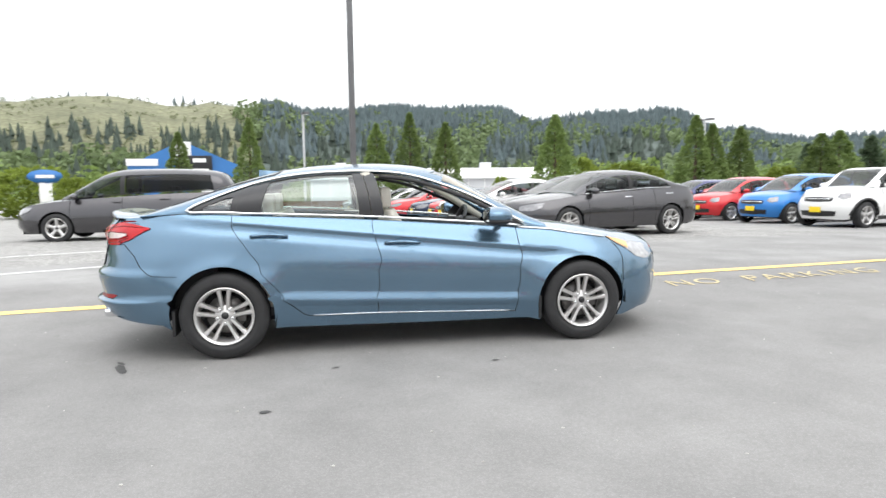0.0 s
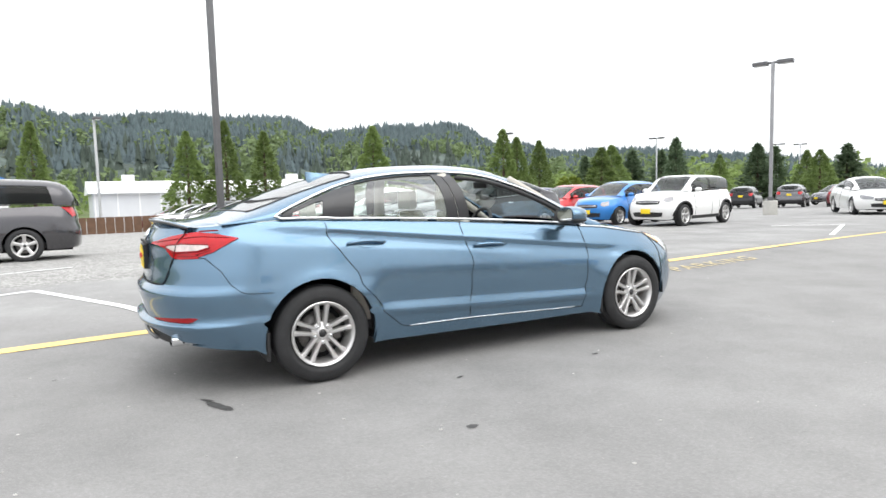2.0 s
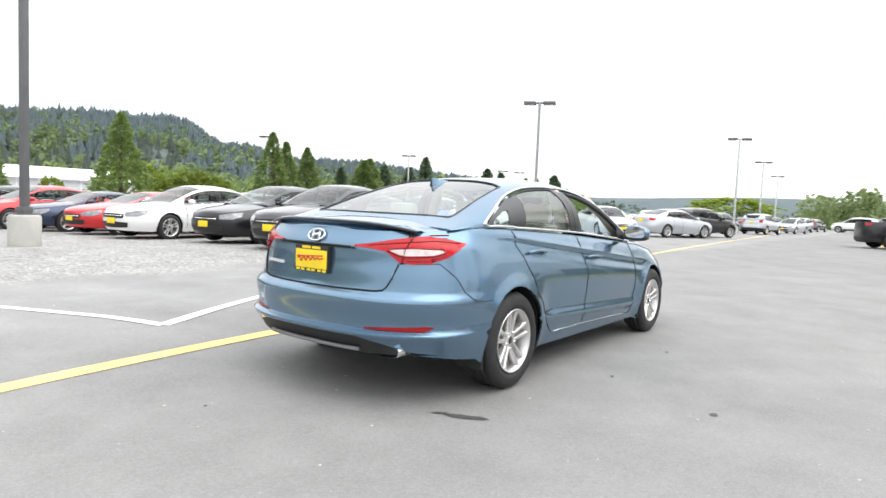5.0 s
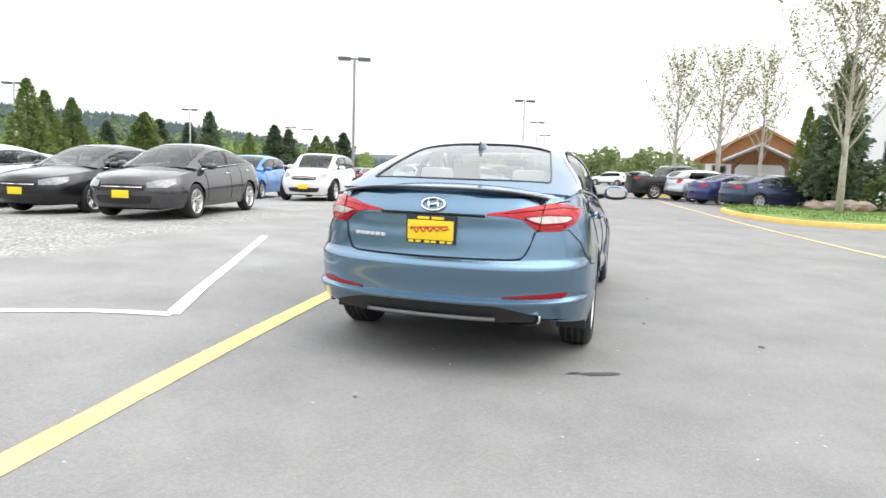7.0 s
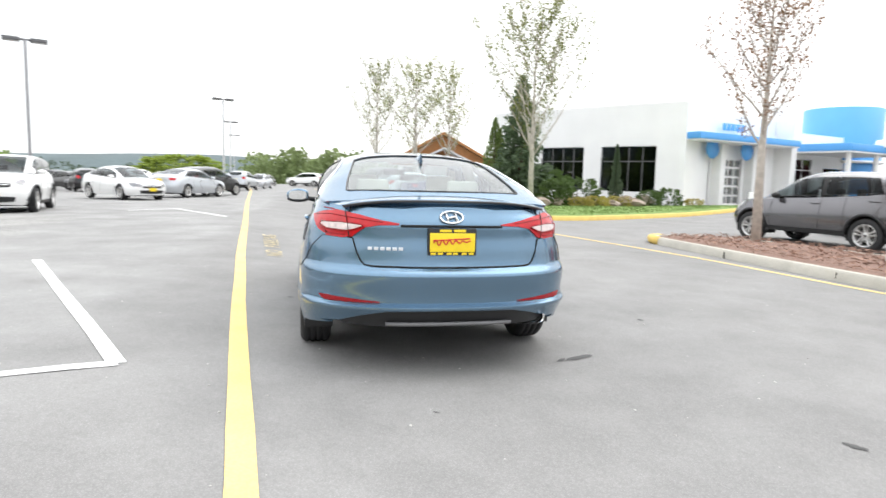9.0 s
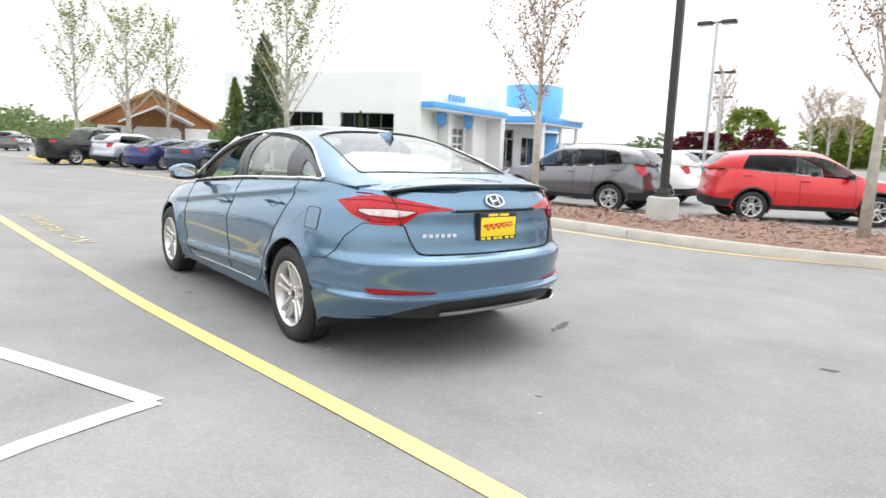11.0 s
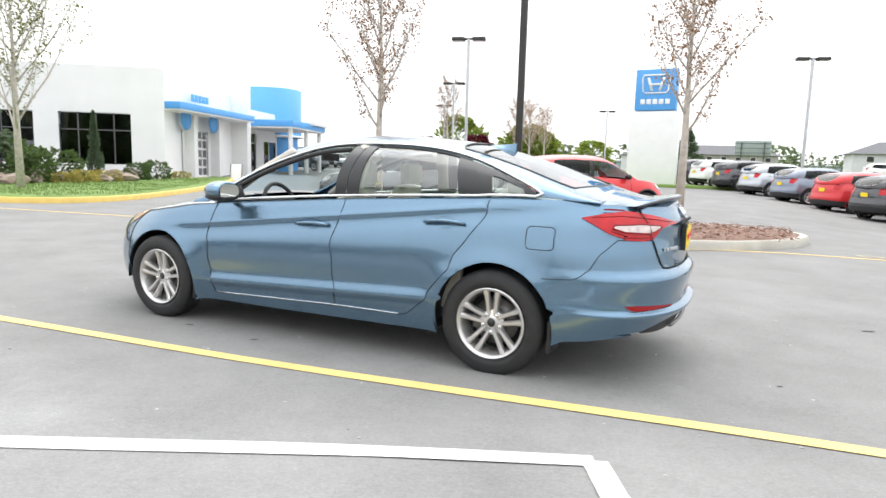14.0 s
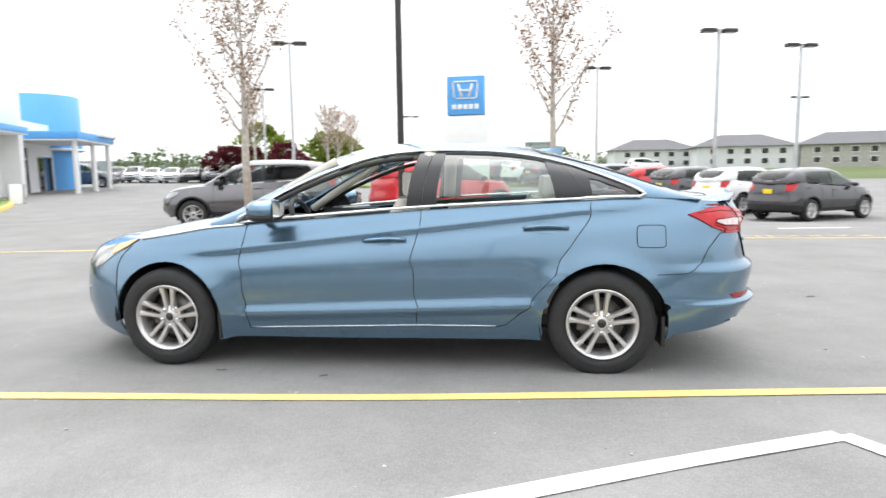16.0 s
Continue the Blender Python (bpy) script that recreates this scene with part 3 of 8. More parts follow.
up_map = lambda l: (lambda x, p: S.up(x, p, l))
for _, flip in side_sets:
    fd, rd, qp = holders[flip]

    def lay_up(name, poly, mat, parent, lift, label="", rim=0.0, us=None):
        bm = patch(poly, UU if us is None else us, UV, up_map(lift), rim=rim)
        return part(name, other_side(bm) if flip else bm, mat, parent, label)

    lay_up("rear_side_window", side_poly(-1.125, -0.385, -1.06, -0.435), M_GLASS, rd, -0.006, "lightly tinted side window").visible_shadow = False
    q = [U(-1.555, 1.103), U(-1.535, 1.135), U(-1.38, 1.195), U(-1.325, 1.205), U(-1.345, 1.11), U(-1.40, 1.10)]
    lay_up("quarter_window", q, M_GLASS, qp, -0.006, "small rear quarter window").visible_shadow = False
    # pillar covers
    lay_up("pillar_cover", side_poly(-0.285, -0.195, -0.355, -0.265, 6), M_GLOSSBLACK, fd, 0.0, "gloss black pillar cover", 0.006)
    lay_up("pillar_cover", side_poly(-0.385, -0.291, -0.435, -0.361, 6), M_GLOSSBLACK, rd, 0.0, "gloss black pillar cover", 0.006)
    lay_up("pillar_cover", side_poly(-1.325, -1.125, -1.165, -1.06, 6), M_GLOSSBLACK, rd, 0.0, "gloss black pillar cover", 0.006)
    ring = [U(-1.331, S.top(-1.331) + belt_up)] + [U(-1.331 + (0.161 * i / 6), S.top(-1.331) + belt_up + (dlo_top(-1.17) - 0.012 - S.top(-1.331) - belt_up) * i / 6) for i in range(1, 7)]
    ring += [U(x, dlo_top(x) - 0.012) for x in (-1.25, -1.33, -1.40, -1.48, -1.54, -1.59)] + [U(-1.625, 1.105)] + [U(x, S.top(x) + belt_up) for x in (-1.58, -1.50, -1.42)]
    # the cover runs all round the small pane
    qq = q
    bm = bmesh.new()
    patch([ring[0], *ring[1:7], *ring[7:9], qq[2], qq[3], qq[4], qq[5], ring[-1]], UU, UV, up_map(0.001), bm, 0.006)
    patch([qq[2], *ring[8:14], *ring[14:], qq[5], qq[0], qq[1]][:], UU, UV, up_map(0.001), bm, 0.006)
    part("pillar_cover", other_side(bm) if flip else bm, M_GLOSSBLACK, qp, "gloss black surround of the quarter window")
    # sail panel in front of the mirror
    lay_up("sail_panel", [U(0.60, S.top(0.60) + belt_up), U(0.95, S.top(0.95) + 0.008), U(0.80, dlo_top(0.80) - 0.012), U(0.68, dlo_top(0.68) - 0.012)], M_BLACK, fd, 0.0, "black sail panel", 0.006)
    # inner window frame, black, round the open front window
    fr = [S.up(*U(x, dlo_top(x) - 0.028), -0.012) for x in [-0.22 + 0.05 * i for i in range(21)]]
    sg = -1 if flip else 1
    fix = lambda v: Vector((v.x, v.y * sg, v.z))
    part("window_frame", seam([[fix(v) for v in fr]], 0.018, 6), M_BLACK, fd, "black window frame")
    fr = [S.up(*U(x, dlo_top(x) - 0.014), -0.004) for x in [-1.16 + 0.05 * i for i in range(17)]]
    part("window_frame", seam([[fix(v) for v in fr]], 0.008, 6), M_BLACK, rd, "black window frame")
    # bright metal line
    hi = [S.up(*U(x, dlo_top(x)), 0.006) for x in [-1.60 + 0.05 * i for i in range(51)] + [0.93]]
    lo = [S.up(x, 0.02 if x < -1.3 else 0.012, 0.008) for x in [-1.62 + 0.06 * i for i in range(43)]]
    tip = [S.up(*U(-1.64, 1.122), 0.002), S.up(*U(-1.662, 1.105), 0.002), S.up(-1.652, 0.08, 0.003)]
    loop = lo[::-1] + tip[::-1] + hi
    bm = bmesh.new()
    tube([fix(v) for v in loop], 0.009, 8, bm, flat=1.0)
    bl_x = [0.96 + 0.06 * i for i in range(13)]
    tube([fix(S.at(S.cx(x, 0.75), S.top(x) - 0.004, 0.004)) for x in bl_x], 0.008, 8, bm, flat=1.0)
    part("chrome_strip", bm, M_CHROME, sedan, "bright chrome window surround")
    part("sill_trim", seam([[fix(v) for v in line_on(dense([P(0.83, 0.268), P(-0.26, 0.301), P(-0.76, 0.303)]), 0.004)]], 0.0036), M_CHROME, sedan, "thin bright sill trim")
    # shut lines
    cuts = [line_on(front_cut), line_on(mid_cut), line_on(rear_cut), line_on(sill_a), line_on(sill_b), line_on(gap[:-1]), line_on([P(1.70, 0.79), P(1.77, 0.62), fa[cut_i]])]
    seams([[fix(v) for v in c] for c in cuts], 0.0024, sedan)
    # handles
    for door, x0, zz in ((fd, 0.02, 0.832), (rd, -0.98, 0.903)):
        pts = []
        for i in range(9):
            t = i / 8
            x = x0 + 0.05 - 0.27 * t
            z = zz + 0.007 * math.sin(t * math.pi) + 0.004 * t
            pts.append(fix(S.at(S.cx(x, z), z, 0.012 + 0.016 * math.sin(math.pi * t) ** 0.5)))
        h = part("door_handle", tube(pts, 0.015, 10, flat=0.75), M_BLUE, door, "blue pull handle")
        bm = bmesh.new()
        rows = []
        for k in range(16):
            a = 2 * math.pi * k / 16
            x, z = x0 - 0.08 + 0.075 * math.cos(a), zz + 0.008 + 0.036 * math.sin(a)
            rows.append(bm.verts.new(fix(S.at(S.cx(x, z), z, 0.003))))
        bm.faces.new(rows if not flip else rows[::-1])
        ctr = bmesh.ops.poke(bm, faces=bm.faces[:])["verts"]
        for v in ctr:
            v.co.y -= 0.045 * sg
        part("handle_cup", bm, M_BLUE, door, "recess behind the handle")
    # mirror
    base = S.up(0.74, 0.06)
    bm = bmesh.new()
    tube([fix(base + Vector((0, 0, 0.0))), fix(base + Vector((-0.03, 0.09, 0.015)))], 0.03, 10, bm, 0.022)
    bmesh.ops.recalc_face_normals(bm, faces=bm.faces[:])
    arm = part("mirror_foot", bm, M_BLACK, fd)
    bm = bmesh.new()
    bmesh.ops.create_uvsphere(bm, u_segments=20, v_segments=12, radius=1)
    for v in bm.verts:
        x, y, z = v.co
        x = max(x, -0.45)
        v.co = Vector((0.66 + 0.125 * x + 0.03 * -abs(y), 0.985 + 0.115 * y, 1.035 + (0.068 + 0.012 * -y) * math.copysign(abs(z) ** 0.75, z)))
    if flip:
        other_side(bm)
    mh = part("door_mirror", bm, M_BLUE, fd, "blue door mirror housing with a black base")
    bm = bmesh.new()
    bmesh.ops.create_uvsphere(bm, u_segments=20, v_segments=8, radius=1)
    for v in bm.verts:
        x, y, z = v.co
        x = max(x, -0.45)
        v.co = Vector((0.66 + 0.128 * x + 0.03 * -abs(y), 0.98 + 0.115 * y, 0.996 + 0.035 * min(z, 0.3)))
    part("mirror_base", other_side(bm) if flip else bm, M_BLACK, fd, "black lower half of the mirror")
    bm = bmesh.new()
    vs = [bm.verts.new((0.597 - 0.03 * abs(math.cos(a)) * 0.9, 0.985 + 0.090 * math.copysign(abs(math.cos(a)) ** 0.6, math.cos(a)) , 1.037 + 0.046 * math.copysign(abs(math.sin(a)) ** 0.6, math.sin(a)))) for a in [2 * math.pi * k / 24 for k in range(24)]]
    bm.faces.new(vs[::-1])
    part("mirror_glass", other_side(bm) if flip else bm, M_CHROME, fd, "silvered mirror glass")
    # lamps
    lamp = [P(-1.90, 0.985), P(-2.02, 1.012), P(-2.12, 1.025), Py(0.76, 1.028), Py(0.66, 1.022), Py(0.55, 1.0), Py(0.42, 0.972), Py(0.325, 0.958), Py(0.325, 0.95), Py(0.44, 0.946), Py(0.53, 0.930), Py(0.60, 0.872), Py(0.66, 0.862), Py(0.76, 0.868), P(-2.14, 0.872), P(-2.05, 0.905), P(-1.97, 0.95)]
    bm = skin_patch(dense(lamp + lamp[:1], 0.05)[:-1], 0.010, 0.014)
    tl = part("tail_lamp", other_side(bm) if flip else bm, M_RED, qp, "red tail lamp with a clear centre")
    clear = [Py(0.775, 0.950), Py(0.66, 0.955), Py(0.56, 0.947), Py(0.535, 0.938), Py(0.59, 0.915), Py(0.63, 0.905), Py(0.75, 0.912), Py(0.785, 0.932)]
    bm = skin_patch(dense(clear + clear[:1], 0.05)[:-1], 0.0135, 0.004)
    part("clear_lens", other_side(bm) if flip else bm, M_PINKLENS, tl, "clear centre lens")
    part("lens_rim", seam([[fix(v) for v in line_on(dense(clear + clear[:1], 0.05), 0.0135)]], 0.0055), M_DARKRED, tl, "dark red rim of the lens")
    part("light_band", seam([[fix(v) for v in line_on(dense([P(-1.95, 0.988), P(-2.10, 0.998), Py(0.70, 0.995), Py(0.55, 0.978), Py(0.42, 0.962)], 0.05), 0.0105)], [fix(v) for v in line_on(dense([P(-2.06, 0.918), P(-2.14, 0.890), Py(0.76, 0.884), Py(0.64, 0.880)], 0.05), 0.0105)]], 0.004), M_DARKRED, tl, "dark red light band")
    part("shut_line", seam([[fix(v) for v in line_on([Py(0.635, 1.03), Py(0.625, 0.95), Py(0.615, 0.862)], 0.0145)]], 0.0028), M_DARK, tl)
    refl = [P(-2.16, 0.502), Py(0.76, 0.505), Py(0.60, 0.494), Py(0.44, 0.481), Py(0.44, 0.475), Py(0.60, 0.471), Py(0.76, 0.472), P(-2.19, 0.480)]
    bm = skin_patch(dense(refl + refl[:1], 0.05)[:-1], 0.004, 0.006)
    part("reflector", other_side(bm) if flip else bm, M_DARKRED, sedan, "red bumper reflector")
    hl = [P(1.655, 0.838), P(1.80, 0.806), P(1.95, 0.775), P(2.08, 0.748), Py(0.62, 0.70, True), Py(0.60, 0.635, True), P(2.02, 0.635), P(1.93, 0.66), P(1.80, 0.745)]
    bm = skin_patch(dense(hl + hl[:1], 0.05)[:-1], 0.004, 0.008)
    hd = part("headlamp", other_side(bm) if flip else bm, M_CLEARLENS, sedan, "clear swept-back headlamp")
    am = [P(1.665, 0.830), P(1.80, 0.798), P(1.86, 0.775), P(1.85, 0.73), P(1.80, 0.75)]
    bm = skin_patch(dense(am + am[:1], 0.04)[:-1], 0.008, 0.003)
    part("side_marker", other_side(bm) if flip else bm, M_AMBER, hd, "amber side marker")
    fog = [P(2.10, 0.50), Py(0.62, 0.49, True), Py(0.64, 0.36, True), P(2.13, 0.36)]
    bm = skin_patch(dense(fog + fog[:1], 0.05)[:-1], 0.004, 0.008)
    part("fog_lamp_bezel", other_side(bm) if flip else bm, M_CHROME, sedan, "bright fog lamp bezel")
    # wheel wells, mud flaps
    for xc in (-XA, XA):
        bm = bmesh.new()
        rows = []
        for yy in (0.50, 0.88):
            rows.append([bm.verts.new((xc - 0.01 + 0.395 * math.cos(a), yy * sg, WZ + 0.395 * math.sin(a))) for a in [radians(-6 + 192 * i / 24) for i in range(25)]])
        for i in range(24):
            bm.faces.new((rows[0][i], rows[0][i + 1], rows[1][i + 1], rows[1][i]))
        bm.faces.new(rows[0])
        part("wheel_well", bm, M_DARK, sedan)
        fx = xc - 0.36
        bm = boxes((fx - 0.012, fx + 0.012, min(0.70 * sg, 0.895 * sg), max(0.70 * sg, 0.895 * sg), 0.19, 0.38), bevel=0.008)
        part("mud_flap", bm, M_BLACK, sedan, "black mud flap")
    wheel(sedan, (-XA, 0.815 * sg, 0.327), sg, 0.326, 0.206)
    wheel(sedan, (XA, 0.81 * sg, 0.327), sg, 0.326, 0.206)

# fuel door on the car's left
rr = []
for (x, z), (a0) in zip([(-1.625, 0.90), (-1.74, 0.90), (-1.74, 0.82), (-1.625, 0.82)], (0, 90, 180, 270)):
    rr += [(x + 0.025 * math.cos(radians(a0 + 15 * i)), z + 0.025 * math.sin(radians(a0 + 15 * i))) for i in range(7)]
part("fuel_door", skin_patch([P(x, z) for x, z in rr], 0.0015, 0.003), M_BLUE, holders[False][2], "rounded fuel door")
part("shut_line", seam([line_on([P(x, z) for x, z in rr + rr[:1]], 0.0005)], 0.003), M_DARK, holders[False][2])
both = lambda pts: [[v for v in pts], [Vector((v.x, -v.y, v.z)) for v in pts]]
seams(both(line_on(lid_side)) + both(line_on(lid_low, 0.003)), 0.005, trunk)

# rear details

bm = bmesh.new()
rows = []
for i in range(29):
    t = i / 14 - 1
    y = 0.665 * t
    e = (1 - abs(t) ** 3.5)
    xb = -2.335 + 0.16 * abs(t) ** 2.2
    zt = 1.062 + 0.048 * e
    rows.append([bm.verts.new(p) for p in ((xb + 0.17, y, 1.075 + 0.012 * e), (xb + 0.09, y, zt - 0.012), (xb + 0.01, y, zt), (xb, y, zt - 0.004), (xb + 0.004, y, zt - 0.020 * e - 0.003), (xb + 0.05, y, 1.055))])
for a, b in zip(rows, rows[1:]):
    for k in range(5):
        bm.faces.new((a[k], b[k], b[k + 1], a[k + 1]))
bmesh.ops.recalc_face_normals(bm, faces=bm.faces[:])
sp = part("spoiler", bm, M_BLUE, sedan, "blue lip spoiler with a dark trailing edge", sharp=30)
part("spoiler_edge", seam([[Vector((-2.338 + 0.16 * abs(t) ** 2.2, 0.655 * t, 1.053 + 0.044 * (1 - abs(t) ** 3.5))) for t in [i / 14 - 1 for i in range(29)]]], 0.0095, 6), M_GLOSSBLACK, sp, "gloss black lower edge")
valance = dense([(-1.0, 0.435), (-1.0, 0.315)], 0.05) + dense([(-1.0, 0.315), Py(0.5, 0.315), Py(0.66, 0.325), Py(0.70, 0.345), Py(0.56, 0.395), Py(0.4, 0.43), (-1.0, 0.432)], 0.05)[1:-1]
part("rear_valance", mirror_y(skin_patch(valance, -0.006, 0.03)), M_BLACK, sedan, "black plastic rear valance")
part("valance_blade", seam([[S.at(S.cy(abs(y), 0.345), 0.345, 0.012) * 1.0 if y >= 0 else Vector((lambda v: (v.x, -v.y, v.z))(S.at(S.cy(-y, 0.345), 0.345, 0.012))) for y in [(-0.40 + 0.05 * i) for i in range(17)]]], 0.013, 6), material("satin_grey_blade", (0.16, 0.16, 0.165), 0.35), sedan, "grey diffuser blade")
part("trunk_recess", seam([[Vector((-2.385, y, 0.947)) for y in [(-0.32 + 0.04 * i) for i in range(17)]]], 0.009, 6), M_DARK, trunk, "dark lip above the plate")
# exhaust tip on the car's right
bm = bmesh.new()
rings = []
for dx, sc in ((-0.0, 1.0), (-0.005, 1.08), (0.0, 1.14), (0.10, 1.14)):
    rings.append([bm.verts.new((-2.30 + dx, -0.555 + 0.094 * sc * math.copysign(abs(math.cos(a)) ** 0.6, math.cos(a)) - 0.012 * math.sin(a), 0.342 + 0.033 * sc * math.copysign(abs(math.sin(a)) ** 0.6, math.sin(a)))) for a in [2 * math.pi * k / 24 for k in range(24)]])
for a, b in zip(rings, rings[1:]):
    for k in range(24):
        bm.faces.new((a[k], a[(k + 1) % 24], b[(k + 1) % 24], b[k]))
inner = [bm.verts.new(v.co + Vector((0.08, 0, 0))) for v in rings[0]]
for k in range(24):
    bm.faces.new((rings[0][k], inner[k], inner[(k + 1) % 24], rings[0][(k + 1) % 24]))
bmesh.ops.recalc_face_normals(bm, faces=bm.faces[:])
ex = part("exhaust_tip", bm, M_CHROME, sedan, "chrome exhaust tip")
bm = bmesh.new()
bm.faces.new([bm.verts.new((-2.265, -0.555 + 0.092 * math.cos(a), 0.342 + 0.032 * math.sin(a))) for a in [2 * math.pi * k / 24 for k in range(24)]])
part("exhaust_bore", bm, M_DARK, ex)
# plate, with unread print as bars
plate = part("number_plate", boxes((-2.406, -2.376, -0.152, 0.152, 0.770, 0.935), bevel=0.003), M_BLACK, trunk, "black plate frame with a yellow dealer plate")
part("plate_face", boxes((-2.410, -2.404, -0.142, 0.142, 0.792, 0.908), bevel=0.002), M_PLATE, plate, "yellow plate")
for y in (-0.045, 0.045):
    part("plate_print", boxes((-2.4085, -2.4055, y - 0.038, y + 0.038, 0.914, 0.930), bevel=0.001), M_PLATE, plate)
for y in (-0.12, -0.075, -0.02, 0.02, 0.075, 0.12):
    part("plate_print", boxes((-2.4085, -2.4055, y - 0.016, y + 0.016, 0.774, 0.788), bevel=0.001), M_PLATE, plate)
part("plate_script", seam([[Vector((-2.412, 0.118 - 0.232 * t, 0.848 + 0.010 * t + 0.016 * math.sin(t * 34) * (1.2 - t))) for t in [i / 60 for i in range(61)]], [Vector((-2.412, 0.125 - 0.235 * t, 0.862 + 0.014 * t)) for t in (0, 0.3, 0.6, 1)]], 0.0042), M_PLATERED, plate, "red hand-drawn script shape")
bm = bmesh.new()
pts = [Vector((-2.432 + 0.012 * 0, 0.072 * math.cos(a), 1.003 + 0.036 * math.sin(a))) for a in [2 * math.pi * k / 32 for k in range(33)]]
for v in pts:
    v.x = S.rear(v.z) - 0.012
tube(pts, 0.0065, 6, bm)
tube([Vector((S.rear(1.03) - 0.013, 0.035, 1.028)), Vector((S.rear(0.978) - 0.013, 0.022, 0.977))], 0.008, 6, bm)
tube([Vector((S.rear(1.03) - 0.013, -0.022, 1.029)), Vector((S.rear(0.978) - 0.013, -0.035, 0.978))], 0.008, 6, bm)
tube([Vector((S.rear(1.0) - 0.013, 0.03, 0.996)), Vector((S.rear(1.0) - 0.013, -0.03, 1.010))], 0.007, 6, bm)
part("oval_badge", bm, M_CHROME, trunk, "chrome oval badge")
for k in range(6):
    y = 0.50 - 0.037 * k
    c = S.cy(y, 0.805)
    v = S.at(c, 0.805, 0.003)
    part("badge_bar", boxes((v.x - 0.004, v.x + 0.004, y - 0.014, y + 0.014, 0.795, 0.815), bevel=0.002), M_WHITE_PRINT, trunk)
# roof fin
bm = bmesh.new()
rows = []
for x, w, z in ((-1.20, 0.010, 1.38), (-1.212, 0.010, 1.430), (-1.17, 0.015, 1.424), (-1.09, 0.026, 1.418), (-1.02, 0.018, 1.412)):
    zb = S.cabin(x) - 0.012
    rows.append([bm.verts.new(p) for p in ((x, w * 1.4, zb), (x, w * 0.4, max(z, zb + 0.01)), (x, -w * 0.4, max(z, zb + 0.01)), (x, -w * 1.4, zb))])
for a, b in zip(rows, rows[1:]):
    for k in range(3):
        bm.faces.new((a[k], a[k + 1], b[k + 1], b[k]))
bm.faces.new(rows[0])
bmesh.ops.recalc_face_normals(bm, faces=bm.faces[:])
part("roof_antenna", bm, M_BLUE, sedan, "blue shark-fin antenna", sharp=60)
# grille and underside
gr = dense([(2.0, 0.66), Py(0.42, 0.66, True), Py(0.36, 0.45, True), (2.0, 0.42)], 0.05)
part("grille", mirror_y(skin_patch(gr, 0.004, 0.01)), M_BLACK, sedan, "dark front grille")
part("underside", boxes((-1.85, 1.9, -0.55, 0.55, 0.21, 0.30), (-1.0, 0.95, -0.84, 0.84, 0.215, 0.30), (-2.22, -1.80, -0.60, 0.60, 0.34, 0.60), (1.82, 2.1, -0.5, 0.5, 0.22, 0.6), bevel=0.02), M_DARK, sedan)
part("muffler", tube([Vector((-2.05, -0.55, 0.36)), Vector((-2.05, 0.3, 0.36))], 0.07, 12, flat=0.8), M_DISC, sedan)

# inside
part("cabin_floor", boxes((-1.75, 1.05, -0.80, 0.80, 0.30, 0.36), (-1.95, -1.48, -0.66, 0.66, 0.36, 1.02), (0.95, 1.05, -0.72, 0.72, 0.36, 0.86)), M_DASH, sedan)
part("parcel_shelf", boxes((-1.86, -1.36, -0.64, 0.64, 1.015, 1.045), bevel=0.008), M_BEIGE, sedan, "pale parcel shelf")
for sg in (1, -1):
    fd, rd, qp = holders[sg < 0]
    part("door_card", boxes((-0.24, 0.86, min(sg * 0.74, sg * 0.785), max(sg * 0.74, sg * 0.785), 0.36, 0.955), bevel=0.015), M_DASH, fd, "dark inner door card")
    part("door_card", boxes((-1.15, -0.28, min(sg * 0.74, sg * 0.79), max(sg * 0.74, sg * 0.79), 0.36, 0.99), bevel=0.015), M_BEIGE, rd, "pale inner door card")
    part("inner_pillar", tube([Vector((0.30, 0.60 * sg, 1.33)), Vector((0.60, 0.66 * sg, 1.16)), Vector((0.92, 0.70 * sg, 0.95))], 0.035, 8), M_BEIGE, sedan, "beige pillar lining")
    part("inner_pillar", tube([Vector((-0.33, 0.59 * sg, 1.37)), Vector((-0.30, 0.70 * sg, 1.05))], 0.05, 8), M_BEIGE, sedan)
part("headliner", mirror_y(patch([Ux(0.20, 0), Ux(0.17, 0.40), Ux(0.05, 0.52), Ux(-0.4, 0.58), Ux(-0.9, 0.54), Ux(-0.97, 0.3), Ux(-0.97, 0)], UU, UV, up_map(-0.035))), M_BEIGE, sedan, "beige roof lining")


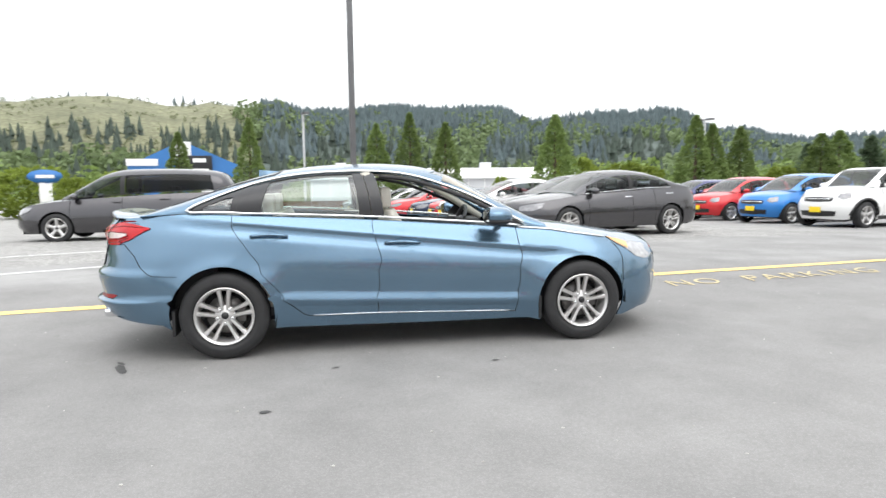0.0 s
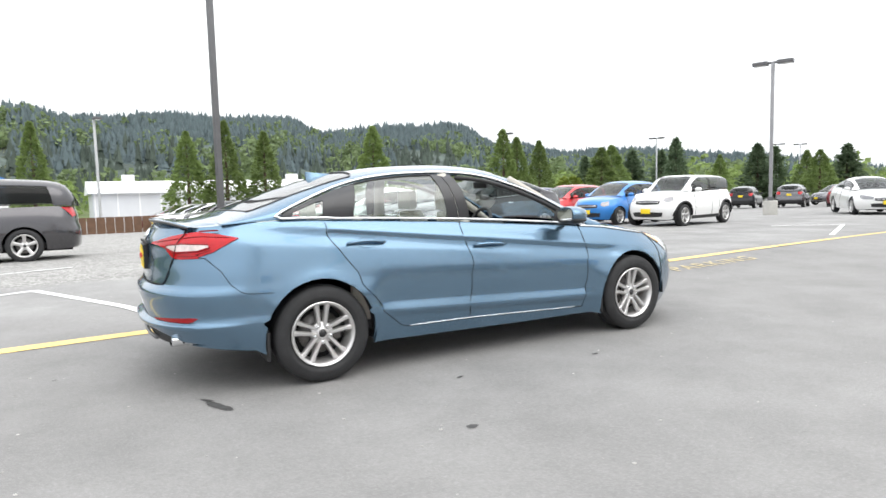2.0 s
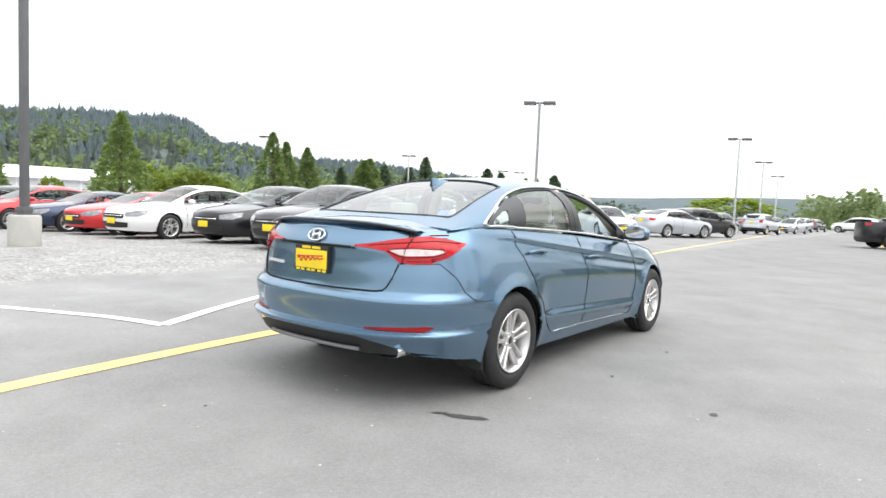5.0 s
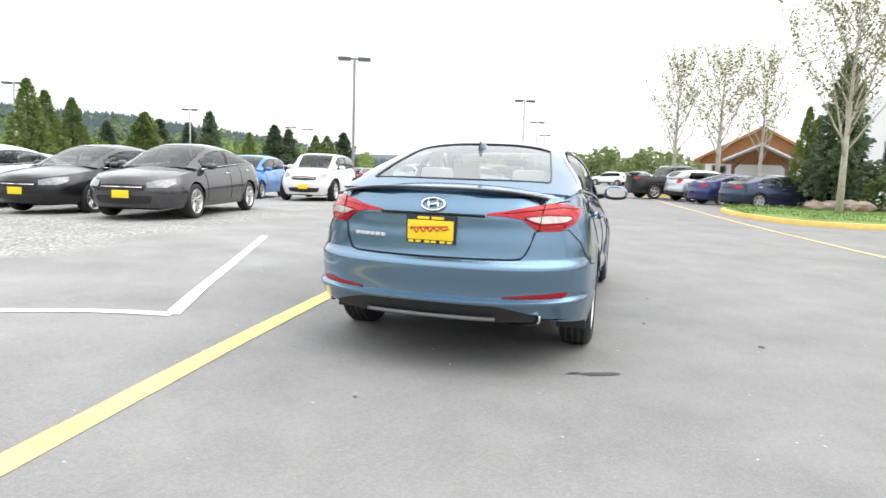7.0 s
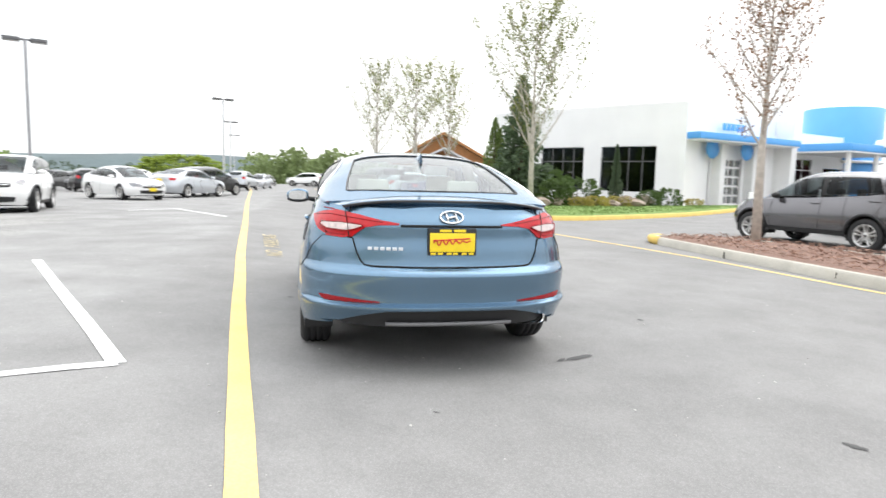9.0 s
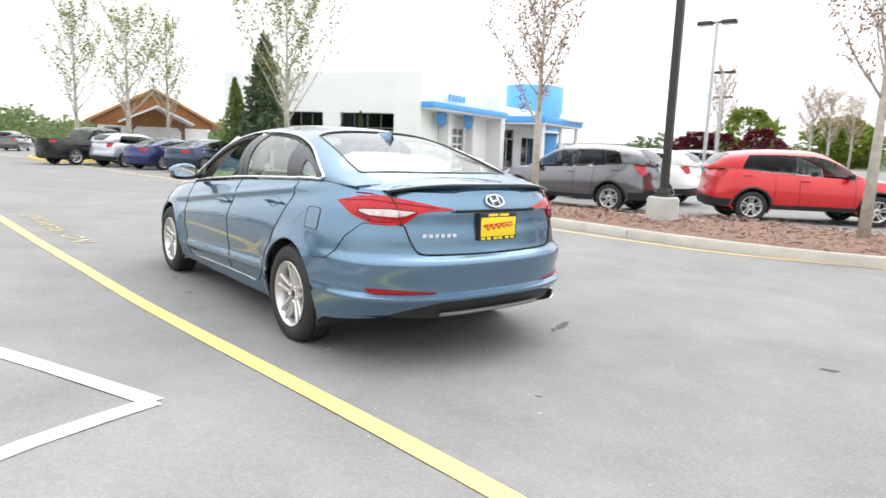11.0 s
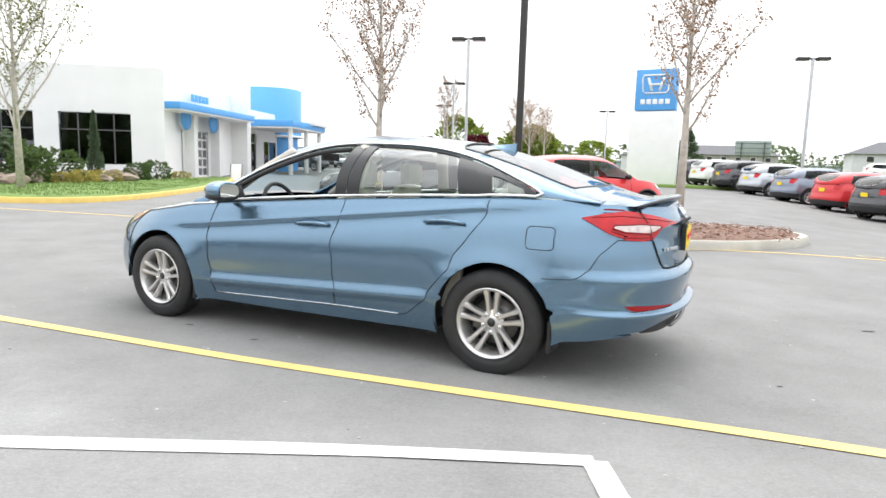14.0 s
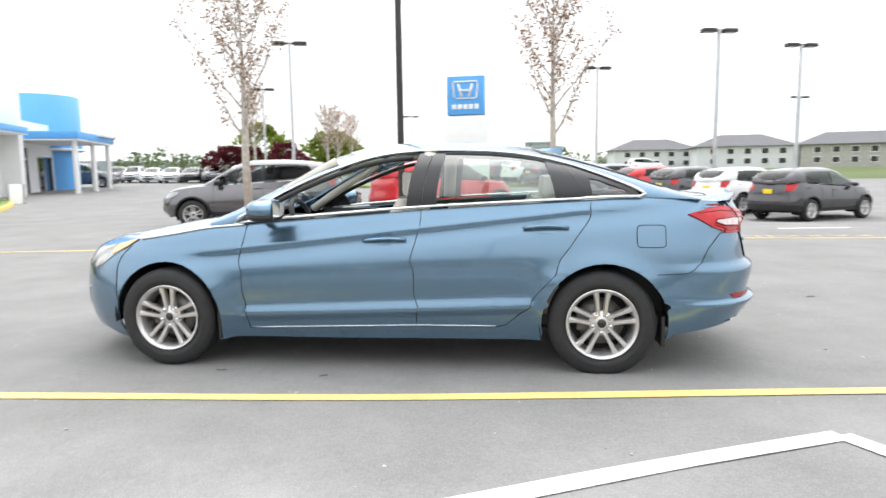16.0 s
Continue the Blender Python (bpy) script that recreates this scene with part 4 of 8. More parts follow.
def seat(x, y, wide, parent):
    def cushion(name, rows, label=""):
        bm = bmesh.new()
        rings = []
        for px, pz, hw, th, lean in rows:
            rings.append([bm.verts.new((px + th * math.cos(a) * math.cos(lean) , y + hw * math.copysign(abs(math.sin(a)) ** 0.5, math.sin(a)), pz + th * math.cos(a) * math.sin(lean))) for a in [2 * math.pi * k / 16 for k in range(16)]])
        for a, b in zip(rings, rings[1:]):
            for k in range(16):
                bm.faces.new((a[k], a[(k + 1) % 16], b[(k + 1) % 16], b[k]))
        bm.faces.new(rings[0])
        bm.faces.new(rings[-1])
        bmesh.ops.recalc_face_normals(bm, faces=bm.faces[:])
        return part(name, bm, M_LEATHER, parent, label)

    cushion("seat_cushion", [(x + 0.50, 0.50, wide * 0.9, 0.06, 1.2), (x + 0.45, 0.52, wide, 0.09, 1.5), (x + 0.2, 0.50, wide, 0.1, 1.57), (x + 0.0, 0.50, wide * 0.95, 0.1, 1.57)])
    cushion("seat_back", [(x + 0.02, 0.52, wide * 0.9, 0.09, 0.2), (x - 0.05, 0.72, wide, 0.09, 0.2), (x - 0.13, 0.95, wide * 0.95, 0.075, 0.2), (x - 0.18, 1.08, wide * 0.75, 0.05, 0.2)], "beige leather seat back")


for sg in (1, -1):
    seat(0.05, 0.37 * sg, 0.25, sedan)
    seat(-0.85, 0.37 * sg, 0.30, sedan)
    for x, z in ((-0.155, 1.18), (-1.10, 1.14)):
        bm = bmesh.new()
        box(bm, x - 0.045, x + 0.045, 0.37 * sg - 0.13, 0.37 * sg + 0.13, z - 0.085, z + 0.085, 0.035)
        part("headrest", bm, M_LEATHER, sedan, "beige headrest")
bm = bmesh.new()
tube([Vector((0.62 + 0.07 * math.sin(a), 0.37 + 0.185 * math.cos(a), 0.90 + 0.175 * math.sin(a))) for a in [2 * math.pi * k / 28 for k in range(29)]], 0.017, 8, bm)
box(bm, 0.60, 0.65, 0.29, 0.45, 0.84, 0.94, 0.015)
box(bm, 0.62, 0.64, 0.20, 0.54, 0.885, 0.905, 0.006)
part("steering_wheel", bm, M_DASH, sedan, "dark steering wheel")
bm = bmesh.new()
box(bm, 0.66, 1.05, -0.72, 0.72, 0.62, 0.91, 0.06)
box(bm, 0.62, 0.80, 0.19, 0.55, 0.86, 0.965, 0.03)
box(bm, 0.0, 0.7, -0.12, 0.12, 0.40, 0.62, 0.03)
part("dashboard", bm, M_DASH, sedan, "dark dashboard")
part("inside_mirror", boxes((0.40, 0.43, -0.11, 0.11, 1.27, 1.33), bevel=0.01), M_BLACK, sedan)

# ---- ground ----
def g(x, y):
    """Height of the ground: the road is level, the lot to the north stands a little higher and falls away, the south rises."""
    z = 0.12 * smooth01((y - 0.8) / 1.7) + 0.055 * smooth01((0.6 - x) / 4.4) * smooth01((y - 0.2) / 1.1) * (1 - 0.45 * smooth01((y - 1.3) / 0.9)) * smooth01((9 - y) / 4)
    if y > 0:
        z -= min(0.022 * max(0, y - 8) + 0.005 * max(0, x - 8) * smooth01((y - 1) / 4), 0.75)
    z += min(0.018 * max(0, -y - 14), 1.3)
    z -= 0.42 * smooth01((-2 - x) / 6) * smooth01((-y - 10) / 6) * smooth01((y + 60) / 20)
    return z


def ground_material():
    m = bpy.data.materials.new("asphalt_and_gravel")
    m.use_nodes = True
    nt = m.node_tree
    L = nt.links.new
    b = nt.nodes["Principled BSDF"]
    b.inputs["Roughness"].default_value = 0.88
    b.inputs["Specular IOR Level"].default_value = 0.35
    co = nt.nodes.new("ShaderNodeTexCoord")

    def noise_of(scale, detail=4, rough=0.6):
        n = nt.nodes.new("ShaderNodeTexNoise")
        n.inputs["Scale"].default_value, n.inputs["Detail"].default_value, n.inputs["Roughness"].default_value = scale, detail, rough
        L(co.outputs["Object"], n.inputs["Vector"])
        return n.outputs["Fac"]

    def span(v, a, b_, c, d):
        r = nt.nodes.new("ShaderNodeMapRange")
        for i, k in enumerate((a, b_, c, d)):
            r.inputs[i + 1].default_value = k
        L(v, r.inputs[0])
        return r.outputs[0]

    def math2(op, a, c):
        n = nt.nodes.new("ShaderNodeMath")
        n.operation = op
        for i, k in enumerate((a, c)):
            if isinstance(k, (int, float)):
                n.inputs[i].default_value = k
            else:
                L(k, n.inputs[i])
        return n.outputs[0]

    def mixc(f, a, c):
        n = nt.nodes.new("ShaderNodeMix")
        n.data_type = "RGBA"
        L(f, n.inputs[0])
        for i, k in ((6, a), (7, c)):
            if isinstance(k, tuple):
                n.inputs[i].default_value = (*k, 1)
            else:
                L(k, n.inputs[i])
        return n.outputs[2]

    xyz = nt.nodes.new("ShaderNodeSeparateXYZ")
    L(co.outputs["Object"], xyz.inputs[0])
    x, y = xyz.outputs[0], xyz.outputs[1]
    wob = span(noise_of(0.35, 3), 0, 1, -1.2, 1.2)
    # road asphalt: grey with stone chips, stains and faint patches
    chips = nt.nodes.new("ShaderNodeTexVoronoi")
    chips.inputs["Scale"].default_value = 95
    L(co.outputs["Object"], chips.inputs["Vector"])
    chip = span(chips.outputs["Distance"], 0.05, 0.5, 1.12, 0.90)
    grain = span(noise_of(38, 6, 0.8), 0.3, 0.7, 0.88, 1.11)
    patchy = span(noise_of(0.9, 6, 0.7), 0.3, 0.7, 0.82, 1.13)
    broad = span(noise_of(0.16, 3), 0.3, 0.7, 0.93, 1.06)
    k = math2("MULTIPLY", math2("MULTIPLY", chip, grain), math2("MULTIPLY", patchy, broad))
    road = mixc(span(noise_of(260, 2), 0.66, 0.72, 0, 0.5), (0.250, 0.245, 0.239), (0.46, 0.45, 0.43))
    old = mixc(span(noise_of(0.55, 5), 0.35, 0.65, 0, 1), (0.255, 0.251, 0.245), (0.318, 0.314, 0.307))
    lot = span(math2("ADD", y, math2("MULTIPLY", wob, 0.12)), 2.1, 2.7, 0, 1)
    base = mixc(lot, road, old)
    v1 = nt.nodes.new("ShaderNodeVectorMath")
    v1.operation = "SCALE"
    L(base, v1.inputs[0])
    L(k, v1.inputs[3])
    # gravel lot
    gv = nt.nodes.new("ShaderNodeTexVoronoi")
    gv.inputs["Scale"].default_value = 26
    L(co.outputs["Object"], gv.inputs["Vector"])
    gcol = nt.nodes.new("ShaderNodeSeparateColor")
    L(gv.outputs["Color"], gcol.inputs[0])
    stone = mixc(gcol.outputs[0], (0.26, 0.255, 0.243), (0.53, 0.52, 0.50))
    v2 = nt.nodes.new("ShaderNodeVectorMath")
    v2.operation = "SCALE"
    L(stone, v2.inputs[0])
    L(math2("MULTIPLY", span(gv.outputs["Distance"], 0.1, 0.7, 1.1, 0.6), patchy), v2.inputs[3])
    gm = math2("MULTIPLY", span(math2("ADD", math2("ADD", y, math2("MULTIPLY", x, -0.12)), wob), 4.9, 5.6, 0, 1), span(math2("ADD", x, wob), 9, 12, 1, 0))
    # far fields
    grass = mixc(span(noise_of(0.05, 5), 0.35, 0.65, 0, 1), (0.07, 0.10, 0.03), (0.12, 0.15, 0.05))
    r2 = math2("ADD", math2("MULTIPLY", x, x), math2("MULTIPLY", y, y))
    far = math2("MAXIMUM", span(r2, 120 ** 2, 135 ** 2, 0, 1), math2("MAXIMUM", span(y, -72, -66, 1, 0), span(y, 66, 72, 0, 1)))
    far = math2("MAXIMUM", far, math2("MULTIPLY", span(y, -49, -47.5, 1, 0), span(x, -1, 2, 1, 0)))
    col = mixc(far, mixc(gm, v1.outputs[0], v2.outputs[0]), grass)
    L(col, b.inputs["Base Color"])
    bp = nt.nodes.new("ShaderNodeBump")
    bp.inputs["Strength"].default_value = 0.35
    bp.inputs["Distance"].default_value = 0.008
    h = math2("ADD", math2("MULTIPLY", chips.outputs["Distance"], -0.6), math2("MULTIPLY", gv.outputs["Distance"], math2("MULTIPLY", gm, -3.0)))
    L(math2("ADD", h, math2("MULTIPLY", noise_of(30, 4), 0.6)), bp.inputs["Height"])
    L(bp.outputs[0], b.inputs["Normal"])
    return m


def ground_sheet():
    bm = bmesh.new()
    ax = [-3000, -1200, -500, -250, -150, -110, -80, -60, -45, -35] + list(range(-30, -8, 3)) + [i * 0.5 for i in range(-16, 20)] + list(range(10, 32, 3)) + [35, 45, 60, 80, 110, 150, 250, 500, 1200, 3000]
    ay = [-3000, -1200, -500, -250, -150, -120, -100, -86, -76, -66, -56, -46, -38, -32] + list(range(-28, -8, 2)) + [i * 0.4 for i in range(-20, 16)] + list(range(7, 30, 2)) + [32, 36, 40, 46, 56, 70, 90, 120, 180, 300, 500, 1200, 3000]
    grid = [[bm.verts.new((x, y, g(x, y))) for y in ay] for x in ax]
    for a, b in zip(grid, grid[1:]):
        for j in range(len(ay) - 1):
            bm.faces.new((a[j], b[j], b[j + 1], a[j + 1]))
    return tagged(part("ground", bm, ground_material()), "grey asphalt lot with a patch of pale gravel", "ground", kind="structure")


ground_sheet()
M_YELLOW = material("yellow_road_paint", (0.76, 0.55, 0.20), 0.7, vary=0.12, scale=3, fine=0.14, fine_scale=60)
M_WHITELINE = material("white_road_paint", (0.74, 0.74, 0.73), 0.7, vary=0.1, scale=3, fine=0.1, fine_scale=60)
M_FADED = material("faded_yellow_paint", (0.50, 0.42, 0.25), 0.8, vary=0.2, scale=8, fine=0.3, fine_scale=40)


def painted(name, pts, width, mat, label, lift=0.005):
    """A painted line that follows the ground; its edges waver slightly."""
    bm = bmesh.new()
    p = dense(pts, 0.25)
    prev = None
    for i, (x, y) in enumerate(p):
        a, b = p[max(i - 1, 0)], p[min(i + 1, len(p) - 1)]
        d = Vector((b[0] - a[0], b[1] - a[1])).normalized()
        w = width / 2 * (1 + 0.05 * noise.noise((x * 3, y * 3, 0)))
        n = Vector((-d.y, d.x))
        q = [(x + n.x * w * k, y + n.y * w * k) for k in (1, -1)]
        row = [bm.verts.new((u, v, g(u, v) + lift)) for u, v in q]
        if prev:
            bm.faces.new((prev[0], prev[1], row[1], row[0]))
        prev = row
    bmesh.ops.recalc_face_normals(bm, faces=bm.faces[:])
    return tagged(part(name, bm, mat), label, "road marking", kind="structure")


def bend(pts, n=60):
    fx = curve_of(sorted(pts))
    a, b = min(p[0] for p in pts), max(p[0] for p in pts)
    return [(a + (b - a) * i / n, fx(a + (b - a) * i / n)) for i in range(n + 1)]


painted("yellow_line", bend([(-30, -1.0), (-12, 0.40), (-3.6, 1.13), (-2.8, 1.22), (-1.2, 1.395), (0.36, 1.555), (1.25, 1.635), (3.1, 1.82), (6.0, 2.07), (8.27, 2.26), (15.3, 2.89), (22, 3.48), (60, 6.6)], 120), 0.125, M_YELLOW, "yellow painted line along the lane edge")
painted("yellow_line", bend([(-25, -9.5), (-6.6, -7.2), (-3.4, -7.15), (-1.6, -6.45), (-0.4, -6.0), (3, -5.75), (7.6, -5.0), (13, -4.2), (20, -3.4), (60, 0.5)], 110), 0.09, M_YELLOW, "narrow yellow painted line beside the kerb")
for a, b in (((-2.27, 1.96), (2.4, 4.16)), ((-2.27, 1.96), (-3.42, 4.42)), ((-3.42, 4.42), (-8.2, 2.0)), ((11.4, 3.05), (15.6, 5.12)), ((15.6, 5.12), (13.9, 6.15)), ((-3.1, 7.7), (-7.3, 5.5))):
    painted("parking_line", [a, b], 0.105, M_WHITELINE, "white painted parking bay line")
for x, y, r in ((-7.7, -9.3, 8), (20, -12.5, 60), (28, -24, 65)):
    d = Vector((math.cos(radians(r)), math.sin(radians(r))))
    painted("lane_arrow", [(x, y), (x + d.x * 1.5, y + d.y * 1.5)], 0.14, M_WHITELINE, "white painted lane arrow")


def ground_text(words, x, y, size, turn, name, length):
    """Painted words that lie on the ground."""
    cu = bpy.data.curves.new(name, "FONT")
    cu.body, cu.size, cu.space_character = words, size, 1.2
    tmp = new(name, cu)
    bpy.context.view_layer.update()
    me = bpy.data.meshes.new_from_object(tmp.evaluated_get(bpy.context.evaluated_depsgraph_get()))
    bpy.data.objects.remove(tmp)
    m = pose(x, y, 0, 0, 0, turn)
    wide = length / max(v.co.x for v in me.vertices)
    for v in me.vertices:
        p = m @ Vector((v.co.x * wide, v.co.y, 0))
        v.co = Vector((p.x, p.y, g(p.x, p.y) + 0.008))
    me.materials.clear()
    me.materials.append(M_FADED)
    return tagged(new(name, me), "faded yellow words painted on the asphalt", "road marking", kind="structure")


ground_text("NO  PARKING", 3.45, 1.24, 0.37, 5, "painted_words", 3.2)
ground_text("NO  PARKING", -8.8, -7.75, 0.36, 2, "painted_words", 4.4)
# oil stains and pits
M_STAIN = material("oil_stain", (0.06, 0.059, 0.058), 0.7, vary=0.3, scale=14)
for x, y, lx, ly, a in ((-2.10, -1.02, 0.13, 0.028, -66), (-2.15, -0.86, 0.05, 0.016, -50), (-1.0, -2.11, 0.035, 0.022, 0), (0.55, -1.35, 0.03, 0.012, 0), (-0.6, -1.3, 0.03, 0.012, 20), (1.0, 0.98, 0.035, 0.02, 0), (0.3, 1.05, 0.03, 0.02, 30), (-3.72, -1.72, 0.05, 0.022, 30), (-3.0, 0.2, 0.02, 0.01, 50)):
    bm = bmesh.new()
    vs = []
    for k in range(40):
        t = 2 * math.pi * k / 40
        r = 1 + 0.45 * noise.noise((math.cos(t) * 1.8 + x * 7, math.sin(t) * 1.8, y)) + 0.25 * noise.noise((math.cos(t) * 6 + x, math.sin(t) * 6, y))
        u, v = lx * r * math.cos(t), ly * r * math.sin(t)
        c, s = math.cos(radians(a)), math.sin(radians(a))
        px, py = x + c * u - s * v, y + s * u + c * v
        vs.append(bm.verts.new((px, py, g(px, py) + 0.004)))
    bm.faces.new(vs)
    tagged(part("oil_stain", bm, M_STAIN), "dark oil stain on the asphalt", "stain", kind="structure")
bm = bmesh.new()
rng = random.Random(4)
for _ in range(420):
    x, y = rng.uniform(-7, 6), rng.uniform(-5.5, 5)
    r = rng.uniform(0.003, 0.009)
    ret = bmesh.ops.create_icosphere(bm, subdivisions=1, radius=r)["verts"]
    for v in ret:
        v.co = Vector((x + v.co.x * 1.3, y + v.co.y, g(x, y) + 0.001 + v.co.z * 0.6))
tagged(part("loose_grit", bm, material("grit", (0.36, 0.35, 0.33), 0.9, random_tint=0.6), smooth=False), "scattered small stones on asphalt", "grit", kind="stuff")

# ---- parked cars of the lot ----
def shapes(kind):
    """Skin and key places for a kind of car: x along, front at +x."""
    base_prof = [(0, 0.93), (0.15, 0.965), (0.4, 1.0), (0.6, 0.985), (0.78, 0.955), (0.92, 0.90), (1.0, 0.862)]
    d = dict(wheel=0.335, rim=0.225, deck=True, nu=2.8, h=0.72)
    if kind == "sedan":
        d.update(half=0.925, xr=-2.40, xf=2.42, ax=(-1.37, 1.37), top=[(-2.45, 1.0), (-1.9, 1.05), (-1.4, 1.05), (0, 0.98), (1.0, 0.93), (1.6, 0.86), (2.1, 0.78), (2.45, 0.70)],
                 cabin=[(-2.05, 1.07), (-1.7, 1.19), (-1.3, 1.33), (-0.9, 1.43), (-0.4, 1.475), (0, 1.46), (0.3, 1.40), (0.7, 1.22), (1.05, 1.02), (1.18, 0.95)], dlo=(-1.45, 0.92, -1.15, 0.80), b=-0.30, ws=(0.26, 1.12), bl=(-1.0, -1.80), back=-2.02)
    elif kind == "coupe":
        d.update(half=0.92, xr=-2.2, xf=2.25, ax=(-1.3, 1.3), top=[(-2.25, 0.95), (-1.8, 0.97), (-1.3, 0.95), (0, 0.90), (0.9, 0.88), (1.6, 0.80), (2.0, 0.72), (2.3, 0.62)],
                 cabin=[(-1.95, 0.98), (-1.5, 1.12), (-1.0, 1.25), (-0.5, 1.30), (-0.1, 1.28), (0.2, 1.22), (0.6, 1.05), (0.95, 0.92), (1.1, 0.86)], dlo=(-1.15, 0.75, -0.85, 0.6), b=-0.55, ws=(0.12, 1.0), bl=(-0.75, -1.65), back=-1.9)
    elif kind == "hatch":
        d.update(half=0.88, xr=-1.98, xf=2.02, ax=(-1.25, 1.27), top=[(-2.0, 1.02), (-1.6, 1.05), (-0.8, 1.03), (0, 1.0), (0.8, 0.97), (1.3, 0.93), (1.8, 0.85), (2.05, 0.76)],
                 cabin=[(-1.99, 1.06), (-1.88, 1.22), (-1.72, 1.40), (-1.4, 1.49), (-0.6, 1.525), (-0.1, 1.515), (0.25, 1.44), (0.6, 1.26), (0.9, 1.07), (1.05, 0.99)], dlo=(-1.45, 0.80, -1.35, 0.7), b=-0.35, ws=(0.2, 1.0), bl=(-1.66, -1.95), back=-1.985, deck=False, nu=3.2, wheel=0.315, rim=0.21, h=0.76)
    elif kind == "cooper":
        d.update(half=0.89, xr=-1.98, xf=2.05, ax=(-1.28, 1.3), top=[(-2.0, 1.05), (-1.6, 1.08), (-0.8, 1.07), (0, 1.05), (0.8, 1.03), (1.4, 1.0), (1.85, 0.93), (2.1, 0.80)],
                 cabin=[(-1.99, 1.1), (-1.93, 1.25), (-1.83, 1.45), (-1.5, 1.53), (-0.6, 1.565), (0.1, 1.56), (0.32, 1.50), (0.62, 1.28), (0.85, 1.11), (0.95, 1.05)], dlo=(-1.65, 0.75, -1.58, 0.62), b=-0.35, ws=(0.3, 0.92), bl=(-1.78, -1.95), back=-1.985, deck=False, nu=4.2, wheel=0.34, rim=0.225, h=0.84)
    elif kind == "suv":
        d.update(half=0.91, xr=-2.18, xf=2.2, ax=(-1.31, 1.32), top=[(-2.2, 1.13), (-1.8, 1.18), (-1.2, 1.13), (0, 1.06), (0.9, 1.02), (1.5, 0.98), (1.95, 0.90), (2.25, 0.78)],
                 cabin=[(-2.16, 1.17), (-2.02, 1.36), (-1.86, 1.51), (-1.55, 1.58), (-0.7, 1.64), (-0.1, 1.635), (0.25, 1.57), (0.65, 1.36), (1.0, 1.12), (1.12, 1.04)], dlo=(-1.55, 0.88, -1.40, 0.75), b=-0.33, ws=(0.22, 1.06), bl=(-1.80, -2.10), back=-2.15, deck=False, nu=3.2, wheel=0.345, rim=0.22, h=0.76)
    elif kind == "van":
        d.update(half=0.99, xr=-2.55, xf=2.58, ax=(-1.5, 1.5), top=[(-2.6, 1.12), (-2.0, 1.14), (-1.0, 1.12), (0, 1.07), (1.2, 1.0), (1.7, 0.95), (2.3, 0.84), (2.6, 0.72)],
                 cabin=[(-2.54, 1.18), (-2.42, 1.42), (-2.25, 1.62), (-1.8, 1.71), (-0.8, 1.745), (0, 1.73), (0.45, 1.64), (0.9, 1.38), (1.3, 1.12), (1.45, 1.02)], dlo=(-2.05, 1.25, -1.95, 1.1), b=0.05, ws=(0.42, 1.38), bl=(-2.2, -2.5), back=-2.53, deck=False, nu=3.3, wheel=0.345, rim=0.225, h=0.76)
    else:   # pickup
        d.update(half=0.98, xr=-2.85, xf=2.75, ax=(-1.75, 1.75), top=[(-2.9, 1.25), (-1.0, 1.25), (0, 1.22), (1.1, 1.2), (1.8, 1.17), (2.4, 1.1), (2.8, 0.95)],
                 cabin=[(-1.05, 1.27), (-0.98, 1.55), (-0.9, 1.75), (-0.6, 1.86), (0.0, 1.885), (0.5, 1.87), (0.75, 1.78), (1.05, 1.5), (1.3, 1.27), (1.4, 1.22)], dlo=(-0.8, 1.2, -0.75, 1.05), b=0.2, ws=(0.72, 1.33), bl=(-0.9, -1.02), back=-1.04, nu=4.0, wheel=0.4, rim=0.25, h=0.8)
    lo = 0.30 if kind in ("suv", "pickup") else 0.22
    hi = d["top"][0][1]
    xr, xf = d["xr"], d["xf"]
    d["lo"] = lo
    rear = [(lo, xr + 0.08), (lo + 0.12, xr + 0.01), (0.55, xr), (0.66, xr + 0.005), (0.72, xr + 0.04), (0.95, xr + 0.06), (1.15, xr + 0.12), (1.3, xr + 0.16)]
    if kind == "pickup":
        rear = [(lo, xr + 0.05), (0.6, xr), (1.3, xr + 0.02)]
    d["skin"] = Skin(d["half"], rear, [(lo, xf - 0.10), (0.4, xf - 0.02), (0.6, xf), (0.7, xf - 0.03), (0.85, xf - 0.12), (1.2, xf - 0.22)], d["top"], d["cabin"], base_prof, len_r=0.45 if not d["deck"] else 0.65, len_f=0.85, nr=2.9, nf=2.3, nu=d["nu"], base=lo)
    return d


LOT = {}


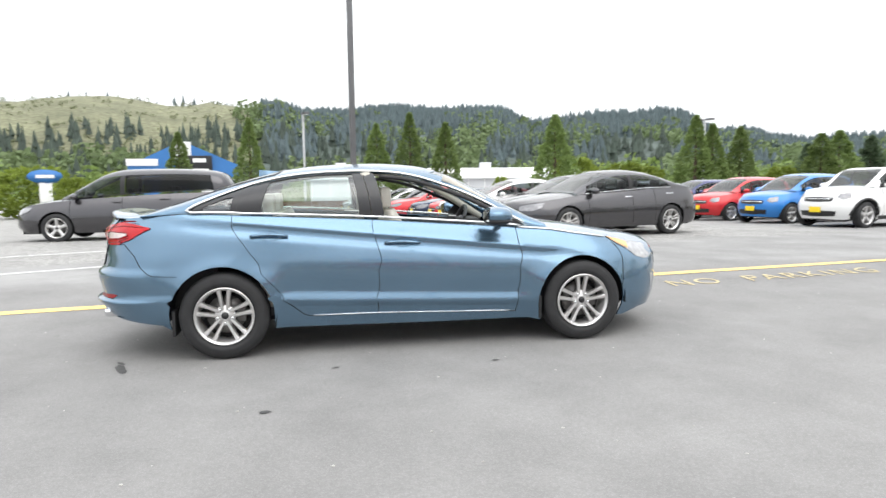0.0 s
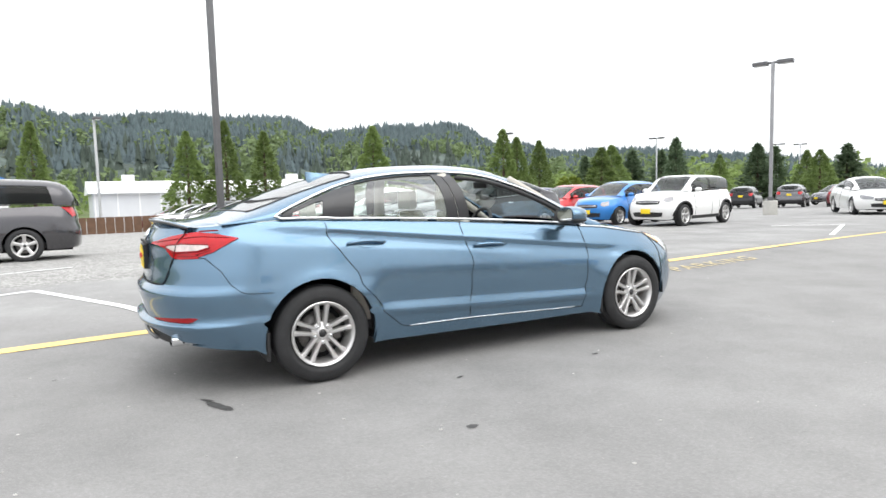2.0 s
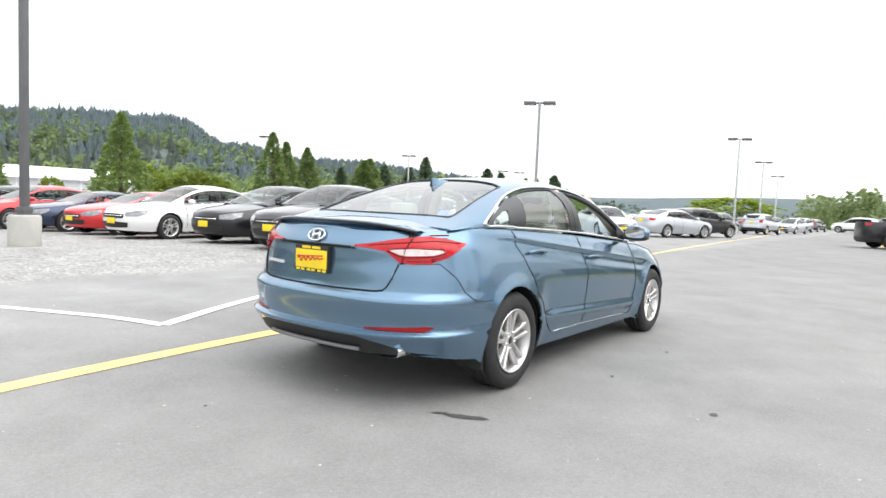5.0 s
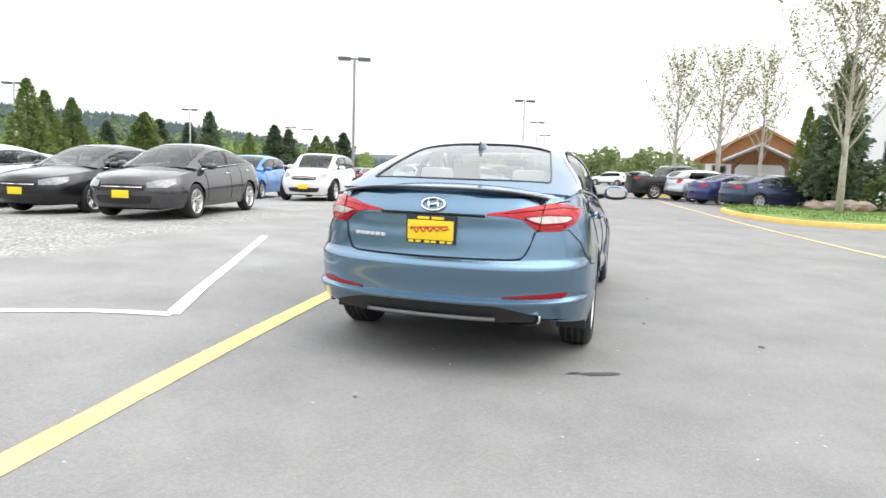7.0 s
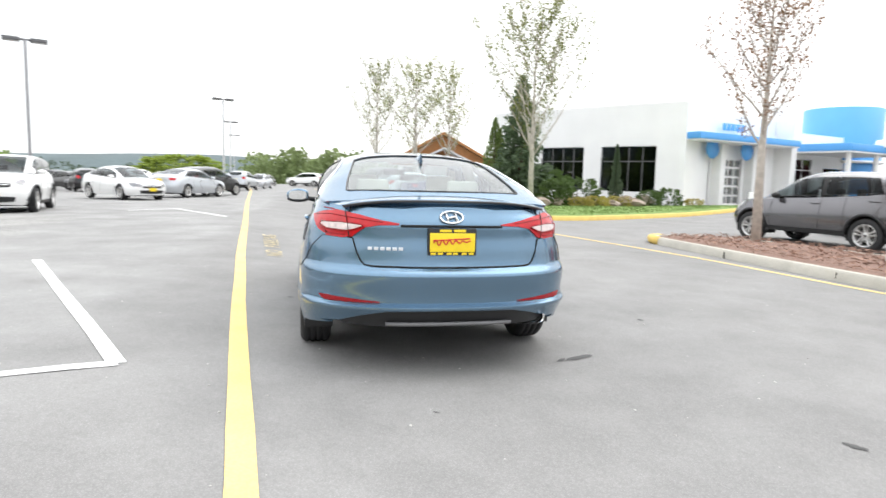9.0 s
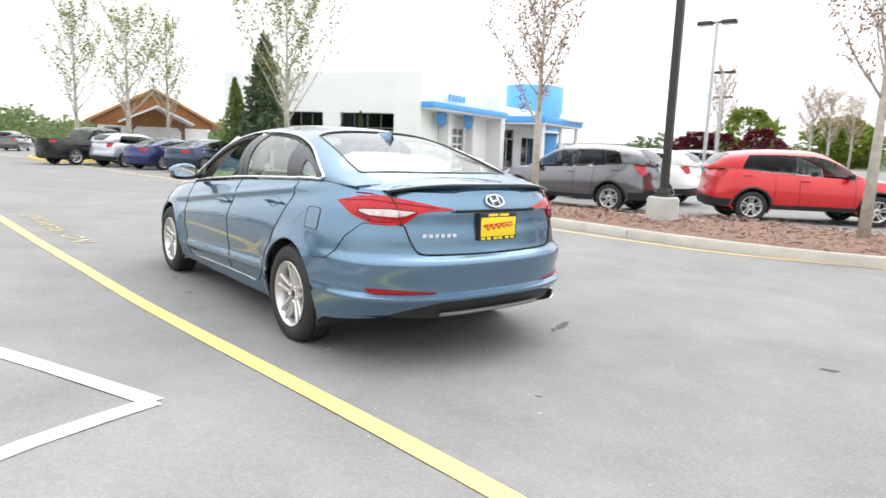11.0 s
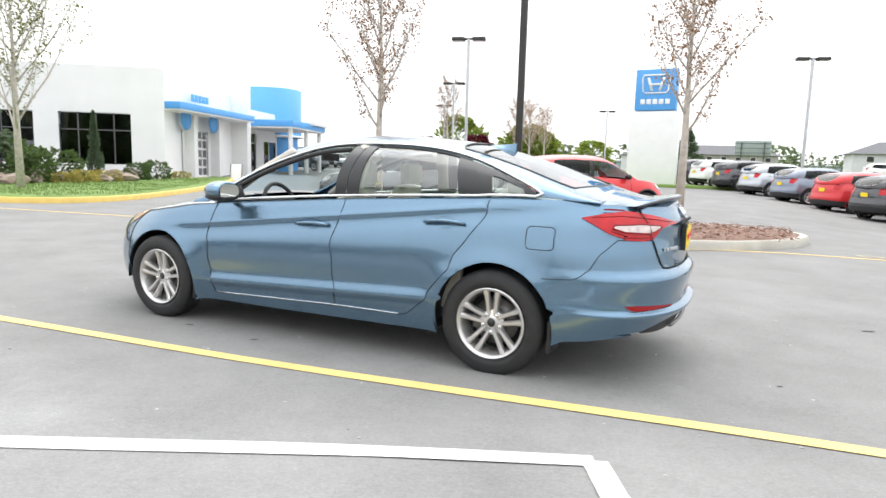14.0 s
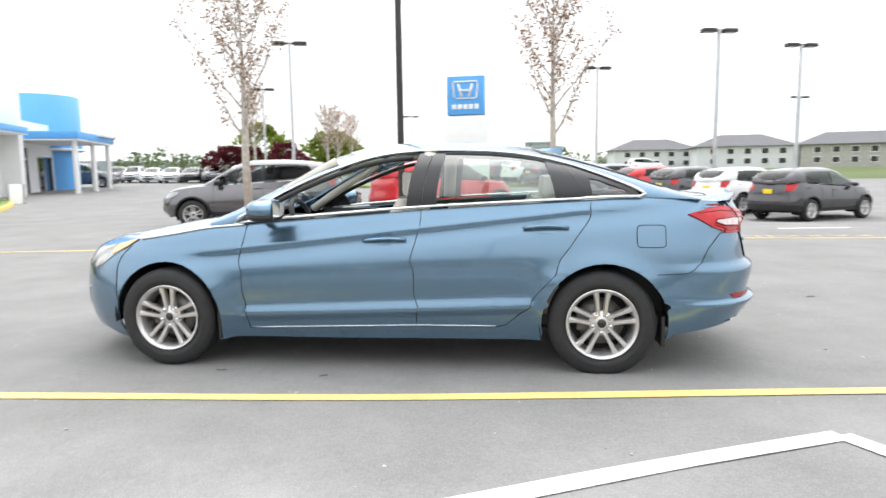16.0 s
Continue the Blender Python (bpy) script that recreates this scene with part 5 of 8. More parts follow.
def lot_car(kind, paint, name, label, x, y, heading, fine=False, plate=True, rim_mat=None, black_roof=False, z=None, clad=False, far=None):
    far = math.hypot(x, y) > 36 if far is None else far
    """A parked car of a kind, painted; repeats of one kind and paint share their meshes."""
    m = pose(x, y, g(x, y) if z is None else z, 0, 0, heading)
    key = (kind, paint.name, far, plate, black_roof, clad, name)
    if key in LOT:
        ob = copy_thing(LOT[key], m)
        ob["label"] = label
        return ob
    d = shapes(kind)
    s = d["skin"]
    lo = d["lo"]
    car = thing(name, label, "car", m)
    cu = steps(-1, 0, 0.125) + [0] + steps(0, 1, 0.07) + [1] + steps(1, 2, 0.125)
    cv = steps(lo, 1.3, 0.09)
    A = []
    Rw = d["wheel"]
    for ax in d["ax"][::-1]:
        A.append([(s.cx(px, pz), pz) for px, pz in arc(ax, Rw, Rw + 0.045, -15, 195, 14)])
    poly = [(-1 + 3 * i / 48, s.zt(-1 + 3 * i / 48)) for i in range(49)]
    bottom = dense([(2.0, lo + 0.02), (s.cx(d["ax"][1] + Rw + 0.12, lo), lo)], 0.08)
    poly += bottom + A[0] + dense([(s.cx(d["ax"][1] - Rw - 0.1, lo), lo), (s.cx(d["ax"][0] + Rw + 0.1, lo), lo)], 0.1) + A[1] + dense([(s.cx(d["ax"][0] - Rw - 0.1, lo + 0.02), lo + 0.02), (-1.0, lo + 0.05)], 0.08)
    # upper colour body and dark lower trim
    body = part("body", mirror_y(patch(poly, cu, cv, lambda c, z_: s.at(c, z_))), paint, car, "painted body")
    rows = lambda c0, c1, n, crown: crowned_on(s, c0, c1, n, crown)
    part("bonnet", rows(s.cx(d["ws"][1] - 0.12, 0.75), 2.0, 16, 0.06), paint, body)
    if kind == "pickup":
        bm = bmesh.new()
        box(bm, d["xr"] + 0.15, -1.0, -0.78, 0.78, 0.75, 0.80)
        box(bm, -1.06, -1.0, -0.8, 0.8, 0.75, 1.24)
        part("bed_liner", bm, M_BLACK, car, "black bed liner")
    elif d["deck"]:
        part("deck", rows(-1.0, s.cx(d["bl"][1] + 0.04, 0.75), 12, 0.04), paint, body)
    else:
        part("deck", rows(-1.0, s.cx(d["back"] + 0.1, 0.75), 4, 0.0), paint, body)
    pt, pw = math.asin(d["h"] ** (d["nu"] / 2)), math.asin(min(d["h"] + 0.12, 0.95) ** (d["nu"] / 2))
    x0, x1, x0t, x1t = d["dlo"]
    wt, wb = d["ws"]
    bt, bb = d["bl"]
    H = math.pi / 2
    us, vs = steps(d["back"] - 0.1, wb + 0.1, 0.11), steps(0, H, 0.16)
    shell = [(wt, H), (wt - 0.04, pw), (wb, pw), (wb, 0.002), (x1, 0.002), (x1t, pt)] + [(x1t + (x0t - x1t) * i / 8, pt) for i in range(1, 8)] + [(x0t, pt), (x0, 0.002), (d["back"], 0.002), (d["back"], H), (bb, H), (bb, pw), (bt, pw), (bt, H)]
    roof = part("roof", mirror_y(patch(shell, us, vs, lambda a, p: s.up(a, p))), M_GLOSSBLACK if black_roof else paint, car)
    gl = M_LOTGLASS
    w = part("windscreen", mirror_y(patch([(wt, H), (wt - 0.04, pw), (wb, pw), (wb, H)], us, vs, lambda a, p: s.up(a, p, -0.004))), gl, car, "windscreen")
    w.visible_shadow = False
    w = part("rear_window", mirror_y(patch([(bb, H), (bb, pw), (bt, pw), (bt, H)], us, vs, lambda a, p: s.up(a, p, -0.004))), M_TINT if kind in ("suv", "van") else gl, car, "rear window")
    w.visible_shadow = False
    xb = d["b"]
    for sg in (1, -1):
        fl = (lambda bm: bm) if sg > 0 else other_side
        for a0, a1, t0, t1, mat in ((xb + 0.04, x1, xb + 0.02, x1t, gl), (x0, xb - 0.04, x0t, xb - 0.06, M_TINT if kind in ("suv", "van") else gl)):
            w = part("side_window", fl(patch([(a0, 0.03), (a1 - 0.03, 0.03), (t1 - 0.03, pt - 0.03), (t0, pt - 0.03)], us, vs, lambda a, p: s.up(a, p, -0.004))), mat, car)
            w.visible_shadow = False
        part("door_pillar", fl(patch([(xb - 0.05, 0.01), (xb + 0.05, 0.01), (xb + 0.03, pt), (xb - 0.07, pt)], us, vs, lambda a, p: s.up(a, p, -0.001))), M_BLACK, car)
        path = [s.up(a, 0.02, 0.004) for a in [x0 + (x1 - x0) * i / 12 for i in range(13)]]
        part("belt_trim", seam([[Vector((v.x, v.y * sg, v.z)) for v in path]], 0.009, 5), M_CHROME if kind == "sedan" else M_BLACK, car)
        # lamps
        zt_ = s.zt(-0.6)
        y1 = d["half"]
        hz = s.zt(1.55)
        if kind == "cooper" or kind == "hatch":
            hl = [(1.42, hz - 0.02), (1.62, hz - 0.06), (1.66, hz - 0.15), (1.55, hz - 0.20), (1.42, hz - 0.16)]
        else:
            hl = [(1.28, hz - 0.0), (1.5, s.zt(1.5) - 0.03), (1.70, s.zt(1.7) - 0.05), (1.70, s.zt(1.7) - 0.14), (1.45, hz - 0.16), (1.3, hz - 0.09)]
        hd = part("headlamp", fl(patch(hl, cu, cv, lambda c, z_: s.at(c, z_, 0.005))), M_LOTLAMP, car, "clear headlamp")
        if d["deck"]:
            tl = [(-0.28, zt_ - 0.07), (-0.66, zt_ - 0.04), (-0.70, zt_ - 0.16), (-0.45, zt_ - 0.17)]
        else:
            tl = [(-0.20, zt_ - 0.01), (-0.62, zt_ - 0.01), (-0.66, zt_ - 0.20), (-0.45, zt_ - 0.22), (-0.30, zt_ - 0.10)]
        part("tail_lamp", fl(patch(tl, cu, cv, lambda c, z_: s.at(c, z_, 0.006))), M_RED, car, "red tail lamp")
        # mirrors
        bm = bmesh.new()
        bmesh.ops.create_uvsphere(bm, u_segments=10, v_segments=6, radius=1)
        by = s.belt(x1 - 0.2)
        for v in bm.verts:
            v.co = Vector((x1 - 0.18 + 0.08 * v.co.x, (by[0] + 0.12) * sg + 0.12 * v.co.y, by[1] + 0.06 + 0.07 * v.co.z))
        part("door_mirror", bm, M_BLACK if black_roof or kind == "suv" else paint, car)
        # wells and wheels
        for ax in d["ax"]:
            bm = bmesh.new()
            r0 = [bm.verts.new((ax + (Rw + 0.05) * math.cos(a), 0.5 * sg, Rw + (Rw + 0.05) * math.sin(a))) for a in [radians(-20 + 220 * i / 12) for i in range(13)]]
            r1 = [bm.verts.new((v.co.x, (d["half"] - 0.05) * sg, v.co.z)) for v in r0]
            for i in range(12):
                bm.faces.new((r0[i], r0[i + 1], r1[i + 1], r1[i]))
            bm.faces.new(r0)
            part("wheel_well", bm, M_DARK, car)
            if far:
                pass
            elif clad or kind in ("suv", "cooper"):
                pth = [s.at(s.cx(px, pz), pz, 0.004) for px, pz in arc(ax, Rw, Rw + 0.07, 0, 180, 14)]
                part("arch_trim", seam([[Vector((v.x, v.y * sg, v.z)) for v in pth]], 0.03, 6), M_BLACK, car, "black wheel arch trim")
            wheel(car, (ax, (d["half"] - 0.115) * sg, Rw), sg, Rw, d["rim"], 0.21, 5, kind in ("sedan", "suv"), False, rim_mat, plain=far)
    trim = [(-1 + 3 * i / 40, lo + 0.16) for i in range(41)]
    lowp = dense([(s.cx(d["ax"][1] - Rw - 0.1, lo), lo), (s.cx(d["ax"][0] + Rw + 0.1, lo), lo), (s.cx(d["ax"][0] + Rw + 0.06, lo + 0.1), lo + 0.1), (s.cx(d["ax"][1] - Rw - 0.06, lo + 0.1), lo + 0.1)], 0.1)
    if kind in ("suv", "cooper", "pickup"):
        for turned in (lambda bm: bm, other_side):
            part("sill_trim", turned(patch(lowp, cu, cv, lambda c, z_: s.at(c, z_, 0.008))), M_BLACK, car, "black sill cladding")
        rb = [(-1.0, lo + 0.04), (s.cx(d["ax"][0] - Rw - 0.12, lo + 0.04), lo + 0.04), (s.cx(d["ax"][0] - Rw - 0.08, lo + 0.2), lo + 0.2), (-0.6, lo + 0.22), (-1.0, lo + 0.24)]
        part("bumper_trim", mirror_y(patch(dense(rb + rb[:1], 0.08)[:-1], cu, cv, lambda c, z_: s.at(c, z_, 0.008))), M_BLACK, car, "black lower bumper")
    gz = s.zt(2.0)
    gr = [(2.0, gz - 0.06), (1.72, gz - 0.08), (1.74, gz - 0.17), (2.0, gz - 0.19)]
    part("grille", mirror_y(patch(dense(gr + gr[:1], 0.06)[:-1], cu, cv, lambda c, z_: s.at(c, z_, 0.006))), M_BLACK, car, "dark grille")
    part("grille_bar", seam([[s.at(c, gz - 0.115, 0.010) for c in (2.0, 1.92, 1.84, 1.76)], [Vector((v.x, -v.y, v.z)) for v in [s.at(c, gz - 0.115, 0.010) for c in (2.0, 1.92, 1.84, 1.76)]]], 0.012, 5), M_CHROME, car, "bright grille bar")
    gr = [(2.0, lo + 0.24), (1.66, lo + 0.22), (1.68, lo + 0.10), (2.0, lo + 0.08)]
    part("air_intake", mirror_y(patch(dense(gr + gr[:1], 0.06)[:-1], cu, cv, lambda c, z_: s.at(c, z_, 0.006))), M_BLACK, car, "dark lower air intake")
    if plate:
        p = s.at(2.0, lo + 0.25)
        part("number_plate", boxes((p.x + 0.005, p.x + 0.02, -0.155, 0.155, lo + 0.19, lo + 0.33), bevel=0.003), M_PLATE, car, "yellow dealer plate")
        zz = 0.86 if d["deck"] else 0.92
        p = s.at(-1.0, zz)
        part("number_plate", boxes((p.x - 0.02, p.x - 0.004, -0.155, 0.155, zz - 0.07, zz + 0.07), bevel=0.003), M_PLATE, car, "yellow dealer plate")
    # shut lines
    cuts = []
    for xx in () if far else (x1 - 0.05, xb, d["ax"][0] + Rw + 0.12):
        cuts.append([s.at(s.cx(xx, z_), z_, 0.001) for z_ in [lo + 0.1 + (s.top(xx) - lo - 0.12) * i / 6 for i in range(7)]])
    for c in cuts:
        for sg in (1, -1):
            part("shut_line", seam([[Vector((v.x, v.y * sg, v.z)) for v in c]], 0.005, 4), M_DARK, car)
    for xx in () if far else (xb + 0.12, x0 + 0.12 if kind != "van" else -0.9):
        for sg in (1, -1):
            zz = s.top(xx) - 0.13
            part("door_handle", seam([[Vector((v.x, v.y * sg, v.z)) for v in [s.at(s.cx(xx + k, zz), zz, 0.015) for k in (-0.1, -0.05, 0, 0.05, 0.1)]]], 0.014, 6), paint if kind != "sedan" else M_CHROME, car)
    # inside and under
    half = d["half"]
    bl = d["back"] + 0.25
    part("cabin_inside", boxes((bl, wb - 0.2, -half + 0.2, half - 0.2, lo + 0.05, lo + 0.15), (wb - 0.45, wb - 0.05, -half + 0.22, half - 0.22, 0.6, s.top(wb - 0.3) - 0.05), (bl, bl + 0.3, -half + 0.25, half - 0.25, 0.4, s.top(bl) - 0.05)), M_DASH, car)
    for sg in (1, -1):
        for px in () if far else (xb - 0.0, xb - 0.95):
            if px > bl:
                part("seat", boxes((px - 0.12, px + 0.02, sg * 0.37 - 0.24, sg * 0.37 + 0.24, 0.5, s.top(px) + 0.02), (px - 0.13, px - 0.03, sg * 0.37 - 0.12, sg * 0.37 + 0.12, s.top(px) + 0.04, s.top(px) + 0.19), bevel=0.04), M_DASH, car)
    part("underside", boxes((d["xr"] + 0.2, d["xf"] - 0.25, -half + 0.35, half - 0.35, lo - 0.02, lo + 0.1)), M_DARK, car)
    LOT[key] = car
    return car


def crowned_on(s, c0, c1, n, crown, m=8):
    bm = bmesh.new()
    rows = []
    for i in range(n + 1):
        c = c0 + (c1 - c0) * i / n
        p = s.at(c, s.zt(c))
        rows.append([bm.verts.new((p.x, p.y * k, p.z + crown * (1 - abs(k) ** 2.4) * min(p.y / 0.4, 1))) for k in [j / m * 2 - 1 for j in range(m + 1)]])
    for a, b in zip(rows, rows[1:]):
        for j in range(m):
            bm.faces.new((a[j], a[j + 1], b[j + 1], b[j]))
    bmesh.ops.remove_doubles(bm, verts=bm.verts[:], dist=0.002)
    bmesh.ops.recalc_face_normals(bm, faces=bm.faces[:])
    return bm


C_GREY = car_paint("dark_grey_paint", (0.085, 0.083, 0.088), 0.75, 0.2)
C_MID = car_paint("mid_grey_paint", (0.15, 0.147, 0.155), 0.75, 0.22)
C_BLACK = car_paint("black_paint", (0.008, 0.008, 0.010), 0.0, 0.3)
C_NAVY = car_paint("navy_paint", (0.030, 0.045, 0.085), 0.6, 0.22)
C_RED = car_paint("red_paint", (0.58, 0.025, 0.03), 0.1, 0.3)
C_MAROON = car_paint("maroon_paint", (0.16, 0.015, 0.025), 0.3, 0.3)
C_SKY = car_paint("bright_blue_paint", (0.03, 0.20, 0.55), 0.1, 0.3)
C_VIOLET = car_paint("deep_blue_paint", (0.030, 0.036, 0.13), 0.4, 0.25)
C_WHITE = car_paint("white_paint", (0.78, 0.78, 0.77), 0.0, 0.3)
C_SILVER = car_paint("silver_paint", (0.50, 0.52, 0.55), 0.6, 0.3)
C_STEEL = car_paint("steel_blue_paint", (0.22, 0.25, 0.31), 0.5, 0.3)

lot_car("van", C_GREY, "minivan", "dark grey minivan parked on gravel", -5.55, 11.4, 182, plate=False)
lot_car("sedan", C_GREY, "sedan", "dark grey sedan with a yellow dealer plate on gravel", 5.45, 8.05, 193)
lot_car("sedan", C_BLACK, "sedan", "black sedan parked beside a grey sedan", 5.75, 10.6, 188)
row = [("sedan", C_WHITE, "white sedan"), ("coupe", C_RED, "red coupe"), ("coupe", C_NAVY, "dark blue coupe"), ("sedan", C_RED, "red muscle car"), ("sedan", C_BLACK, "black sedan"), ("sedan", C_WHITE, "white sedan"), ("hatch", C_BLACK, "black hatchback"), ("sedan", C_WHITE, "white sedan"), ("sedan", C_SILVER, "silver sedan"), ("hatch", C_WHITE, "white hatchback"), ("sedan", C_MAROON, "maroon sedan")]
for i, (k, c, lab) in enumerate(row):
    lot_car(k, c, {"sedan": "sedan", "coupe": "coupe", "hatch": "hatchback"}[k], lab + " in a row on the gravel lot", 5.0 - 0.33 * i + (0.25 if k == "coupe" else 0), 13.4 + 2.55 * i, 187)
lot_car("cooper", C_WHITE, "compact_crossover", "white compact car with black arches and dark roof trim", 13.75, 9.15, 192)
lot_car("hatch", C_SKY, "hatchback", "bright blue small hatchback with a yellow plate", 13.85, 12.0, 194)
lot_car("hatch", C_RED, "hatchback", "red hatchback with a yellow plate", 13.8, 14.8, 194)
lot_car("hatch", C_VIOLET, "hatchback", "deep blue hatchback in the row", 13.9, 17.6, 192)
for i, (k, c, lab) in enumerate([("sedan", C_STEEL, "steel blue sedan"), ("suv", C_WHITE, "white crossover"), ("sedan", C_MID, "grey sedan")]):
    lot_car(k, c, "crossover" if k == "suv" else "sedan", lab + " in the row", 13.9, 20.4 + 2.8 * i, 192)
lot_car("sedan", C_WHITE, "sedan", "white sedan with a yellow plate on asphalt", 24.4, 9.0, 222)
lot_car("sedan", C_SILVER, "sedan", "pale silver sedan parked side-on", 28.6, 7.0, 335)
lot_car("suv", C_BLACK, "crossover", "black crossover with a sloping roof", 32.6, 6.6, 330)
for i, (k, c, lab) in enumerate([("suv", C_BLACK, "black crossover"), ("suv", C_MID, "grey crossover"), ("sedan", C_MAROON, "maroon sedan"), ("suv", C_BLACK, "black crossover"), ("suv", C_WHITE, "white crossover"), ("sedan", C_WHITE, "white sedan")]):
    lot_car(k, c, "crossover" if k == "suv" else "sedan", lab + " in a far row of the lot", 40 + 1.0 * i, 25.5 - 3.0 * i, 25)
rng = random.Random(11)
far_kinds = [("sedan", C_WHITE), ("suv", C_WHITE), ("sedan", C_BLACK), ("suv", C_BLACK), ("sedan", C_SILVER), ("suv", C_MID), ("sedan", C_MAROON), ("suv", C_SILVER)]
names = {C_WHITE.name: "white", C_BLACK.name: "black", C_SILVER.name: "silver", C_MID.name: "grey", C_MAROON.name: "maroon", C_RED.name: "red", C_STEEL.name: "steel blue"}
for rx, n, y0 in ((50, 7, 6.5), (62, 9, 6), (76, 9, 7), (90, 8, 7)):
    for i in range(n):
        k, c = rng.choice(far_kinds)
        lot_car(k, c, "crossover" if k == "suv" else "sedan", f"{names[c.name]} {'crossover' if k == 'suv' else 'sedan'} far off in the lot", rx + rng.uniform(-0.4, 0.4), y0 + 3.0 * i, rng.choice((170, 350)) + rng.uniform(-3, 3), z=None)
# south side
lot_car("sedan", C_NAVY, "sedan", "dark blue sedan parked beside the grass island", 24.5, -7.2, -65, plate=False)
lot_car("sedan", C_VIOLET, "sedan", "deep blue sedan in the row", 27.0, -6.1, -65, plate=False)
lot_car("suv", C_SILVER, "crossover", "silver crossover in the row", 29.5, -5.0, -65, plate=False)
lot_car("pickup", C_BLACK, "pickup_truck", "black pickup truck parked by a kerb", 31.9, -3.6, -65, plate=False)
lot_car("van", C_MID, "minivan", "grey minivan across the far lane", 64, -2.2, -18, plate=False)
for i in range(9):
    k, c = rng.choice(far_kinds)
    lot_car(k, c, "crossover" if k == "suv" else "sedan", f"{names[c.name]} {'crossover' if k == 'suv' else 'sedan'} far down the lane", 72 + 3.2 * i, 1.5 - 1.0 * (i % 3) - 0.6 * i, rng.choice((80, 100, 260)), plate=False)
lot_car("suv", C_MID, "crossover", "grey crossover with clear side windows behind the island", 5.75, -10.5, 13, plate=False)
lot_car("suv", C_RED, "crossover", "red compact crossover behind the mulch island", 1.25, -13.05, 224.5, plate=False)
lot_car("suv", C_WHITE, "crossover", "white crossover parked beyond a grey one", 6.8, -14.2, 13, plate=False)
for i, c in enumerate((C_GREY, C_WHITE, C_GREY, C_SILVER, C_STEEL, C_RED, C_GREY, C_WHITE, C_GREY)):
    rx, ry = (-0.5 - 1.2 * i, -33.6 + 2.38 * i) if i < 5 else (-6.5 - 0.87 * (i - 5), -21.7 + 2.55 * (i - 5))
    lot_car("suv", c, "crossover", f"{names.get(c.name, 'dark grey')} compact crossover parked in a row", -1.9 + 1.15 * (rx + 1.9), 4.6 + 1.15 * (ry - 4.6), 213)
lot_car("pickup", C_MID, "pickup_truck", "grey pickup truck in front of the showroom", 33.2, -40.6, 200, plate=False)
for i in range(8):
    k, c = rng.choice(far_kinds + [("suv", C_RED), ("sedan", C_RED)])
    lot_car(k, c, "crossover" if k == "suv" else "sedan", f"{names[c.name]} {'crossover' if k == 'suv' else 'sedan'} in a far row", 9.5 + 1.35 * i, -24 - 2.5 * i, 196, plate=False)
for i in range(6):
    k, c = rng.choice(far_kinds)
    lot_car(k, c, "crossover" if k == "suv" else "sedan", f"{names[c.name]} {'crossover' if k == 'suv' else 'sedan'} in a far row", 27 + 2.6 * i, -50 - 1.0 * i, 110, plate=False)
lot_car("suv", C_WHITE, "crossover", "white crossover up on the grass bank", -15.5, -73, 185, plate=False)

# ---- poles, islands, trees, buildings, hills ----
M_POLE = material("dark_bronze_pole", (0.05, 0.048, 0.045), 0.5, 0.3, vary=0.1, scale=4)
M_GREYPOLE = material("grey_pole", (0.13, 0.13, 0.135), 0.5, 0.3, vary=0.1, scale=4)
M_CONC = material("concrete", (0.42, 0.41, 0.38), 0.9, vary=0.14, scale=2.5, bump=0.3, bump_scale=60, fine=0.1, fine_scale=50)
M_LENS = material("lamp_lens", (0.6, 0.6, 0.58), 0.3)


# pale colour imitates the sky glare that bleaches far poles
M_PALEPOLE = material("glare_bleached_pole", (0.52, 0.53, 0.54), 0.5, 0.2, vary=0.1, scale=4)


def street_lamp(x, y, turn, height=7.0, mat=None, heads=2, pier=True, pole=None, label="grey parking lot lamp with twin flat heads on a concrete pier"):
    mat = mat or M_GREYPOLE
    th = thing("street_lamp", label, "street lamp", pose(x, y, g(x, y), 0, 0, turn), "lot lamps")
    z0 = 0.62 if pier else 0.0
    if pier:
        bm = bmesh.new()
        lathe([(0.29, -0.1), (0.29, 0.58), (0.26, 0.62), (0.0005, 0.62)], 20, "z", bm)
        part("pier", bm, M_CONC, th, "round concrete pier")
    part("base_plate", boxes((-0.14, 0.14, -0.14, 0.14, z0, z0 + 0.03), (-0.1, 0.1, -0.1, 0.1, z0 + 0.03, z0 + 0.16), bevel=0.008), mat, th)
    bm = bmesh.new()
    box(bm, -0.065, 0.065, -0.065, 0.065, z0, height, 0.012)
    part("pole", bm, pole or mat, th)
    for k in range(heads):
        s = 1 if k else -1
        hd = part("lamp_head", boxes((min(s * 0.18, s * 0.78), max(s * 0.18, s * 0.78), -0.19, 0.19, height - 0.09, height + 0.07), bevel=0.03), mat, th, "flat lamp head")
        part("lens", boxes((min(s * 0.25, s * 0.72), max(s * 0.25, s * 0.72), -0.14, 0.14, height - 0.10, height - 0.089)), M_LENS, hd)
        part("arm", boxes((min(0, s * 0.2), max(0, s * 0.2), -0.04, 0.04, height - 0.04, height + 0.04), bevel=0.006), mat, th)
    return th


def polar(ex, ey, az, d):
    return ex + d * math.cos(radians(az)), ey + d * math.sin(radians(az))


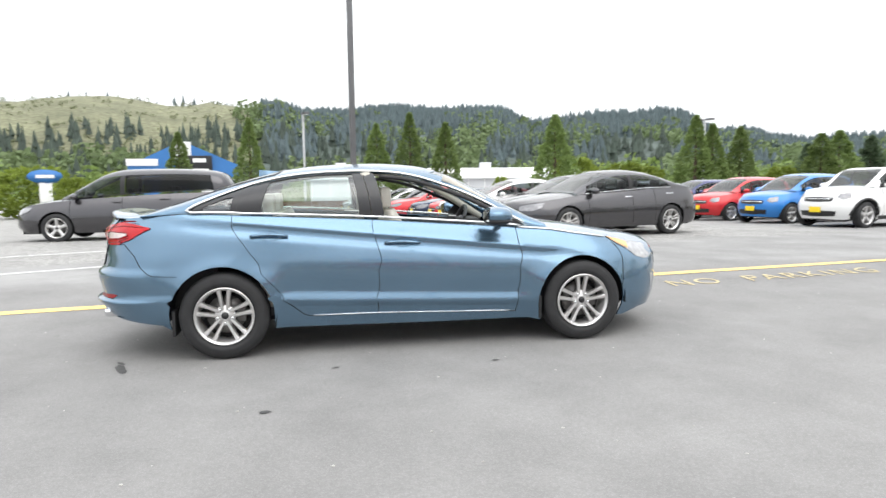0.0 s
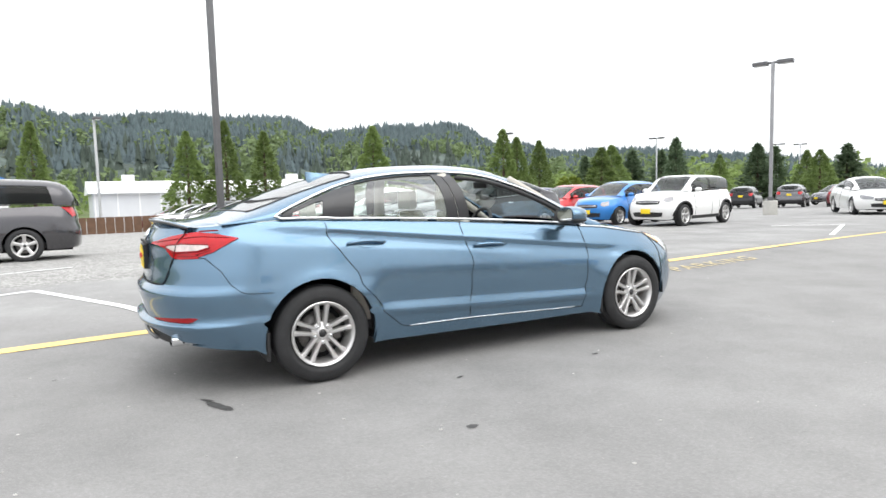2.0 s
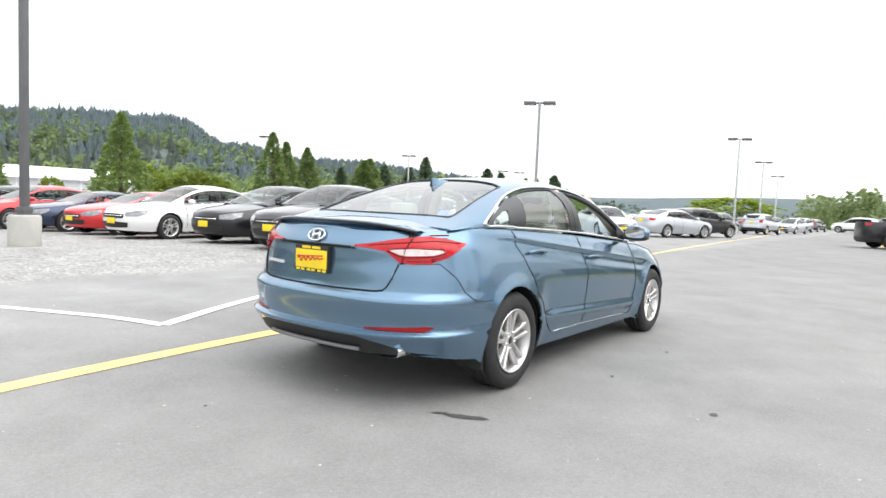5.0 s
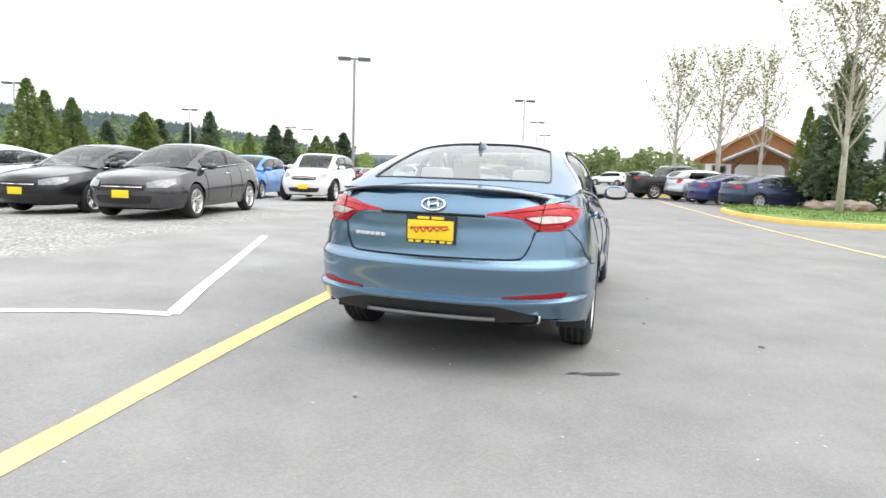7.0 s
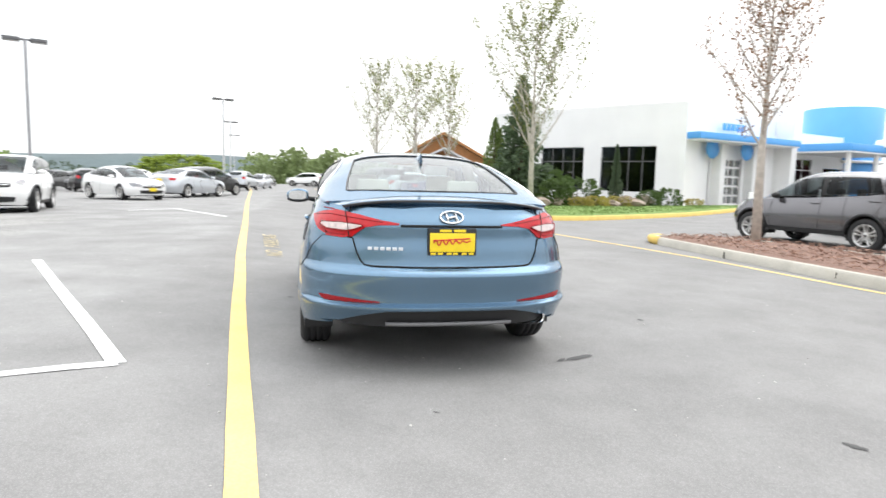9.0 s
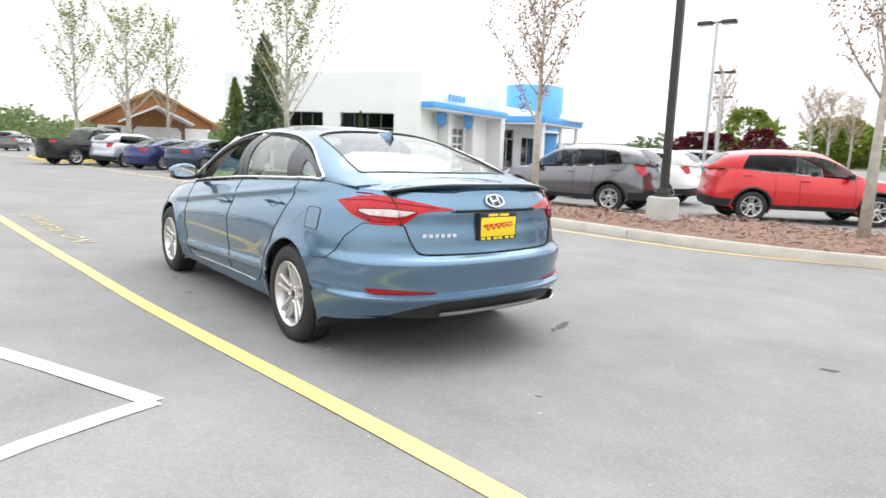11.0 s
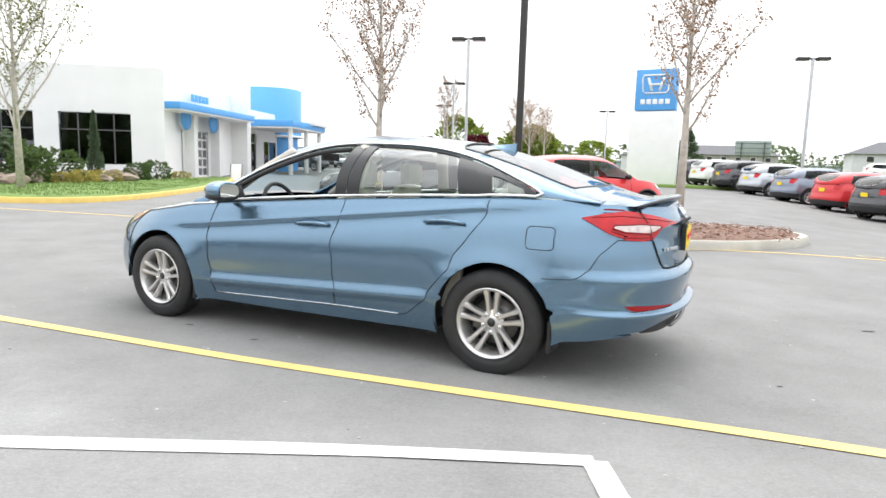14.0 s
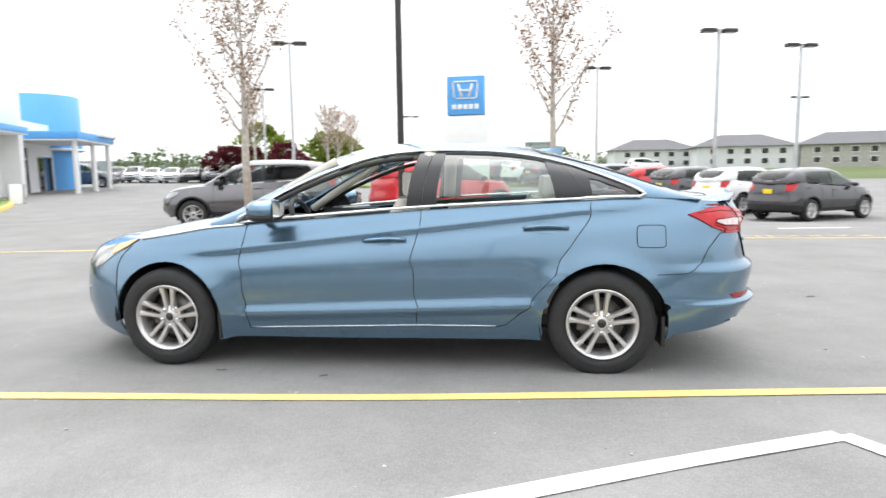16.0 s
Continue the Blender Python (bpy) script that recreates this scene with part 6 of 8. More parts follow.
street_lamp(-0.03, 11.1, 110, 7.6, M_GREYPOLE)
# mid grey: a weaker share of the same glare put into the colour
M_MIDPOLE = material("part_bleached_pole", (0.30, 0.30, 0.31), 0.5, 0.3, vary=0.1, scale=4)
street_lamp(22.8, 12.1, 112, 6.45, pole=M_MIDPOLE)
for ex, ey, az, d in ((-3.9, -3.96, 53.9, 57), (-3.9, -3.96, 41.2, 70), (-3.9, -3.96, 32.3, 92), (-5.93, -1.11, 28.7, 95), (-5.93, -1.11, 9.5, 50), (-5.93, -1.11, 8.3, 70), (-5.93, -1.11, 7.6, 92), (-0.59, -5.68, 92.4, 46)):
    px, py = polar(ex, ey, az, d)
    street_lamp(px, py, 112, 6.75 - g(px, py) * 0.5, heads=1 if abs(az - 92.4) < 1 else 2, pole=M_PALEPOLE)
street_lamp(1.5, -7.9, 100, 8.2, M_POLE, 2, True, None, "tall dark bronze lamp pole on a square concrete pier")
for ex, ey, az, d in ((-4.01, 3.62, -63.4, 30.0), (-4.01, 3.62, -63.2, 46), (-4.01, 3.62, -62.9, 63), (-4.01, 3.62, -77.3, 66), (-0.92, 4.7, -96.5, 38), (-0.92, 4.7, -106.1, 30), (-0.92, 4.7, -112.0, 35.5), (-0.92, 4.7, -112.1, 61)):
    px, py = polar(ex, ey, az, d)
    street_lamp(px, py, 15, 7.1 - g(px, py), M_POLE, 2, True, M_PALEPOLE, "lot lamp with dark twin heads, its pole paled for sky glare")


def island(name, outline, top, label, kerb_mat, height=0.15, width=0.16, edge_name="kerb"):
    """A raised bed with a stone kerb round it."""
    ctr = Vector((sum(p[0] for p in outline) / len(outline), sum(p[1] for p in outline) / len(outline)))
    pts = []
    n = len(outline)
    for i in range(n):   # round the outline
        p0, p1, p2, p3 = (Vector(outline[(i + k - 1) % n]) for k in range(4))
        for j in range(6):
            t = j / 6
            pts.append(0.5 * (2 * p1 + (p2 - p0) * t + (2 * p0 - 5 * p1 + 4 * p2 - p3) * t * t + (3 * p1 - p0 - 3 * p2 + p3) * t ** 3))
    m = len(pts)
    nor = []
    for i in range(m):
        d = (pts[(i + 1) % m] - pts[i - 1]).normalized()
        nor.append(Vector((-d.y, d.x)))
    if sum((ctr - p).dot(q) for p, q in zip(pts, nor)) < 0:
        nor = [-q for q in nor]
    bm = bmesh.new()
    rows = []
    for p, q in zip(pts, nor):
        z = g(p.x, p.y)
        rows.append([bm.verts.new((p.x + q.x * o, p.y + q.y * o, z + h)) for o, h in ((0, -0.02), (0.015, height - 0.03), (0.045, height), (width, height), (width, height - 0.06))])
    for i in range(m):
        a, b = rows[i], rows[(i + 1) % m]
        for k in range(4):
            bm.faces.new((a[k], b[k], b[k + 1], a[k + 1]))
    bmesh.ops.recalc_face_normals(bm, faces=bm.faces[:])
    bed = thing(name, label, "planting bed", None, kind="structure")
    part(edge_name, bm, kerb_mat, bed, "kerb round the bed")
    bm = bmesh.new()
    f = bm.faces.new([bm.verts.new((p.x + q.x * width, p.y + q.y * width, 0)) for p, q in zip(pts, nor)])
    xs, ys = [v.co.x for v in bm.verts], [v.co.y for v in bm.verts]
    for vals, no in ((steps(min(xs), max(xs), 0.5), (1, 0, 0)), (steps(min(ys), max(ys), 0.5), (0, 1, 0))):
        for t in vals:
            bmesh.ops.bisect_plane(bm, geom=bm.verts[:] + bm.edges[:] + bm.faces[:], plane_co=(no[0] * t, no[1] * t, 0), plane_no=no)
    for v in bm.verts:
        edge = any(len(e.link_faces) == 1 for e in v.link_edges)
        v.co.z = g(v.co.x, v.co.y) + height - 0.02 + (0 if edge else 0.05 + 0.03 * noise.noise((v.co.x, v.co.y, 0)))
    bmesh.ops.recalc_face_normals(bm, faces=bm.faces[:])
    part("bed_top", bm, top, bed)
    return pts, nor


M_MULCH = material("bark_mulch", (0.21, 0.13, 0.10), 0.95, vary=0.25, scale=5, bump=0.9, bump_scale=40, fine=0.5, fine_scale=45)
M_GRASS = material("lawn_grass", (0.16, 0.245, 0.06), 0.9, vary=0.2, scale=1.5, fine=0.3, fine_scale=90, bump=0.6, bump_scale=70)
M_KERBY = material("yellow_painted_kerb", (0.66, 0.47, 0.13), 0.7, vary=0.15, scale=4)
M_KERB = material("kerb_concrete", (0.44, 0.42, 0.37), 0.9, vary=0.15, scale=3, fine=0.12, fine_scale=60, bump=0.2, bump_scale=80)
mulch_out = [(6.45, -6.75), (5.95, -6.3), (4.2, -6.2), (1.9, -6.15), (-0.3, -6.2), (-2.3, -6.75), (-3.45, -7.9), (-3.85, -9.3), (-3.1, -10.4), (-1.4, -10.4), (0.8, -9.4), (3.2, -8.75), (5.6, -8.3), (6.4, -7.6)]
island("mulch_island", mulch_out, M_MULCH, "raised island of red-brown bark mulch with a concrete kerb", M_KERB)
grass_out = [(20.2, -4.6), (18.0, -4.35), (15.4, -4.8), (13.5, -5.9), (13.3, -7.8), (14.4, -10.2), (17.0, -14.5), (20.5, -19.5), (23.2, -22.0), (23.8, -20.2), (23.0, -16.5), (23.5, -13.5), (22.6, -10.5), (20.4, -9.0), (21.6, -6.2)]
island("grass_island", grass_out, M_GRASS, "raised lawn island with a yellow painted kerb", M_KERBY)
island("grass_island", [(42.5, -1.7), (36.0, -1.4), (34.8, -2.4), (35.5, -5.5), (40, -5.2)], M_GRASS, "far lawn island with a yellow painted kerb", M_KERBY)
# yellow nose of the mulch kerb and joints between kerb stones
for x, y in ((1.0, -6.165), (-1.4, -6.47), (3.4, -6.175)):
    part("kerb_joint", boxes((x - 0.004, x + 0.004, y - 0.003, y + 0.02, 0.0, 0.12)), M_DARK, bpy.data.objects["mulch_island"])
bm = bmesh.new()
tube([Vector((6.50, -6.78, 0.085)), Vector((6.36, -6.50, 0.085)), Vector((6.1, -6.36, 0.085)), Vector((5.7, -6.29, 0.085))], 0.09, 10, bm, flat=1.0)
part("painted_kerb", bm, M_KERBY, bpy.data.objects["mulch_island"], "yellow painted end of the kerb")
# bark chips and grass blades
bm = bmesh.new()
rng = random.Random(5)
for _ in range(5200):
    x, y = rng.uniform(-3.6, 6.2), rng.uniform(-10.2, -6.4)
    if y < -8.2 - 0.0 and x > 2 and y < -8.2 - 0.25 * (6 - x):
        continue
    if (x < -2.6 and (y > -7.3)) or (x < -1.9 and y > -6.95) or (x > 5.9 and y > -6.7):
        continue
    c = Vector((x, y, 0.185 + rng.uniform(-0.01, 0.03)))
    a, b = Vector((rng.uniform(-1, 1), rng.uniform(-1, 1), rng.uniform(-0.3, 0.3))).normalized(), Vector((rng.uniform(-1, 1), rng.uniform(-1, 1), rng.uniform(0, 1))).normalized()
    l, w = rng.uniform(0.02, 0.05), rng.uniform(0.006, 0.016)
    q = [bm.verts.new(c + a * l * i + b * w * j) for i, j in ((-1, -1), (1, -0.7), (1, 0.8), (-1, 1))]
    bm.faces.new(q)
tagged(part("bark_chips", bm, material("bark_chip", (0.27, 0.17, 0.13), 0.9, random_tint=0.7), smooth=False), "loose red-brown bark chips on the island", "mulch", kind="stuff")
bm = bmesh.new()
for _ in range(16000):
    x, y = rng.uniform(13.5, 22.5), rng.uniform(-21, -4.6)
    if y < -4.9 and x < 13.4 + max(0, (-y - 8.5) * 0.66) + 0.3:
        continue
    if x < 15.5 and y > -5.5 - (15.5 - x) * 0.2:
        continue
    z = g(x, y) + 0.17
    a = rng.uniform(0, 6.3)
    h = rng.uniform(0.04, 0.09)
    d = Vector((math.cos(a), math.sin(a), 0)) * 0.012
    lean = Vector((rng.uniform(-0.03, 0.03), rng.uniform(-0.03, 0.03), h))
    p = Vector((x, y, z))
    bm.faces.new([bm.verts.new(v) for v in (p - d, p + d, p + lean)])
tagged(part("grass_blades", bm, material("grass_blade", (0.165, 0.26, 0.06), 0.8, random_tint=0.4), smooth=False), "short mown grass blades on the island", "grass", kind="stuff")

# trees
M_BARK = material("grey_bark", (0.48, 0.44, 0.39), 0.9, vary=0.25, scale=9, bump=0.6, bump_scale=40)
M_DARKBARK = material("brown_bark", (0.10, 0.07, 0.05), 0.9, vary=0.2, scale=9)


def leaf_mat(name, c, tint=0.35, thin=True):
    m = material(name, c, 0.6, random_tint=tint, spec=0.3)
    if not thin:
        return m
    nt = m.node_tree
    b = nt.nodes["Principled BSDF"]
    through_leaf = nt.nodes.new("ShaderNodeBsdfTranslucent")
    nt.links.new(b.inputs["Base Color"].links[0].from_socket, through_leaf.inputs[0])
    mx = nt.nodes.new("ShaderNodeMixShader")
    mx.inputs[0].default_value = 0.4
    nt.links.new(b.outputs[0], mx.inputs[1])
    nt.links.new(through_leaf.outputs[0], mx.inputs[2])
    nt.links.new(mx.outputs[0], nt.nodes["Material Output"].inputs[0])
    return m


M_CEDAR = leaf_mat("cedar_leaves", (0.19, 0.26, 0.085))
M_CEDAR2 = leaf_mat("dark_fir_needles", (0.125, 0.175, 0.10))
M_BUD = leaf_mat("young_green_leaves", (0.20, 0.22, 0.06))
M_BUDRED = leaf_mat("reddish_spring_leaves", (0.34, 0.21, 0.13))
M_PLUM = leaf_mat("dark_red_leaves", (0.10, 0.012, 0.02))
M_LIME = leaf_mat("bright_green_leaves", (0.22, 0.28, 0.05))
M_SHRUB = leaf_mat("shrub_leaves", (0.085, 0.135, 0.04))
M_GOLD = leaf_mat("golden_shrub_leaves", (0.42, 0.36, 0.10))


def spray(bm, rng, p, out, size, n):
    """A clump of small leaf blades that hang outwards."""
    for _ in range(n):
        d = (out + Vector((rng.uniform(-1, 1), rng.uniform(-1, 1), rng.uniform(-0.9, 0.6))) * 0.8).normalized()
        s = d.cross(Vector((rng.uniform(-1, 1), rng.uniform(-1, 1), rng.uniform(-1, 1)))).normalized()
        l = size * rng.uniform(0.6, 1.3)
        w = l * 0.26
        q = p + Vector((rng.uniform(-1, 1), rng.uniform(-1, 1), rng.uniform(-1, 1))) * size * 0.5
        bm.faces.new([bm.verts.new(v) for v in (q - s * w * 0.4, q + d * l * 0.5 - s * w, q + d * l, q + d * l * 0.5 + s * w)])


def conifer_mesh(seed, h, r, mat, dense_n=1.0, open_=0.0, size=0.22):
    rng = random.Random(seed)
    bt = tube([Vector((0, 0, -0.3)), Vector((0.02, 0, h * 0.5)), Vector((0, 0, h * 0.98))], h * 0.022 + 0.03, 8, r_end=0.012)
    bc = bmesh.new()
    n = int(520 * dense_n)
    for i in range(n):
        t = rng.random() ** 0.8
        z = h * (0.05 + 0.95 * t)
        prof = (1 - t) ** 0.85 * (0.82 + 0.25 * noise.noise((seed, t * 9, 0)))
        a = rng.uniform(0, 6.283)
        rr = r * prof * (1 + 0.28 * noise.noise((math.cos(a) * 1.6 + seed, math.sin(a) * 1.6, t * 7)))
        k = rng.uniform(0.62 - open_, 1.0)
        out = Vector((math.cos(a), math.sin(a), -0.25 + 0.9 * t))
        spray(bc, rng, Vector((math.cos(a) * rr * k, math.sin(a) * rr * k, z - 0.12 * rr * k)), out, size * (0.65 + 0.6 * (1 - t)), 7)
    return bt, bc


def tree(name, label, meshes, x, y, z=None, scale=1.0, turn=0.0, mats=(None, None), cat="tree", group=""):
    th = thing(name, label, cat, pose(x, y, g(x, y) if z is None else z, 0, 0, turn), group)
    bt, bc = meshes
    part("trunk", bt, mats[0] or M_DARKBARK, th, "tapered trunk")
    part("crown", bc, mats[1], th, "leafy crown", smooth=False)
    th.scale = (scale, scale, scale)
    return th


def put(ob, x, y, s, turn, z=None, wide=1.0):
    o = copy_thing(ob, pose(x, y, g(x, y) if z is None else z, 0, 0, turn))
    o.scale = (s * wide, s * wide, s)
    return o


cone_a = tree("cedar_tree", "dense green pyramid cedar at the edge of the lot", conifer_mesh(1, 6.4, 2.25, M_CEDAR, 2.2), 2.4, 37.2, mats=(M_DARKBARK, M_CEDAR), scale=0.93)
cone_b = tree("cedar_tree", "dense green pyramid cedar at the edge of the lot", conifer_mesh(2, 6.6, 1.95, M_CEDAR, 1.9), 4.6, 36.6, mats=(M_DARKBARK, M_CEDAR))
fir_a = tree("fir_tree", "dark green fir with gappy boughs", conifer_mesh(3, 7.0, 2.2, M_CEDAR2, 1.5, 0.4, 0.30), 23.9, -9.4, mats=(M_DARKBARK, M_CEDAR2), scale=0.9)
for ex, ey, az, el, d, ob, wide in ((-0.59, -5.68, 102.7, 4.69, 38, cone_a, 0.8), (-0.59, -5.68, 97.0, 5.74, 40, cone_b, 0.8), (-0.59, -5.68, 79.8, 5.43, 43, cone_b, 0.9), (-0.59, -5.68, 70.0, 6.11, 48.5, cone_a, 0.95),
                           (-0.59, -5.68, 58.3, 5.35, 47, cone_b, 1), (-0.59, -5.68, 57.0, 4.64, 48, cone_b, 1), (-0.59, -5.68, 54.9, 4.49, 50, cone_a, 0.9), (-0.59, -5.68, 49.2, 3.67, 55, cone_a, 1.3),
                           (-5.93, -1.11, 41.7, 3.8, 64, cone_a, 1.3), (-5.93, -1.11, 36.8, 4.11, 70, fir_a, 1), (-5.93, -1.11, 33.6, 2.6, 74, cone_a, 1.0), (-5.93, -1.11, 31.5, 3.3, 90, fir_a, 1.3), (-5.93, -1.11, 30.3, 3.0, 92, fir_a, 1.3), (-5.93, -1.11, 28.0, 2.5, 88, cone_b, 1.2), (-5.93, -1.11, 27.0, 2.6, 85, cone_a, 1.3), (-5.93, -1.11, 25.6, 2.9, 95, fir_a, 1.5), (-5.93, -1.11, 44.5, 2.9, 72, fir_a, 1.2), (-0.59, -5.68, 46.0, 3.3, 75, fir_a, 1.3), (-0.59, -5.68, 43.5, 3.2, 78, fir_a, 1.2)):
    px, py = polar(ex, ey, az, d)
    top_z = 1.26 + d * math.tan(radians(el))
    gz = g(px, py)
    put(ob, px, py, (top_z - gz) / (6.45 if ob is not fir_a else 7.0), az * 37 % 360, wide=wide * 1.22)


def bare_tree_mesh(seed, h, spread, leaf, leaves=2600, first=0.28, vase=0.5, limbs=13):
    """A young maple: a straight trunk, rising limbs, thin twigs and scattered spring leaves."""
    rng = random.Random(seed)
    bt, bc = bmesh.new(), bmesh.new()
    tube([Vector((0, 0, -0.1)), Vector((0.02, 0.01, h * 0.3)), Vector((-0.02, 0.02, h * 0.6)), Vector((0.02, 0, h))], 0.015 * h + 0.02, 10, bt, 0.012)
    tips = []
    for i in range(limbs):
        t = first + (0.93 - first) * (i / limbs) ** 0.9
        a = i * 2.4 + rng.uniform(-0.4, 0.4)
        ln = spread * (1 - 0.55 * abs(t - 0.45)) * rng.uniform(0.75, 1.1) * (1.05 - t * 0.55)
        p = Vector((0, 0, h * t))
        d = Vector((math.cos(a) * (1 - vase), math.sin(a) * (1 - vase), vase + 0.25)).normalized()
        pts = [p]
        for k in range(5):
            d = (d + Vector((rng.uniform(-0.13, 0.13), rng.uniform(-0.13, 0.13), 0.07))).normalized()
            p = p + d * ln / 4
            pts.append(p)
        tube(pts, 0.028 * (1.1 - t) * h / 6 + 0.008, 6, bt, 0.006)
        for k in range(1, 6):
            for _ in range(3):
                q = pts[k]
                e = (d + Vector((rng.uniform(-1, 1), rng.uniform(-1, 1), rng.uniform(-0.2, 0.9)))).normalized()
                tw = [q, q + e * ln * 0.16, q + (e + Vector((0, 0, 0.25))) * ln * 0.30]
                tube(tw, 0.007, 4, bt, 0.003)
                tips.append((tw[1], tw[2]))
        tips.append((pts[-2], pts[-1]))
    for _ in range(leaves):
        a, b = rng.choice(tips)
        q = a.lerp(b, rng.uniform(0, 1.15)) + Vector((rng.uniform(-1, 1), rng.uniform(-1, 1), rng.uniform(-1, 1))) * 0.09
        spray(bc, rng, q, Vector((0, 0, -0.2)), leaf, 1)
    return bt, bc


maple_a = tree("maple_tree", "young maple with pale trunk and sparse green spring leaves", bare_tree_mesh(21, 7.4, 4.1, 0.10, 7000, 0.20, 0.48, 24), 18.1, -7.9, mats=(M_BARK, M_BUD), z=0.15)
maple_far = tree("maple_tree", "slender pale tree with thin spring leaves far down the lane", bare_tree_mesh(23, 7.4, 3.0, 0.10, 3800, 0.24, 0.48, 22), 39.9, -3.9, mats=(M_BARK, M_BUD), scale=1.22)
maple_b = tree("maple_tree", "slim young tree with sparse reddish leaves on the mulch island", bare_tree_mesh(22, 5.4, 1.85, 0.07, 3600, 0.34, 0.44, 20), 4.75, -7.85, mats=(M_BARK, M_BUDRED), z=0.15)
o = put(maple_b, -1.55, -8.8, 0.98, 130, 0.15)
for ex, ey, az, el, d, ob, w in ((-5.93, -1.11, -6.9, 9.7, 44, maple_far, 1.25), (-5.93, -1.11, -10.0, 9.4, 46, maple_far, 0.95), (-4.01, 3.62, -63.0, 7.3, 55, maple_b, 0.9), (-4.01, 3.62, -69.5, 5.7, 60, maple_b, 1.2), (-4.01, 3.62, -70.6, 5.5, 64, maple_b, 1.2), (-4.01, 3.62, -72.0, 5.0, 68, maple_b, 1.0)):
    px, py = polar(ex, ey, az, d)
    gz = g(px, py)
    s = (1.25 + d * math.tan(radians(el)) - gz) / (5.4 if ob is maple_b else 7.4)
    put(ob, px, py, s, az * 53 % 360, wide=w)


def bush_mesh(seed, r, h, n=160, size=0.13, leaves=8):
    rng = random.Random(seed)
    bt = tube([Vector((0, 0, -0.05)), Vector((0, 0, h * 0.5))], 0.03, 6, r_end=0.015)
    bc = bmesh.new()
    for _ in range(n):
        a, t = rng.uniform(0, 6.283), rng.random()
        k = rng.uniform(0.65, 1.0)
        rr = r * math.sin(math.pi * (0.12 + 0.80 * t)) ** 0.7 * (1 + 0.35 * noise.noise((math.cos(a) * 1.5 + seed, math.sin(a) * 1.5, t * 3)))
        spray(bc, rng, Vector((math.cos(a) * rr * k, math.sin(a) * rr * k, h * (0.04 + 0.92 * t))), Vector((math.cos(a), math.sin(a), 0.5)), size, leaves)
    return bt, bc


plum = tree("plum_tree", "round dark red-leaved tree across the lot", bush_mesh(31, 1.6, 3.2, 260, 0.3, 8), 24.5, -52, mats=(M_DARKBARK, M_PLUM))
green = tree("leafy_tree", "rounded bright green tree in spring leaf", bush_mesh(32, 2.2, 4.2, 300, 0.4, 8), 20.0, 46, mats=(M_DARKBARK, M_LIME))
for az, d, s in ((-61.2, 62, 1.15), (-60.4, 64, 1.0), (-65.9, 62, 1.25), (-66.8, 65, 1.0)):
    px, py = polar(-4.01, 3.62, az, d)
    put(plum, px, py, s * 0.9, az * 77 % 360)
for ex, ey, az, d, s, w in ((-0.59, -5.68, 64, 55, 0.85, 1.2), (-0.59, -5.68, 62.5, 57, 0.8, 1.1), (-0.59, -5.68, 51.8, 60, 0.75, 1), (-0.59, -5.68, 110.5, 44, 0.6, 0.8), (-0.59, -5.68, 107.2, 46, 0.7, 0.9), (-0.59, -5.68, 112.8, 50, 0.8, 1.5), (-3.9, -3.96, 70.4, 48, 0.6, 0.6), (-3.9, -3.96, 39.0, 80, 0.85, 0.7), (-3.9, -3.96, 12.5, 140, 1.3, 3.0), (-4.01, 3.62, -64.6, 85, 1.6, 0.9), (-4.01, 3.62, -70.9, 90, 1.4, 1.1), (-4.01, 3.62, -72.0, 92, 1.2, 1.2), (-4.01, 3.62, -76.5, 85, 0.9, 1.2), (-0.92, 4.7, -73.3, 95, 1.2, 1.3), (-4.01, 3.62, -82.0, 90, 0.6, 1.4)):
    px, py = polar(ex, ey, az, d)
    put(green, px, py, s, az * 91 % 360, wide=w)
px, py = polar(-4.01, 3.62, -84.3, 80)
put(fir_a, px, py, 0.75, 20, wide=1.6)

# planting by the showroom
shrub = tree("shrub", "rounded dark green shrub among rocks", bush_mesh(41, 0.55, 0.95, 120, 0.13, 8), 22.6, -15.8, mats=(M_DARKBARK, M_SHRUB), cat="shrub")
gold = tree("shrub", "low golden-green shrub among rocks", bush_mesh(42, 0.6, 0.65, 120, 0.12, 8), 21.8, -12.6, mats=(M_DARKBARK, M_GOLD), cat="shrub")
for x, y, s, ob, w in ((23.1, -17.2, 1.1, shrub, 1), (22.0, -10.6, 1.5, shrub, 1), (23.2, -12.2, 1.6, shrub, 1.2), (24.6, -11.0, 2.0, shrub, 1), (22.3, -14.0, 1.0, gold, 1), (23.0, -18.6, 0.8, gold, 0.9), (21.4, -11.6, 0.9, gold, 1.1), (26.0, -10.0, 2.2, shrub, 1)):
    put(ob, x, y, s, x * 100 % 360, wide=w)
slim = put(fir_a, 23.9, -14.6, 0.46, 70, wide=0.5)
for x, y, s, w in ((24.8, -8.3, 0.66, 0.8), (25.9, -8.9, 0.6, 0.8), (25.0, -9.9, 0.62, 0.7)):
    put(cone_b, x, y, s, x * 70 % 360, wide=w)
M_ROCK = material("basalt_boulder", (0.26, 0.21, 0.17), 0.9, vary=0.25, scale=3, bump=0.7, bump_scale=18, random_tint=0.25)
rng = random.Random(9)
